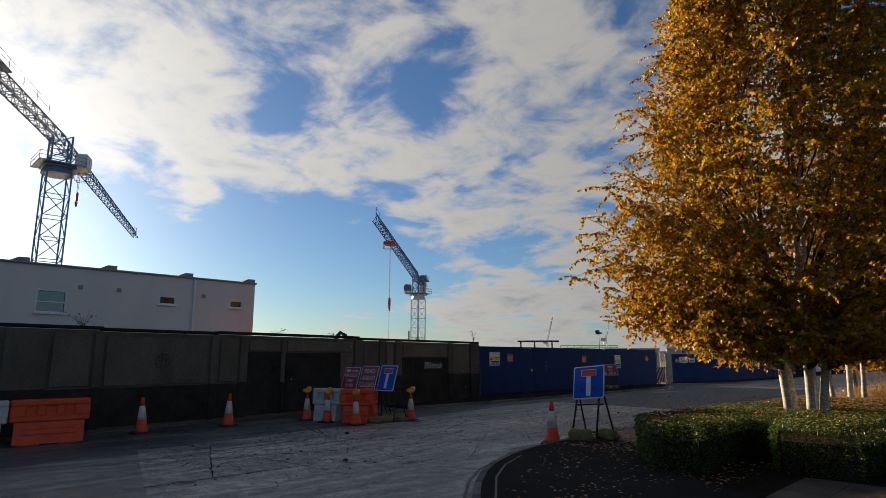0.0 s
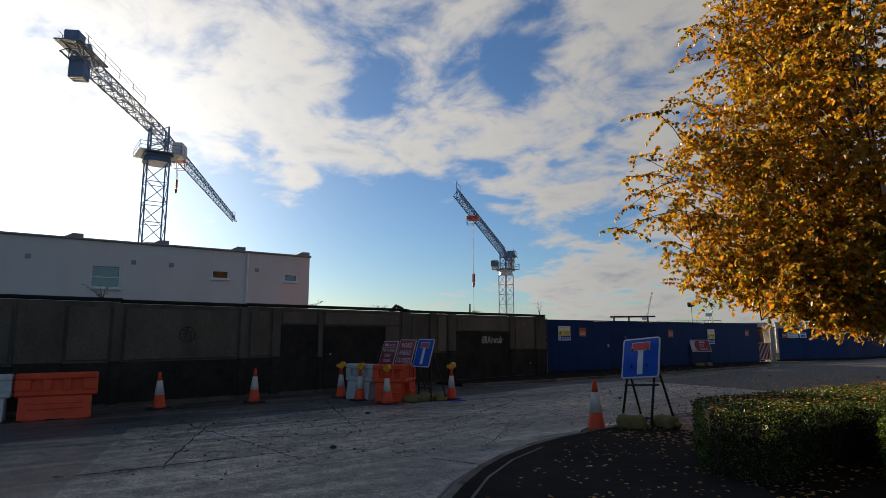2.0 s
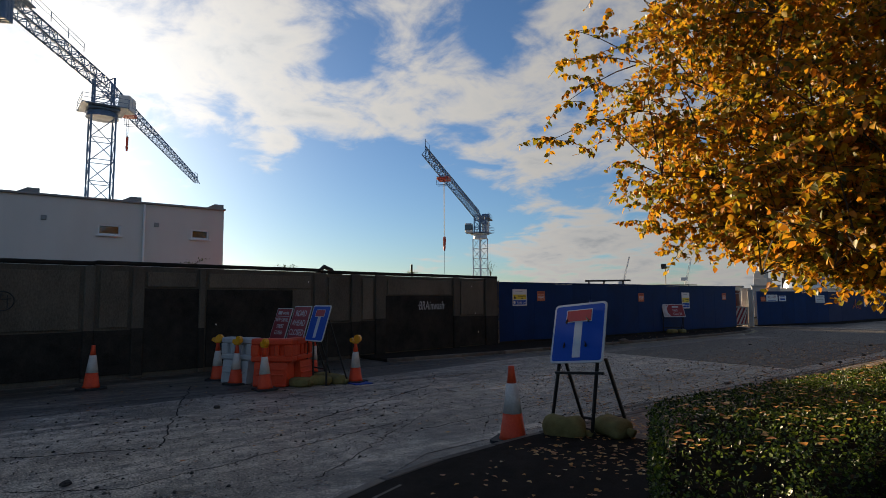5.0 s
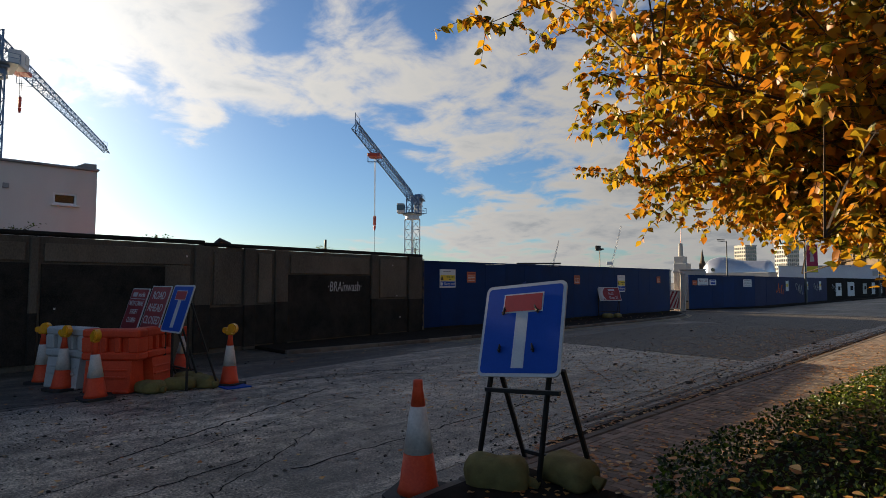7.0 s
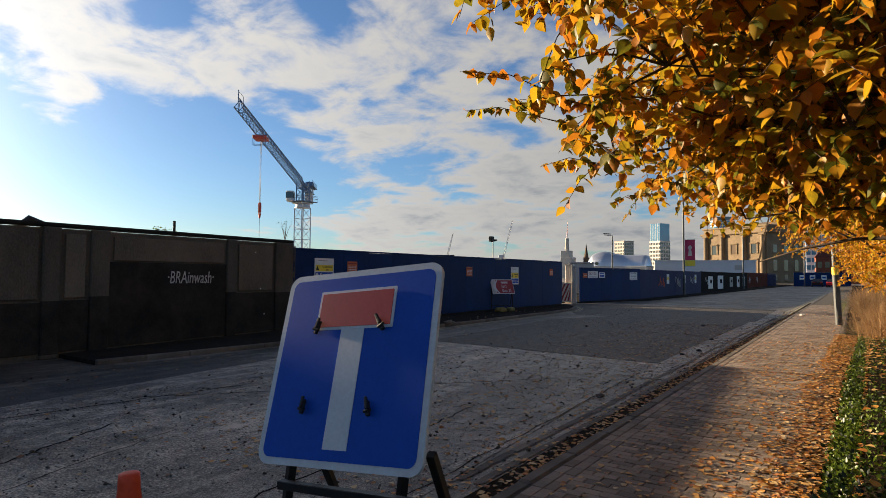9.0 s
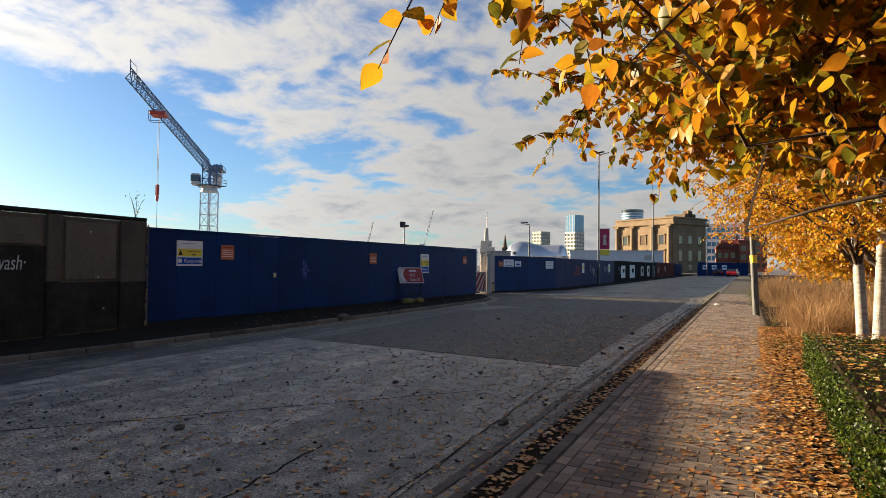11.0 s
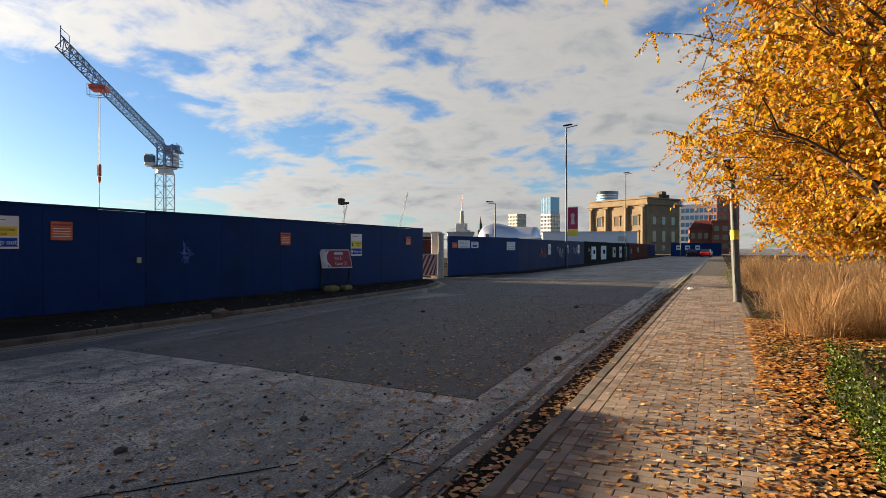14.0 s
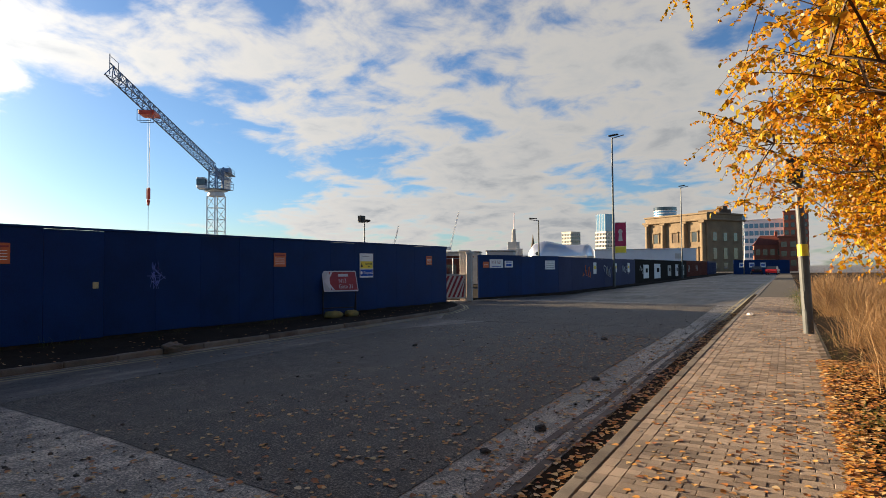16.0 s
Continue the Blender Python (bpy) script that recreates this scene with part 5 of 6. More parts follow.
def street_lamp(x, y, h, turn):
    t = thing("street_lamp", pose(x, y, 0, 0, 0, turn), "tall grey steel street lamp with a flat head", "street lamp", "street lamps")
    part("base", Shape().tube((0, 0, 0), (0, 0, 1.6), 0.12, None, 12), POST_PAINT, t)
    part("pole", Shape().tube((0, 0, 1.6), (0, 0, h), 0.085, 0.055, 12), POST_PAINT, t)
    part("arm", Shape().tube((0, 0, h - 0.05), (0.9, 0, h + 0.1), 0.04, None, 8), GALV, t)
    part("head", Shape().box((1.1, 0, h + 0.12), (0.75, 0.3, 0.09), pose(0, 0, 0, 0, -5, 0), 0.03), FRAME, t)
    return t


street_lamp(-11.5, 52.6, 11.35, 0)
street_lamp(-11.9, 84.5, 11.2, 0)
street_lamp(-8.5, 128, 9.5, 0)
street_lamp(-20.5, 60.0, 6.0, 180)
ban = thing("banner", pose(-11.5, 52.6, 0.05), "pink festival banner with a yellow foot on a lamp post", "banner")
part("cloth", Shape().box((0.52, 0, 3.95), (0.82, 0.015, 1.75), None, 0.003), PINK, ban)
part("foot_panel", Shape().box((0.52, 0, 2.82), (0.82, 0.015, 0.48), None, 0.003), SIGN_YELLOW, ban)
part("printed_figure", Shape().slab([(-0.16, -0.45), (0.16, -0.45), (0.1, 0.1), (0.18, 0.3), (0.05, 0.45), (-0.08, 0.42), (-0.18, 0.25), (-0.1, 0.1)], 0.009, 0.012, Matrix(((1, 0, 0, 0.52), (0, 0, -1, 0), (0, 1, 0, 3.9), (0, 0, 0, 1)))), CONE_WHITE, ban)
part("bracket", Shape().box((0.48, 0, 4.86), (0.95, 0.03, 0.03)).box((0.48, 0, 2.55), (0.95, 0.03, 0.03)), GALV, ban)
post = thing("signal_post", pose(0.72, 23.25, 0.09, 0, -2.4, 0), "grey steel post with a yellow band and a dark box", "post")
part("lower_tube", Shape().tube((0, 0, 0), (0, 0, 1.72), 0.105, None, 18), POST_PAINT, post, smooth=False)
part("yellow_band", Shape().tube((0, 0, 1.72), (0, 0, 1.98), 0.108, None, 18), SIGN_YELLOW, post)
part("upper_tube", Shape().tube((0, 0, 1.98), (0, 0, 3.55), 0.085, 0.08, 18), POST_PAINT, post)
part("box", Shape().box((-0.05, -0.1, 3.62), (0.34, 0.3, 0.55), None, 0.03), FRAME, post)
part("cover_plate", Shape().box((0, -0.1, 0.75), (0.1, 0.02, 0.4), None, 0.006), POST_PAINT, post)
rails = thing("site_scaffold", pose(-69.2, 86.3, 0, 0, 0, 36), "dark steel beam and rails above the hoarding", "scaffold")
part("beam", Shape().box((4.1, 0, 5.35), (8.4, 0.5, 0.32), None, 0.04), FRAME, rails)
for x in (0.6, 3.4, 6.9):
    part("post", Shape().box((x, 0, 2.6), (0.3, 0.3, 5.2), None, 0.03), FRAME, rails)
for k in range(9):
    part("baluster", Shape().tube((8.6 + 1.4 * k, 0.2, 0), (8.6 + 1.4 * k, 0.2, 4.5), 0.05, None, 5), FRAME, rails)
for z in (4.45, 4.0):
    part("rail", Shape().tube((8.6, 0.2, z), (19.8, 0.2, z), 0.05, None, 5), FRAME, rails)
dig = thing("excavator", pose(-16.2, 5.1, 0), "black excavator arm showing above the wall", "excavator")
part("arm", Shape().path([(0, -0.45, 0.4), (0, -0.35, 2.9), (0, -0.1, 3.12), (0, 0.2, 3.0), (0, 0.5, 2.5)], [0.12, 0.1, 0.09, 0.09, 0.08], 8), FRAME, dig)
part("bucket", Shape().box((0, 0.4, 2.8), (0.5, 0.4, 0.35), None, 0.08), FRAME, dig)
part("ram", Shape().tube((0, -0.6, 2.2), (0, -0.15, 3.0), 0.04, None, 8), FRAME, dig)
part("body", Shape().box((0, -1.2, 1.1), (1.6, 2.2, 1.1), None, 0.15), ORANGE, dig)
for x in (-0.7, 0.7):
    part("track", Shape().box((x, -1.2, 0.28), (0.4, 2.4, 0.56), None, 0.15), RUBBER, dig)
stake = thing("site_post", pose(-15, 8.3, 0), "thin dark post behind the wall", "post")
part("pole", Shape().tube((0, 0, 0), (0, 0, 3.25), 0.04, None, 8), FRAME, stake)


# ---- distant town ----
def block(name, at, turn, size, floors, cols, wall_mat, glass_mat, label, group="distant buildings", win=0.62, tall=0.6, roof=True, top_from=1e9, top_mat=None):
    """A block with separate windows on the two sides that face the road."""
    t = thing(name, pose(*at, 0, 0, 0) @ pose(0, 0, 0, 0, 0, turn), label, "building", group)
    w, d, h = size
    part("wall", Shape().box((0, 0, h / 2), (w, d, h), None, 0.1), wall_mat, t)
    if roof:
        part("roof", Shape().box((0, 0, h + 0.25), (w + 0.6, d + 0.6, 0.5), None, 0.1), wall_mat, t)
    fh = h / (floors + 0.6)
    for side in (0, 1, 2):
        span = w if side == 0 else d
        n = cols if side == 0 else max(2, int(cols * d / w))
        cw = span / n
        me = mesh_of("window", Shape().box((0, 0, 0), (cw * win, 0.12, fh * tall), None, 0.02), glass_mat)
        for i in range(n):
            for j in range(floors):
                ob = new("window", me)
                ob.parent = t
                u, z = -span / 2 + cw * (i + 0.5), fh * (j + 0.85)
                ob.matrix_local = pose(u, -d / 2 - 0.03, z) if side == 0 else pose(w / 2 + 0.03, u, z, 0, 0, 90) if side == 1 else pose(-w / 2 - 0.03, u, z, 0, 0, 90)
    return t


tower = block("glass_tower", (-136.5, 488.6, 0), -28, (11.5, 11, 30), 9, 7, PANEL_GREY, GLASS_DARK, "tall office tower with a blue glass top", roof=False)
part("glass_top", Shape().box((0, 0, 37), (10.8, 10.4, 14), None, 0.1), GLASS_BLUE, tower, "blue glazed upper storeys")
for k in range(6):
    part("mullion", Shape().box((-4.5 + 1.8 * k, -5.22, 37), (0.22, 0.1, 14)), PANEL_GREY, tower)
block("tower_block", (-195.2, 575, 0), -30, (14, 12, 35.5), 10, 6, CONCRETE, GLASS_DARK, "pale concrete tower block")
rot = thing("round_tower", pose(-82.5, 450, 0), "round white tower with ringed windows", "building", "distant buildings")
part("shaft", Shape().tube((0, 0, 0), (0, 0, 41), 7.6, None, 32), ROOF_WHITE, rot)
for k in range(8):
    part("window_ring", Shape().tube((0, 0, 26 + 1.9 * k), (0, 0, 27.0 + 1.9 * k), 7.7, None, 32), GLASS_BLUE, rot)
part("crown_ring", Shape().tube((0, 0, 41), (0, 0, 43.2), 7.9, None, 32), GLASS_DARK, rot)
mastb = thing("mast_tower", pose(-164, 372, 0), "slim stepped tower with a mast under construction", "building", "distant buildings")
part("base_storey", Shape().box((0, 0, 7), (8, 7, 14), None, 0.1).box((-1, 0, 16), (6, 6, 5), None, 0.1), PANEL_GREY, mastb)
part("shaft", Shape().tube((-0.8, 0, 17), (-0.8, 0, 27), 1.6, 1.2, 10), CONCRETE, mastb)
part("spire", Shape().tube((-0.8, 0, 27), (-0.3, 0, 38), 0.25, 0.1, 6), CRANE_RED, mastb)
spi = thing("church_spire", pose(-153.2, 377, 0), "dark pointed church spire", "building", "distant buildings")
part("tower", Shape().box((0, 0, 7), (3, 3, 14), None, 0.1), SANDSTONE_DARK, spi)
part("spire", Shape().tube((0, 0, 14), (0, 0, 23.5), 1.6, 0.05, 8), SANDSTONE_DARK, spi)
block("office_block", (-13.5, 309, 0), 0, (16, 14, 21.5), 6, 8, ROOF_WHITE, GLASS_BLUE, "pale office block with ribbon windows", win=0.8)
block("glass_office", (-27, 330, 0), 0, (9, 12, 25), 8, 4, GLASS_BLUE, PANEL_GREY, "tall glass-fronted office building", win=0.1, tall=0.9)
block("brown_office", (-1.5, 300, 0), 0, (9, 12, 24), 7, 4, BRICK, GLASS_DARK, "tall brown office block behind the trees")
brick = block("brick_house", (-8.2, 208, 0), 6, (7.4, 9, 7.6), 2, 4, BRICK, GLASS_DARK, "red brick corner house with a pitched roof", roof=False)
part("roof", Shape().add([(-4.0, -4.8, 7.6), (4.0, -4.8, 7.6), (4.0, 4.8, 7.6), (-4.0, 4.8, 7.6), (-2, 0, 10.4), (2, 0, 10.4)], [(0, 1, 5, 4), (2, 3, 4, 5), (1, 2, 5), (3, 0, 4), (3, 2, 1, 0)]), RUST, brick)
part("chimney", Shape().box((2.2, 0, 10.5), (0.8, 0.8, 2.2), None, 0.05), BRICK, brick)
block("brick_annex", (-3.0, 205, 0), 4, (4.5, 8, 9.5), 3, 2, BRICK, GLASS_DARK, "dark red brick building beside the road")
station = thing("stone_station", pose(-27.6, 192.5, 0) @ pose(0, 0, 0, 0, 0, -30), "classical sandstone building with tall windows and a cornice", "building")
SW, SD, SH = 21.5, 15.0, 15.8
st = station
part("wall", Shape().box((0, SD / 2 - 6, SH / 2), (SW, SD, SH), None, 0.1), SANDSTONE, st)
part("cornice", Shape().box((0, SD / 2 - 6, SH - 1.5), (SW + 1.4, SD + 1.4, 0.6), None, 0.15).box((0, SD / 2 - 6, SH + 0.2), (SW + 0.6, SD + 0.6, 0.5), None, 0.1), SANDSTONE, st)
part("roof_block", Shape().box((6, SD / 2 - 4, SH + 1.0), (7, 5, 1.4), None, 0.1).box((8.5, SD / 2 - 4, SH + 1.6), (2, 2, 2), None, 0.1), SANDSTONE_DARK, st)
yf = -6 - 0.02
for x in (-9.6, -3.7, 3.7, 9.6):
    part("column", Shape().tube((x, yf - 0.25, 0.3), (x, yf - 0.25, SH - 2.4), 0.75, 0.65, 16), SANDSTONE, st)
    part("capital", Shape().box((x, yf - 0.25, SH - 2.1), (1.9, 1.4, 0.6), None, 0.1), SANDSTONE, st)
for x in (-6.7, 0.0, 6.7):
    for z, h in ((9.6, 2.6), (4.6, 3.6)):
        w = part("window", Shape().box((x, yf - 0.02, z), (1.6, 0.1, h)), GLASS_DARK if z > 7 and x != 0 else SANDSTONE_DARK, st)
        part("surround", Shape().box((x, yf - 0.1, z + h / 2 + 0.3), (2.6, 0.5, 0.35), None, 0.05).box((x - 1.05, yf - 0.05, z), (0.4, 0.3, h)).box((x + 1.05, yf - 0.05, z), (0.4, 0.3, h)), SANDSTONE, w)
for k in range(3):
    for z, h in ((9.6, 2.2), (5.0, 3.0), (1.6, 1.6)):
        w = part("window", Shape().box((SW / 2 + 0.02, -3 + 4.4 * k, z), (0.1, 1.5, h)), GLASS_DARK, st)
        part("surround", Shape().box((SW / 2 + 0.1, -3 + 4.4 * k, z - h / 2 - 0.15), (0.4, 2.0, 0.25), None, 0.05), SANDSTONE, w)
silver = thing("silver_roof", pose(-51.0, 148.5, 0), "smooth silver rounded roof above the hoardings", "building")
prof = Shape()
ns, nr = 26, 14
for i in range(ns + 1):
    f = i / ns
    x = -8.4 + 17 * f
    rr = (0.72 + 0.28 * math.exp(-((f - 0.28) / 0.2) ** 2)) * min(1.0, (f / 0.12) ** 0.5 if f < 0.12 else 1.0, ((1 - f) / 0.06) ** 0.5 if f > 0.94 else 1.0)
    for j in range(nr):
        a = math.pi * j / (nr - 1)
        prof.v.append((x, -3.2 * math.cos(a) * max(rr, 0.02), 4.2 + 3.9 * math.sin(a) * max(rr, 0.02)))
for i in range(ns):
    for j in range(nr - 1):
        prof.f.append((i * nr + j, (i + 1) * nr + j, (i + 1) * nr + j + 1, i * nr + j + 1))
part("roof", prof, SILVER, silver, smooth=True)
part("base", Shape().box((0, 0, 2.1), (16, 6, 4.2), None, 0.1), PANEL_GREY, silver)
part("round_vent", Shape().tube((-4.5, -3.1, 4.9), (-4.5, -3.4, 4.9), 0.45, None, 14), GLASS_DARK, silver)
shed = thing("white_shed", pose(-27.56, 134.5, 0, 0, 0, 13.5), "long white metal-clad site building", "building")
part("wall", Shape().box((0, 0, 2.5), (19.3, 8, 5.0), None, 0.08), ROOF_WHITE, shed)
part("roof", Shape().box((0, 0, 5.05), (19.6, 8.3, 0.18), None, 0.04), SILVER, shed)
for k in range(8):
    part("rib", Shape().box((-8.75 + 2.5 * k, -4.02, 2.6), (0.12, 0.06, 4.7)), ROOF_WHITE, shed)
part("door", Shape().box((6.5, -4.03, 3.6), (1.4, 0.06, 1.0), None, 0.02), PANEL_GREY, shed)


def car(at, turn, mat, label):
    t = thing("car", pose(*at, 0, 0, turn), label, "car", "distant cars")
    body = [(-2.0, 0.35), (2.0, 0.35), (2.05, 0.75), (1.9, 0.92), (1.0, 1.0), (-1.0, 1.0), (-1.95, 0.95), (-2.05, 0.7)]
    m = Matrix(((1, 0, 0, 0), (0, 0, 1, -0.85), (0, 1, 0, 0), (0, 0, 0, 1)))
    part("body", Shape().slab(body[::-1], 0, 1.7, m), mat, t)
    part("cabin", Shape().slab([(-1.7, 0.98), (1.0, 0.98), (0.45, 1.45), (-1.3, 1.45)][::-1], 0.12, 1.58, m), GLASS_DARK, t)
    for x in (-1.3, 1.3):
        for y in (-0.8, 0.8):
            w = part("wheel", Shape().tube((x, y - 0.1, 0.32), (x, y + 0.1, 0.32), 0.32, None, 18), TYRE, t)
            part("rim", Shape().tube((x, y - 0.11, 0.32), (x, y + 0.11, 0.32), 0.19, None, 12), GALV, w)
    for y in (-0.6, 0.6):
        part("tail_lamp", Shape().box((-2.05, y, 0.75), (0.06, 0.3, 0.14), None, 0.02), SIGN_RED, t)


car((-3.8, 124, 0), 85, CAR_RED, "red parked car far down the road")
car((-6.5, 128, 0), 95, FRAME, "dark parked car far down the road")


# site cabins seen through the gate
for x, y, w, h, m, l in ((-23.5, 47.5, 4.5, 2.4, RUST, "red steel site cabin beyond the gate"), (-28.0, 56.0, 6.0, 3.0, CONCRETE, "pale site cabin beyond the gate"), (-20.8, 52.5, 2.2, 2.9, PANEL_GREY, "grey site cabin beyond the gate")):
    c = thing("site_cabin", pose(x, y, 0, 0, 0, 20), l, "cabin", "site cabins")
    part("body", Shape().box((0, 0, h / 2), (w, 2.4, h), None, 0.05), m, c)
    part("roof", Shape().box((0, 0, h + 0.05), (w + 0.15, 2.55, 0.1), None, 0.02), m, c)
    part("window", Shape().box((w * 0.2, -1.21, h * 0.6), (0.9, 0.06, 0.8), None, 0.01), GLASS_DARK, c)
    part("door", Shape().box((-w * 0.25, -1.21, 1.05), (0.85, 0.05, 2.0), None, 0.01), PANEL_GREY, c)
fence = thing("mesh_fence", pose(-20.5, 37.5, 0, 0, 0, 30.5), "grey wire mesh fence above the gate", "fence")
for k in range(6):
    part("post", Shape().tube((1.1 * k, 0, 0), (1.1 * k, 0, 2.2), 0.03, None, 8), GALV, fence)
for z in (0.3, 1.2, 2.15):
    part("rail", Shape().tube((0, 0, z), (5.5, 0, z), 0.02, None, 6), GALV, fence)


# ---- planting ----
rng = np.random.default_rng(7)
LEAF_V = np.array([(0, 0, 0), (0.34, 0.22, 0.05), (0.30, 0.58, 0.07), (0, 1.0, -0.04), (-0.30, 0.58, 0.07), (-0.34, 0.22, 0.05)])
LEAF_F = np.array([(0, 1, 2, 3), (0, 3, 4, 5)])
# a rounder leaf for what is seen close: midrib, then the right and the left edge
OVATE_V = np.array([(0, 0, 0), (0, 0.5, 0.0), (0, 1.0, -0.06), (0.19, 0.08, 0.03), (0.35, 0.26, 0.07), (0.36, 0.44, 0.08), (0.24, 0.68, 0.05), (0.10, 0.87, 0.0),
                    (-0.19, 0.08, 0.03), (-0.35, 0.26, 0.07), (-0.36, 0.44, 0.08), (-0.24, 0.68, 0.05), (-0.10, 0.87, 0.0)])
OVATE_F = np.array([(0, 3, 4, 1), (1, 4, 5, 6), (1, 6, 7, 2), (1, 9, 8, 0), (11, 10, 9, 1), (2, 12, 11, 1)])


def turns(yaw, pitch, roll):
    """Rotation matrices, one a leaf: roll about its length, then pitch, then yaw."""
    cy, sy, cp, sp, cr, sr = np.cos(yaw), np.sin(yaw), np.cos(pitch), np.sin(pitch), np.cos(roll), np.sin(roll)
    o, l = np.zeros_like(yaw), np.ones_like(yaw)
    rz = np.stack([np.stack([cy, -sy, o], -1), np.stack([sy, cy, o], -1), np.stack([o, o, l], -1)], -2)
    rx = np.stack([np.stack([l, o, o], -1), np.stack([o, cp, -sp], -1), np.stack([o, sp, cp], -1)], -2)
    ry = np.stack([np.stack([cr, o, sr], -1), np.stack([o, l, o], -1), np.stack([-sr, o, cr], -1)], -2)
    return rz @ rx @ ry


def leaf_mesh(name, at, size, yaw, pitch, roll, mat, shape=LEAF_V, faces=LEAF_F):
    n, k = len(at), len(shape)
    v = (turns(yaw, pitch, roll)[:, None] @ shape[None, :, :, None])[..., 0] * size[:, None, None] + at[:, None, :]
    f = (faces[None] + (np.arange(n) * k)[:, None, None]).reshape(-1)
    me = bpy.data.meshes.new(name)
    me.vertices.add(n * k)
    me.vertices.foreach_set("co", v.reshape(-1))
    q = faces.shape[1]
    me.loops.add(len(f))
    me.loops.foreach_set("vertex_index", f)
    me.polygons.add(len(f) // q)
    me.polygons.foreach_set("loop_start", np.arange(0, len(f), q))
    me.materials.append(mat)
    me.update(calc_edges=True)
    me.validate()
    return me


def spline(a, b, sag, n):
    """Points from a to b, bowed by sag."""
    return [a.lerp(b, i / n) + Vector(sag) * math.sin(math.pi * i / n) for i in range(n + 1)]


def birch(name, centre, stems, radius, z0, z1, limbs, subs, twigs, leaves, mat, label, size, clear, squash=0.0, low=1.15, drooping=(), hanging=()):
    """A birch of several stems: limbs to points in the crown, hanging twigs, and leaves along them."""
    t = thing(name, pose(centre[0], centre[1], 0.08), label, "tree", "birch trees")
    wood = Shape()
    tops = []
    for k, (dx, dy, lx, ly) in enumerate(stems):
        h = z1 * random.uniform(0.78, 0.92)
        pts = [Vector((dx + lx * f ** 1.2 + 0.08 * math.sin(3 * f + k), dy + ly * f ** 1.2 + 0.08 * math.cos(4 * f + k), h * f)) for f in (0, 0.08, 0.2, 0.35, 0.5, 0.7, 0.85, 1.0)]
        r = random.uniform(0.07, 0.10)
        part("trunk", Shape().path(pts, [r * 1.25, r, r * 0.9, r * 0.75, r * 0.6, r * 0.4, r * 0.25, 0.012], 10), BARK, t, "white peeling bark", True)
        tops.append(pts)
    at_l, yaw_l, pitch_l, roll_l, size_l = [], [], [], [], []
    fine = Shape()
    for k in range(limbs + len(drooping)):
        f = min(1.0, (k + 0.5) / limbs)
        z = z0 + (z1 - z0) * (f ** low)
        rad = radius(z)
        a = k * 2.39996 + random.uniform(-0.3, 0.3)
        rad *= 1 - squash * (1 - math.cos(a))
        d = rad * math.sqrt(random.uniform(0.3, 1.0)) * random.uniform(0.86, 1.06)
        end = Vector((d * math.cos(a), d * math.sin(a), z + random.uniform(-0.3, 0.3)))
        if k >= limbs:
            end = Vector(drooping[k - limbs]) - Vector((centre[0], centre[1], 0))
            d = end.xy.length
        stem = min(tops, key=lambda p: (p[3].xy - end.xy * 0.5).length)
        zs = max(1.55, end.z - 0.8 * d - 0.3)
        j = max(i for i in range(len(stem)) if stem[i].z <= zs or i == 0)
        j = min(j, len(stem) - 2)
        span = stem[j + 1].z - stem[j].z
        root = stem[j].lerp(stem[j + 1], min(1.0, max(0.0, (zs - stem[j].z) / span)))
        limb = spline(root, end, (0, 0, 0.12 * d), 6)
        wood.path(limb, [0.034, 0.028, 0.023, 0.018, 0.014, 0.010, 0.005], 5)
        for s in range(subs):
            q = limb[random.choice((2, 3, 3, 4, 4, 5, 5, 6, 6))]
            reach = random.uniform(0.45, 1.15)
            way = Vector((random.gauss(0, 1), random.gauss(0, 1), random.gauss(0.2, 1.0)))
            out = Vector((q.x, q.y, 0))
            way = (way.normalized() + out.normalized() * 0.5 if out.length > 0.1 else way).normalized()
            tip = q + way * reach
            rt = math.hypot(tip.x, tip.y)
            lim = radius(max(z0, min(z1, tip.z))) * (1 - squash * (1 - tip.x / max(rt, 0.01))) * 1.06 + 0.1
            if rt > lim and k < limbs:
                tip.x, tip.y = tip.x * lim / rt, tip.y * lim / rt
            tip.z = max(tip.z, z0 - 0.1)
            if clear(centre[0] + tip.x, centre[1] + tip.y, tip.z - 0.3):
                continue
            sub = spline(q, tip, (0, 0, 0.06), 3)
            fine.path(sub, [0.010, 0.008, 0.006, 0.004], 3)
            for w in range(twigs):
                b0 = sub[random.choice((1, 2, 2, 3, 3))]
                L = random.uniform(0.22, 0.62)
                wa = random.uniform(0, math.tau)
                drop = random.uniform(-0.95, 0.35)
                wd = Vector((math.cos(wa), math.sin(wa), drop)).normalized()
                b1 = b0 + wd * L + Vector((0, 0, -0.10 * L))
                mid_p = b0.lerp(b1, 0.5) + Vector((0, 0, 0.05))
                if clear(centre[0] + b1.x, centre[1] + b1.y, b1.z + 0.08) or clear(centre[0] + mid_p.x, centre[1] + mid_p.y, mid_p.z + 0.08):
                    continue
                fine.path([b0, mid_p, b1], [0.004, 0.003, 0.0015], 3)
                n = max(3, int(leaves * L / 0.42))
                for i in range(n):
                    g = (i + random.random()) / n
                    p = b0.lerp(mid_p, g * 2) if g < 0.5 else mid_p.lerp(b1, g * 2 - 1)
                    at_l.append((p.x, p.y, p.z))
                    yaw_l.append(random.uniform(0, math.tau))
                    pitch_l.append(random.uniform(-1.45, 0.25))
                    roll_l.append(random.gauss(0, 0.7))
                    size_l.append(random.uniform(0.72, 1.15) * size)
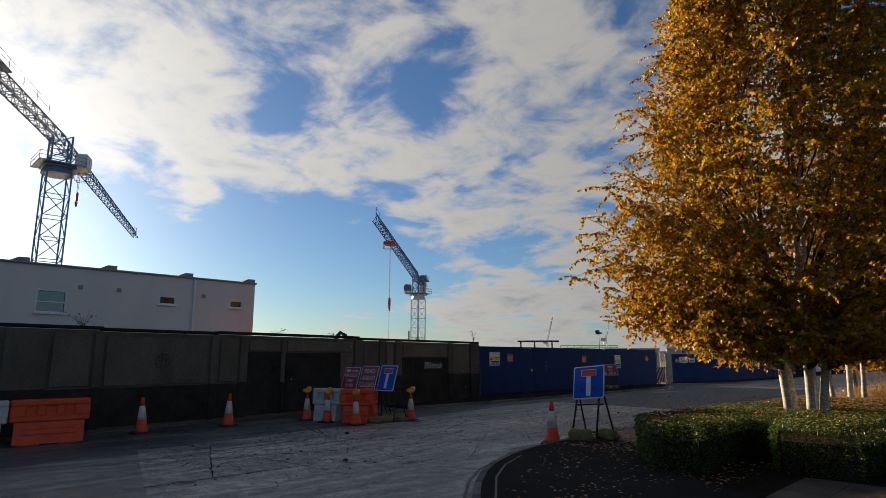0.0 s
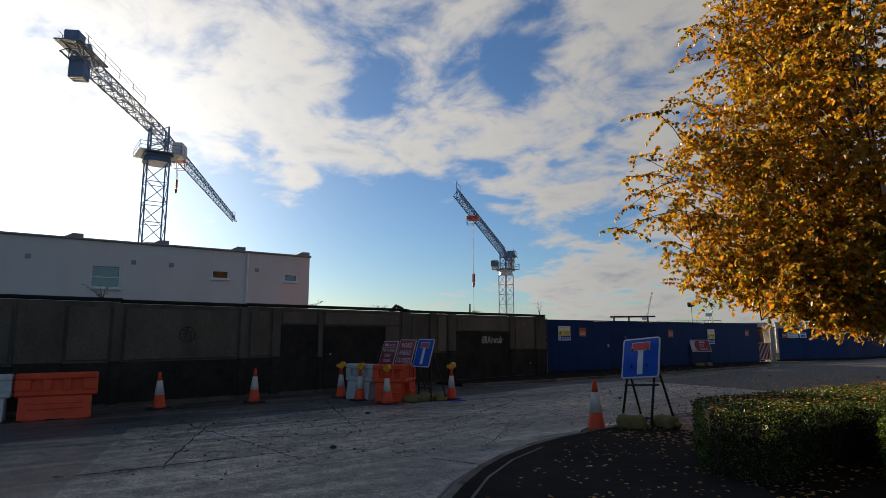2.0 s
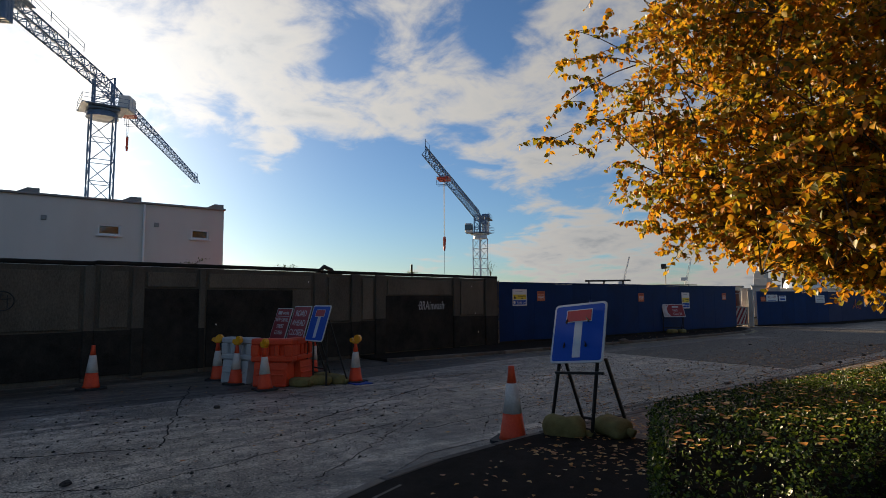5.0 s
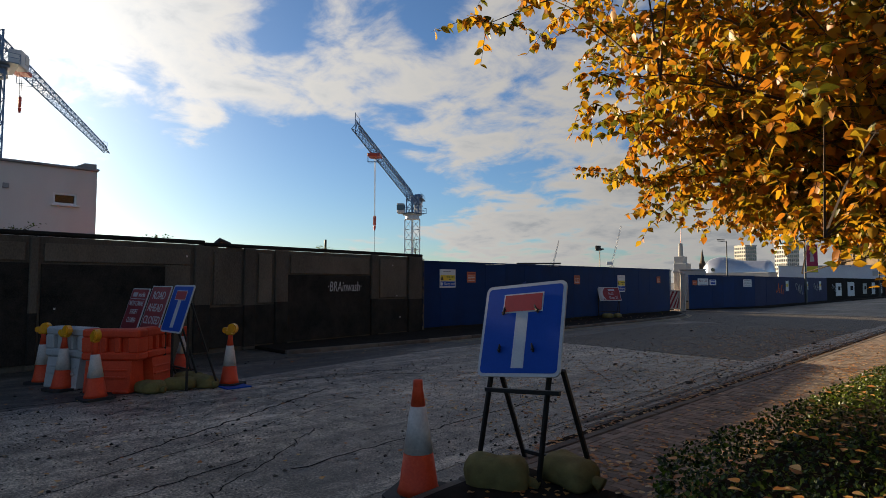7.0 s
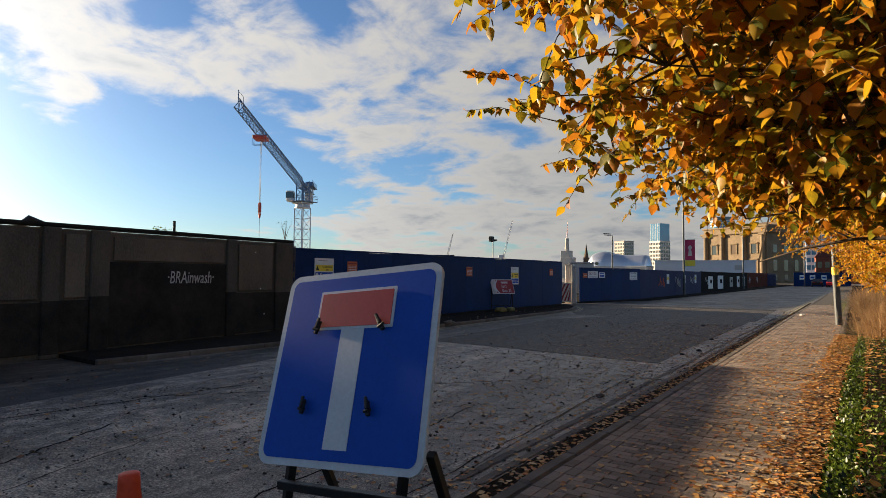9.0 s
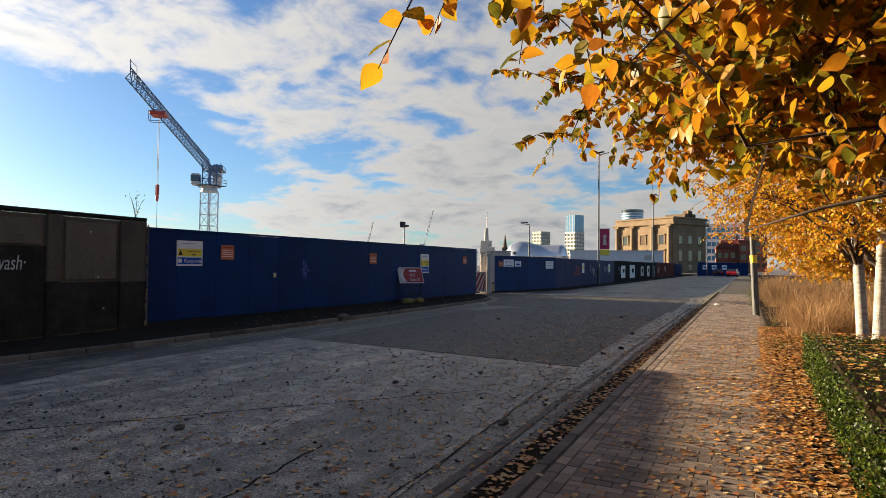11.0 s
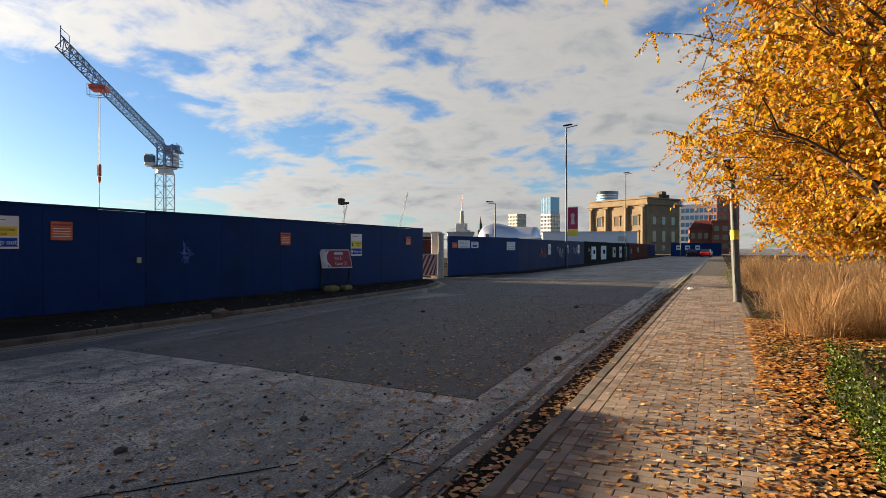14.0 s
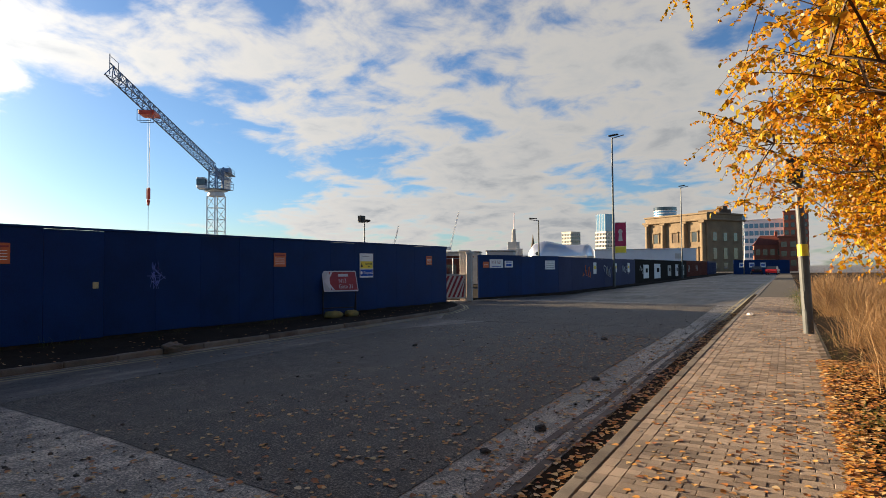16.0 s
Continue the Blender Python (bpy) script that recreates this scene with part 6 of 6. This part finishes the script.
    for x, y, z in hanging:
        tip = Vector((x - centre[0], y - centre[1], z))
        src = min((Vector(p) - Vector((centre[0], centre[1], 0)) for p in drooping), key=lambda p: (p - tip).length)
        bow = tip + Vector((0, 0, 0.55)) + (src - tip).normalized() * 0.1
        pts = [src, src.lerp(bow, 0.5) + Vector((0, 0, 0.08)), bow, bow.lerp(tip, 0.5), tip]
        fine.path(pts, [0.005, 0.004, 0.003, 0.002, 0.0012], 3)
        for i in range(26):
            g = random.random() ** 0.7 * 3
            k = 1 + int(min(g, 2.999))
            p = pts[k].lerp(pts[k + 1], min(g, 2.999) % 1)
            at_l.append((p.x, p.y, p.z))
            yaw_l.append(random.uniform(0, math.tau))
            pitch_l.append(random.uniform(-1.5, -0.7))
            roll_l.append(random.gauss(0, 0.6))
            size_l.append(random.uniform(0.6, 0.95) * size)
    part("branch", wood, TWIG, t, "brown branches", True)
    tagged(part("twig", fine, TWIG, t, "thin hanging twigs"), kind="stuff")
    at_l, yaw_l, pitch_l, roll_l, size_l = (np.array(v) for v in (at_l, yaw_l, pitch_l, roll_l, size_l))
    close = (at_l[:, 2] < 3.7) & (at_l[:, 0] + centre[0] < 2.4) & (at_l[:, 1] + centre[1] < 8.5)
    for name_, pick, shape, faces, words in (("crown", ~close, LEAF_V, LEAF_F, "dense crown of small autumn leaves"), ("low_leaves", close, OVATE_V, OVATE_F, "hanging autumn leaves over the footway")):
        if pick.any():
            crown = new(name_, leaf_mesh(name_, at_l[pick], size_l[pick], yaw_l[pick], pitch_l[pick], roll_l[pick], mat, shape, faces))
            crown.parent = t
            tagged(crown, words, kind="stuff")
    return t


def headroom(x, y, z):
    """Kept free above the footway."""
    return z < 1.62 or (x < 1.9 and z < 2.05) or (y < 0.9 and z < 1.85) or (y < 0.9 and x < 2.4 and z < 2.2)


def crown_a(z):
    pts = ((1.8, 3.3), (2.6, 4.4), (4.0, 5.1), (6.0, 5.0), (8.0, 4.1), (10.0, 3.2), (11.6, 2.1), (13.0, 0.5))
    return float(np.interp(z, [p[0] for p in pts], [p[1] for p in pts]))


def crown_b(z):
    pts = ((1.5, 2.2), (2.4, 3.2), (3.5, 3.6), (5.0, 3.5), (7.0, 3.0), (9.0, 2.0), (10.5, 0.4))
    return float(np.interp(z, [p[0] for p in pts], [p[1] for p in pts]))


birch("birch_tree", (3.2, 4.4), ((-0.15, -0.25, -0.8, -0.9), (0.15, 0.05, 0.4, -0.5), (0.1, 0.6, 0.3, 1.4), (-0.1, 0.2, -0.9, 0.7), (0.45, 0.3, 1.6, 0.4)), crown_a, 1.75, 12.6,
      195, 14, 7, 15, LEAF_GOLD, "large multi-stemmed birch in yellow and orange leaf over the hedge", 0.086, headroom, 0.105, 1.2,
      ((1.1, 0.7, 3.1), (0.8, 0.8, 3.4), (0.75, 0.9, 4.0), (0.75, 0.9, 4.6), (0.9, 0.8, 5.3), (0.8, 2.0, 2.75), (0.9, 2.6, 2.6), (1.0, 1.8, 2.6),
       (0.75, 3.0, 2.8), (1.1, 3.2, 2.5), (1.3, 2.3, 2.4), (1.4, 3.4, 2.35), (1.6, 2.0, 2.3),
       (2.0, 3.0, 2.1), (2.1, 4.0, 2.0), (2.2, 5.0, 2.0), (2.5, 3.0, 1.9), (2.0, 2.0, 2.1), (2.3, 2.6, 1.95), (2.7, 2.4, 1.9), (3.4, 1.4, 1.95), (0.4, 5.9, 2.95), (0.6, 6.1, 2.85), (0.8, 5.8, 2.85), (1.0, 6.2, 2.75), (1.3, 6.5, 2.7), (2.6, 1.2, 2.0), (2.2, 2.2, 2.0), (3.0, 0.6, 2.1), (1.9, 3.2, 2.3), (3.6, 0.8, 2.0), (4.2, 1.2, 2.0), (2.4, 1.6, 2.3), (2.9, 1.5, 1.95))
      + tuple((2.0 + 0.37 * (k % 6), 1.0 + 0.33 * k, 1.95 + 0.12 * (k % 4)) for k in range(20)),
      ((0.07, 6.34, 2.05), (0.12, 6.42, 2.12), (0.25, 6.36, 2.15), (0.32, 6.5, 2.22), (-0.18, 6.05, 2.36), (-0.1, 6.1, 2.42), (-0.4, 5.95, 2.45)))
birch("birch_tree", (2.7, 12.6), ((-0.48, -0.6, -0.8, -0.4), (-0.25, 0.3, 0.3, 0.5), (0.2, 0.0, 0.9, -0.2)), lambda z: crown_b(z) * 0.66, 1.9, 9.6,
      80, 10, 7, 15, LEAF_AMBER, "birch tree in bright amber leaf beside the footway", 0.062, lambda x, y, z: z < 1.6 or (x < 1.5 and z < 2.2), 0.0, 1.35)
birch("birch_tree", (3.9, 17.6), ((0, 0, 0.3, 0.2), (0.2, 0.3, -0.5, 0.5)), lambda z: crown_b(z) * 1.18, 1.7, 10.8,
      135, 11, 7, 14, LEAF_AMBER, "birch tree in golden leaf above dry grasses", 0.062, lambda x, y, z: z < 1.3 or (x < 0.9 and z < 2.0), 0.0, 1.45,
      ((0.6, 17.5, 2.6), (1.2, 18.5, 2.4), (0.5, 16.8, 3.6), (1.0, 16.2, 2.6), (1.7, 15.8, 2.3), (0.3, 17.5, 4.6), (0.3, 16.8, 5.2), (1.4, 17.0, 3.0), (0.8, 18.2, 3.4), (2.0, 16.6, 2.4), (0.7, 16.5, 4.2), (1.7, 15.2, 1.75), (2.1, 15.0, 1.7), (2.6, 14.8, 1.75), (2.2, 15.6, 2.1), (2.7, 15.4, 2.2), (3.1, 14.9, 1.8), (1.3, 16.2, 1.8), (1.5, 15.8, 2.4), (3.0, 15.2, 2.8), (1.8, 15.4, 2.9), (3.5, 15.0, 1.9), (1.25, 17.0, 1.75), (1.1, 17.8, 2.1), (1.8, 16.0, 1.7), (1.6, 16.6, 2.2), (2.4, 15.9, 1.7), (1.2, 16.5, 2.7), (2.9, 16.0, 1.8), (2.0, 16.8, 1.8), (1.5, 17.5, 2.3), (2.5, 17.0, 1.8)))
birch("birch_tree", (4.6, 26.0), ((0, 0, 0.3, 0.2), (0.3, 0.1, -0.4, 0.5)), lambda z: crown_b(z) * 1.05, 1.7, 9.6,
      46, 8, 5, 13, LEAF_AMBER, "birch tree in golden leaf further along the bed", 0.07, lambda x, y, z: z < 1.5 or (x < 1.6 and z < 2.2))

# clipped hedge: a lumpy core and a coat of small leaves
HEDGE = [(1.52, 12.3), (1.50, -0.05), (1.62, -0.35), (2.15, -1.15), (2.72, -1.95), (3.3, -1.95), (3.22, 0.95), (3.85, 0.55), (4.2, -0.8), (5.25, -0.8), (5.4, 0.25), (9.5, 0.25), (9.5, 12.3)]


def hedge_top(x, y):
    return 0.80 - 0.014 * y + 0.035 * noise.noise(Vector((x * 1.3, y * 1.3, 0))) + 0.02 * noise.noise(Vector((x * 5, y * 5, 3)))


def inside(x, y, poly):
    hit = False
    for (x0, y0), (x1, y1) in zip(poly, poly[1:] + poly[:1]):
        if (y0 > y) != (y1 > y) and x < x0 + (y - y0) * (x1 - x0) / (y1 - y0):
            hit = not hit
    return hit


hedge = thing("box_hedge", pose(0, 0, 0.08), "low clipped green hedge strewn with fallen leaves", "hedge")
ctr = Vector((5, 5))
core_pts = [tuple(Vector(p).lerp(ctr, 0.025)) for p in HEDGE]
# Soil-coloured block inside the hedge, in place of the shade between its leaves
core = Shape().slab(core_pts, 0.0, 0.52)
part("core", core, SOIL, hedge, "dark solid core in place of the shade inside the hedge")
hp = []
for (x0, y0), (x1, y1) in zip(HEDGE, HEDGE[1:]):
    L = math.hypot(x1 - x0, y1 - y0)
    if x0 > 9 and x1 > 9:
        continue
    n = int(L * 0.7 * 2300)
    nx, ny = (y1 - y0) / L, -(x1 - x0) / L
    for k in range(n):
        f, z = random.random(), random.uniform(0.03, 0.72)
        x, y = x0 + (x1 - x0) * f, y0 + (y1 - y0) * f
        if z > hedge_top(x, y) - 0.08:
            continue
        dent = 0.05 * noise.noise(Vector((x * 4, y * 4, z * 4))) - random.uniform(0, 0.09)
        hp.append((x - nx * -dent * -1, y - ny * -dent * -1, z))
for k in range(62000):
    x, y = random.uniform(1.5, 9.5) if k % 3 == 0 else random.uniform(1.5, 5.0), random.uniform(-3.2, 12.3) if k % 2 else random.uniform(-1.5, 5.0)
    if inside(x, y, HEDGE):
        hp.append((x, y, hedge_top(x, y) - 0.06 - random.uniform(0, 0.07)))
hp = np.array(hp)
n = len(hp)
coat = new("leaves", leaf_mesh("leaves", hp, rng.uniform(0.017, 0.034, n), rng.uniform(0, 6.283, n), rng.uniform(-0.5, 1.3, n), rng.normal(0, 0.8, n), LEAF_BOX))
coat.parent = hedge
tagged(coat, "small glossy hedge leaves", kind="stuff")

# fallen leaves
fp = []


def strew(n, xs, ys, z, skew=1.0):
    for _ in range(n):
        y = random.uniform(*ys)
        x0, x1 = (xs(y) if callable(xs) else xs)
        x = x0 + (x1 - x0) * random.random() ** skew
        zz = z(x, y) if callable(z) else z
        if zz is not None:
            fp.append((x, y, zz))


strew(1650, lambda y: (kx(y) + 0.1, 1.3), (1.2, 10.5), 0.105, 0.55)
strew(800, lambda y: (kx(y) + 0.1, 1.25 - 0.02 * y), (9, 16), 0.105, 0.65)
strew(480, lambda y: (kx(y) + 0.1, 1.2 - 0.02 * y), (15, 34), 0.108, 0.7)
strew(5600, lambda y: (0.75, 1.55), (1, 12.6), lambda x, y: 0.11 + random.uniform(0, 0.02), 0.6)
strew(12000, lambda y: (1.0 - 0.01 * y, 4.6), (12.2, 19), lambda x, y: 0.10 + random.uniform(0, 0.03), 1.3)
strew(2600, lambda y: (kx(y) - 0.45, kx(y)), (1, 30), 0.014, 0.5)
strew(3000, lambda y: (-5.5, kx(y) - 0.4), (2, 22), 0.010, 0.6)
strew(700, (-9.5, -1.5), (-4, 24), 0.010, 1.0)
strew(420, (0.0, 3.4), (-6, 1), lambda x, y: 0.108 if x > 0.6 - 0.55 * (y + 2.5) or y > -1.5 else None)
strew(330, lambda y: (kx(1) + 0.3, 1.45), (-0.6, 2.0), 0.106, 0.8)
strew(500, lambda y: (1.25, 4.0), (-3, 0.2), lambda x, y: None if inside(x, y, HEDGE) or x < 1.5 - 1.0 * (y + 0.35) else 0.1)
strew(2600, (1.55, 5.5), (5, 12.2), lambda x, y: hedge_top(x, y) + 0.05 if inside(x, y, HEDGE) else None)
strew(1700, (1.6, 7.5), (-1.9, 12), lambda x, y: hedge_top(x, y) + 0.05 if inside(x, y, HEDGE) else None)
strew(350, (1.6, 5.0), (-1.9, 4), lambda x, y: hedge_top(x, y) + 0.05 if inside(x, y, HEDGE) else None)
strew(160, lambda y: (-12.1, -9.9), (12, 28), 0.09)
fp = np.array(fp)
n = len(fp)
CURLED = OVATE_V * np.array([1.1, 0.95, 1.2])
tagged(new("fallen_leaves", leaf_mesh("fallen_leaves", fp, rng.uniform(0.038, 0.074, n), rng.uniform(0, 6.283, n), rng.normal(0.0, 0.09, n), rng.normal(0, 0.12, n), LEAF_FALLEN, CURLED, OVATE_F)),
       "brown and gold leaves fallen on paving and road", "fallen leaves", kind="stuff")

# dry ornamental grasses: arching blades in tufts
BLADE = np.array([(-0.0035, 0, 0), (0.0035, 0, 0), (0.0035, 0.03, 0.4), (-0.0035, 0.03, 0.4), (0.003, 0.16, 0.74), (-0.003, 0.16, 0.74), (0.001, 0.42, 0.86), (-0.001, 0.42, 0.86)])
BLADE_F = np.array([(0, 1, 2, 3), (3, 2, 4, 5), (5, 4, 6, 7)])


def tuft_grass(name, spots, blades, mat, label, tall, category):
    at, sz, yw, pt = [], [], [], []
    for x, y, h in spots:
        for _ in range(blades):
            a, r = random.uniform(0, math.tau), abs(random.gauss(0, 0.2))
            at.append((x + r * math.cos(a), y + r * math.sin(a), 0.085))
            sz.append(h * random.uniform(0.45, 1.15))
            yw.append(a - math.pi / 2 + random.gauss(0, 1.1))
            pt.append(-random.uniform(-0.15, 0.95))
    n = len(at)
    ob = new(name, leaf_mesh(name, np.array(at), np.array(sz) * tall, np.array(yw), np.array(pt), rng.normal(0, 0.15, n), mat, BLADE, BLADE_F))
    return tagged(ob, label, category, kind="stuff")


spots = []
for k in range(270):
    y = random.uniform(17.0, 45)
    x = 1.85 - 0.02 * y + random.random() ** 1.3 * 6.5
    if 17.0 < y and math.hypot(x - 0.72, y - 23.25) > 1.0:
        spots.append((x, y, random.uniform(0.45, 1.2) * (0.85 if y < 19 else 1.0)))
for k in range(60):
    spots.append((random.uniform(1.6, 7), random.uniform(16.6, 19.5), random.uniform(0.55, 0.95)))
tuft_grass("dry_grass", spots, 200, STRAW, "tall straw-coloured ornamental grasses in the bed", 1.18, "grass")
tuft_grass("green_weeds", [(random.uniform(0.9, 1.3), random.uniform(13, 22), random.uniform(0.2, 0.4)) for _ in range(14)] + [(0.55 - 0.02 * k, 28 + 1.2 * k, 0.7) for k in range(12)]
           + [(-12.15 + random.uniform(0, 0.2), random.uniform(11, 29), random.uniform(0.15, 0.3)) for _ in range(16)], 26, WEED, "green weeds at the edge of the paving", 0.9, "weeds")


def wall_shrub(at, h, spread, n, label):
    """A thin bare shrub with a few leaves, rooted at a wall's top."""
    t = thing("wall_shrub", pose(*at), label, "plant", "wall shrubs")
    wood, lv = Shape(), []
    for k in range(n):
        a = random.uniform(0, math.tau)
        tip = Vector((spread * math.cos(a) * random.uniform(0.3, 1), spread * math.sin(a) * random.uniform(0.3, 1), h * random.uniform(0.35, 1)))
        pts = spline(Vector((0, 0, 0)), tip, (0, 0, 0.12 * h), 4)
        wood.path(pts, [0.008, 0.007, 0.005, 0.004, 0.002], 4)
        for p in pts[1:]:
            for _ in range(2):
                lv.append((p.x + random.gauss(0, 0.05), p.y + random.gauss(0, 0.05), p.z + random.gauss(0, 0.03)))
    part("stems", wood, TWIG, t)
    m = len(lv)
    c = new("leaves", leaf_mesh("leaves", np.array(lv), rng.uniform(0.03, 0.06, m), rng.uniform(0, 6.28, m), rng.normal(0, 0.6, m), rng.normal(0, 0.6, m), WEED))
    c.parent = t
    tagged(c, kind="stuff")


wall_shrub((-12.45, 10.3, 2.70), 0.7, 0.6, 5, "straggly shrub growing on the wall's end")
wall_shrub((-12.2, 6.3, 2.66), 0.22, 0.4, 6, "small weed growing on the wall top")
wall_shrub((-11.6, 1.6, 2.69), 0.22, 0.35, 6, "small weed growing on the wall top")
wall_shrub((-11.1, -1.2, 2.70), 0.18, 0.35, 5, "small weed growing on the wall top")
wall_shrub((-10.6, -7.2, 2.70), 0.45, 0.6, 7, "small weed growing on the wall top")

# ---- grit, clods and litter on the road ----
STONE_V = np.array([(1, 0, 0), (-1, 0.2, 0), (0.1, 0.9, 0), (-0.1, -0.9, 0), (0.1, 0.1, 0.7), (0, 0, -0.3)])
STONE_F = np.array([(0, 2, 4), (2, 1, 4), (1, 3, 4), (3, 0, 4), (2, 0, 5), (1, 2, 5), (3, 1, 5), (0, 3, 5)])
gp, gs = [], []
for _ in range(15000):
    u = random.random()
    if u < 0.45:
        x, y = random.uniform(-7, -0.7), random.uniform(-7, 11)
    elif u < 0.75:
        y = random.uniform(1, 34)
        x = kx(y) - abs(random.gauss(0, 0.5)) - 0.04
    else:
        x, y = random.uniform(-9.5, -1), random.uniform(-8, 34)
    if x > 1.5 - (y + 6) * 0.6 and y < 0:
        continue
    gp.append((x, y, 0.008))
    gs.append(random.uniform(0.005, 0.013) if random.random() < 0.95 else random.uniform(0.014, 0.032))
n = len(gp)
tagged(new("road_grit", leaf_mesh("road_grit", np.array(gp), np.array(gs), rng.uniform(0, 6.283, n), rng.normal(0, 0.2, n), rng.normal(0, 0.2, n), RUBBLE, STONE_V, STONE_F)),
       "loose grit and small stones on the road", "grit", kind="stuff")


def clod(at, s, mat, label, name="clod"):
    sh = Shape()
    n, m = 12, 8
    seed = random.uniform(0, 99)
    for j in range(m + 1):
        for i in range(n):
            a, f = math.tau * i / n, math.pi * j / m
            p = Vector((math.sin(f) * math.cos(a), math.sin(f) * math.sin(a), math.cos(f)))
            k = 1 + 0.5 * noise.noise(p * 2.2 + Vector((seed, 0, 0)))
            sh.v.append((p.x * s * k * 1.3, p.y * s * k, max(p.z * s * k * 0.6, -0.3 * s) + 0.3 * s))
    for j in range(m):
        for i in range(n):
            sh.f.append((j * n + i, j * n + (i + 1) % n, (j + 1) * n + (i + 1) % n, (j + 1) * n + i))
    ob = new(name, mesh_of(name, sh, mat))
    ob.matrix_world = pose(*at, 0, 0, random.uniform(0, 360))
    tagged(ob, label, "debris", "road debris")


for x, y, s in ((-1.60, 13.4, 0.055), (-2.15, -4.65, 0.05), (-1.75, 12.5, 0.04), (-3.6, 8.2, 0.04), (-2.9, 9.5, 0.035), (-1.9, 16.2, 0.05), (-5.5, -2.2, 0.05), (-4.2, 5.2, 0.05), (-3.1, 20.8, 0.06), (-6.2, 18, 0.05), (-1.5, 7.0, 0.05)):
    clod((x, y, 0.004), s, RUBBLE, "dark lump of earth on the road")
clod((-9.7, 14.9, 0.1), 0.14, KERB, "pale broken lump lying on the kerb", "rubble")
clod((-0.75, 28.0, 0.1), 0.09, CONE_WHITE, "crumpled pale litter on the kerb", "litter")

# ---- block paving ----
PAVER_MESH = mesh_of("paver", Shape().box((0, 0, 0), (0.196, 0.096, 0.06), None, 0.004), PAVER)
EDGER_MESH = mesh_of("paver", Shape().box((0, 0, 0), (0.096, 0.196, 0.06), None, 0.004), PAVER)
HALF_MESH = mesh_of("paver", Shape().box((0, 0, 0), (0.096, 0.096, 0.06), None, 0.004), PAVER)
rest = Shape()


def lay(x, y, edge, near):
    z = 0.0705 + random.uniform(-0.0025, 0.0025)
    m = pose(x, y, z, random.uniform(-0.7, 0.7), random.uniform(-0.7, 0.7), random.uniform(-0.9, 0.9))
    if near:
        ob = new("paver", (PAVER_MESH, EDGER_MESH, HALF_MESH)[int(edge)])
        ob.parent = paved
        ob.matrix_local = m
    else:
        rest.box((0, 0, 0), ((0.196, 0.096, 0.06), (0.096, 0.196, 0.06), (0.096, 0.096, 0.06))[int(edge)], m, 0.004)


for r in range(int((40 - 1.05) / 0.1)):
    y = 1.05 + 0.1 * r
    near = 9.0 <= y < 12.0
    x0 = kx(y) + 0.125
    if r % 2 == 0:
        for c in range(2):
            lay(x0 + 0.05 + 0.1 * c, y + 0.05, True, near)
    else:
        lay(x0 + 0.25, y, 2, near)
    x = x0 + 0.2 + (0.1 if r % 2 else 0.0) + 0.1
    while x < x0 + 1.72:
        lay(x, y, False, near)
        x += 0.2
tagged(part("pavers", rest, PAVER, paved, "brown block pavers"), kind="stuff")
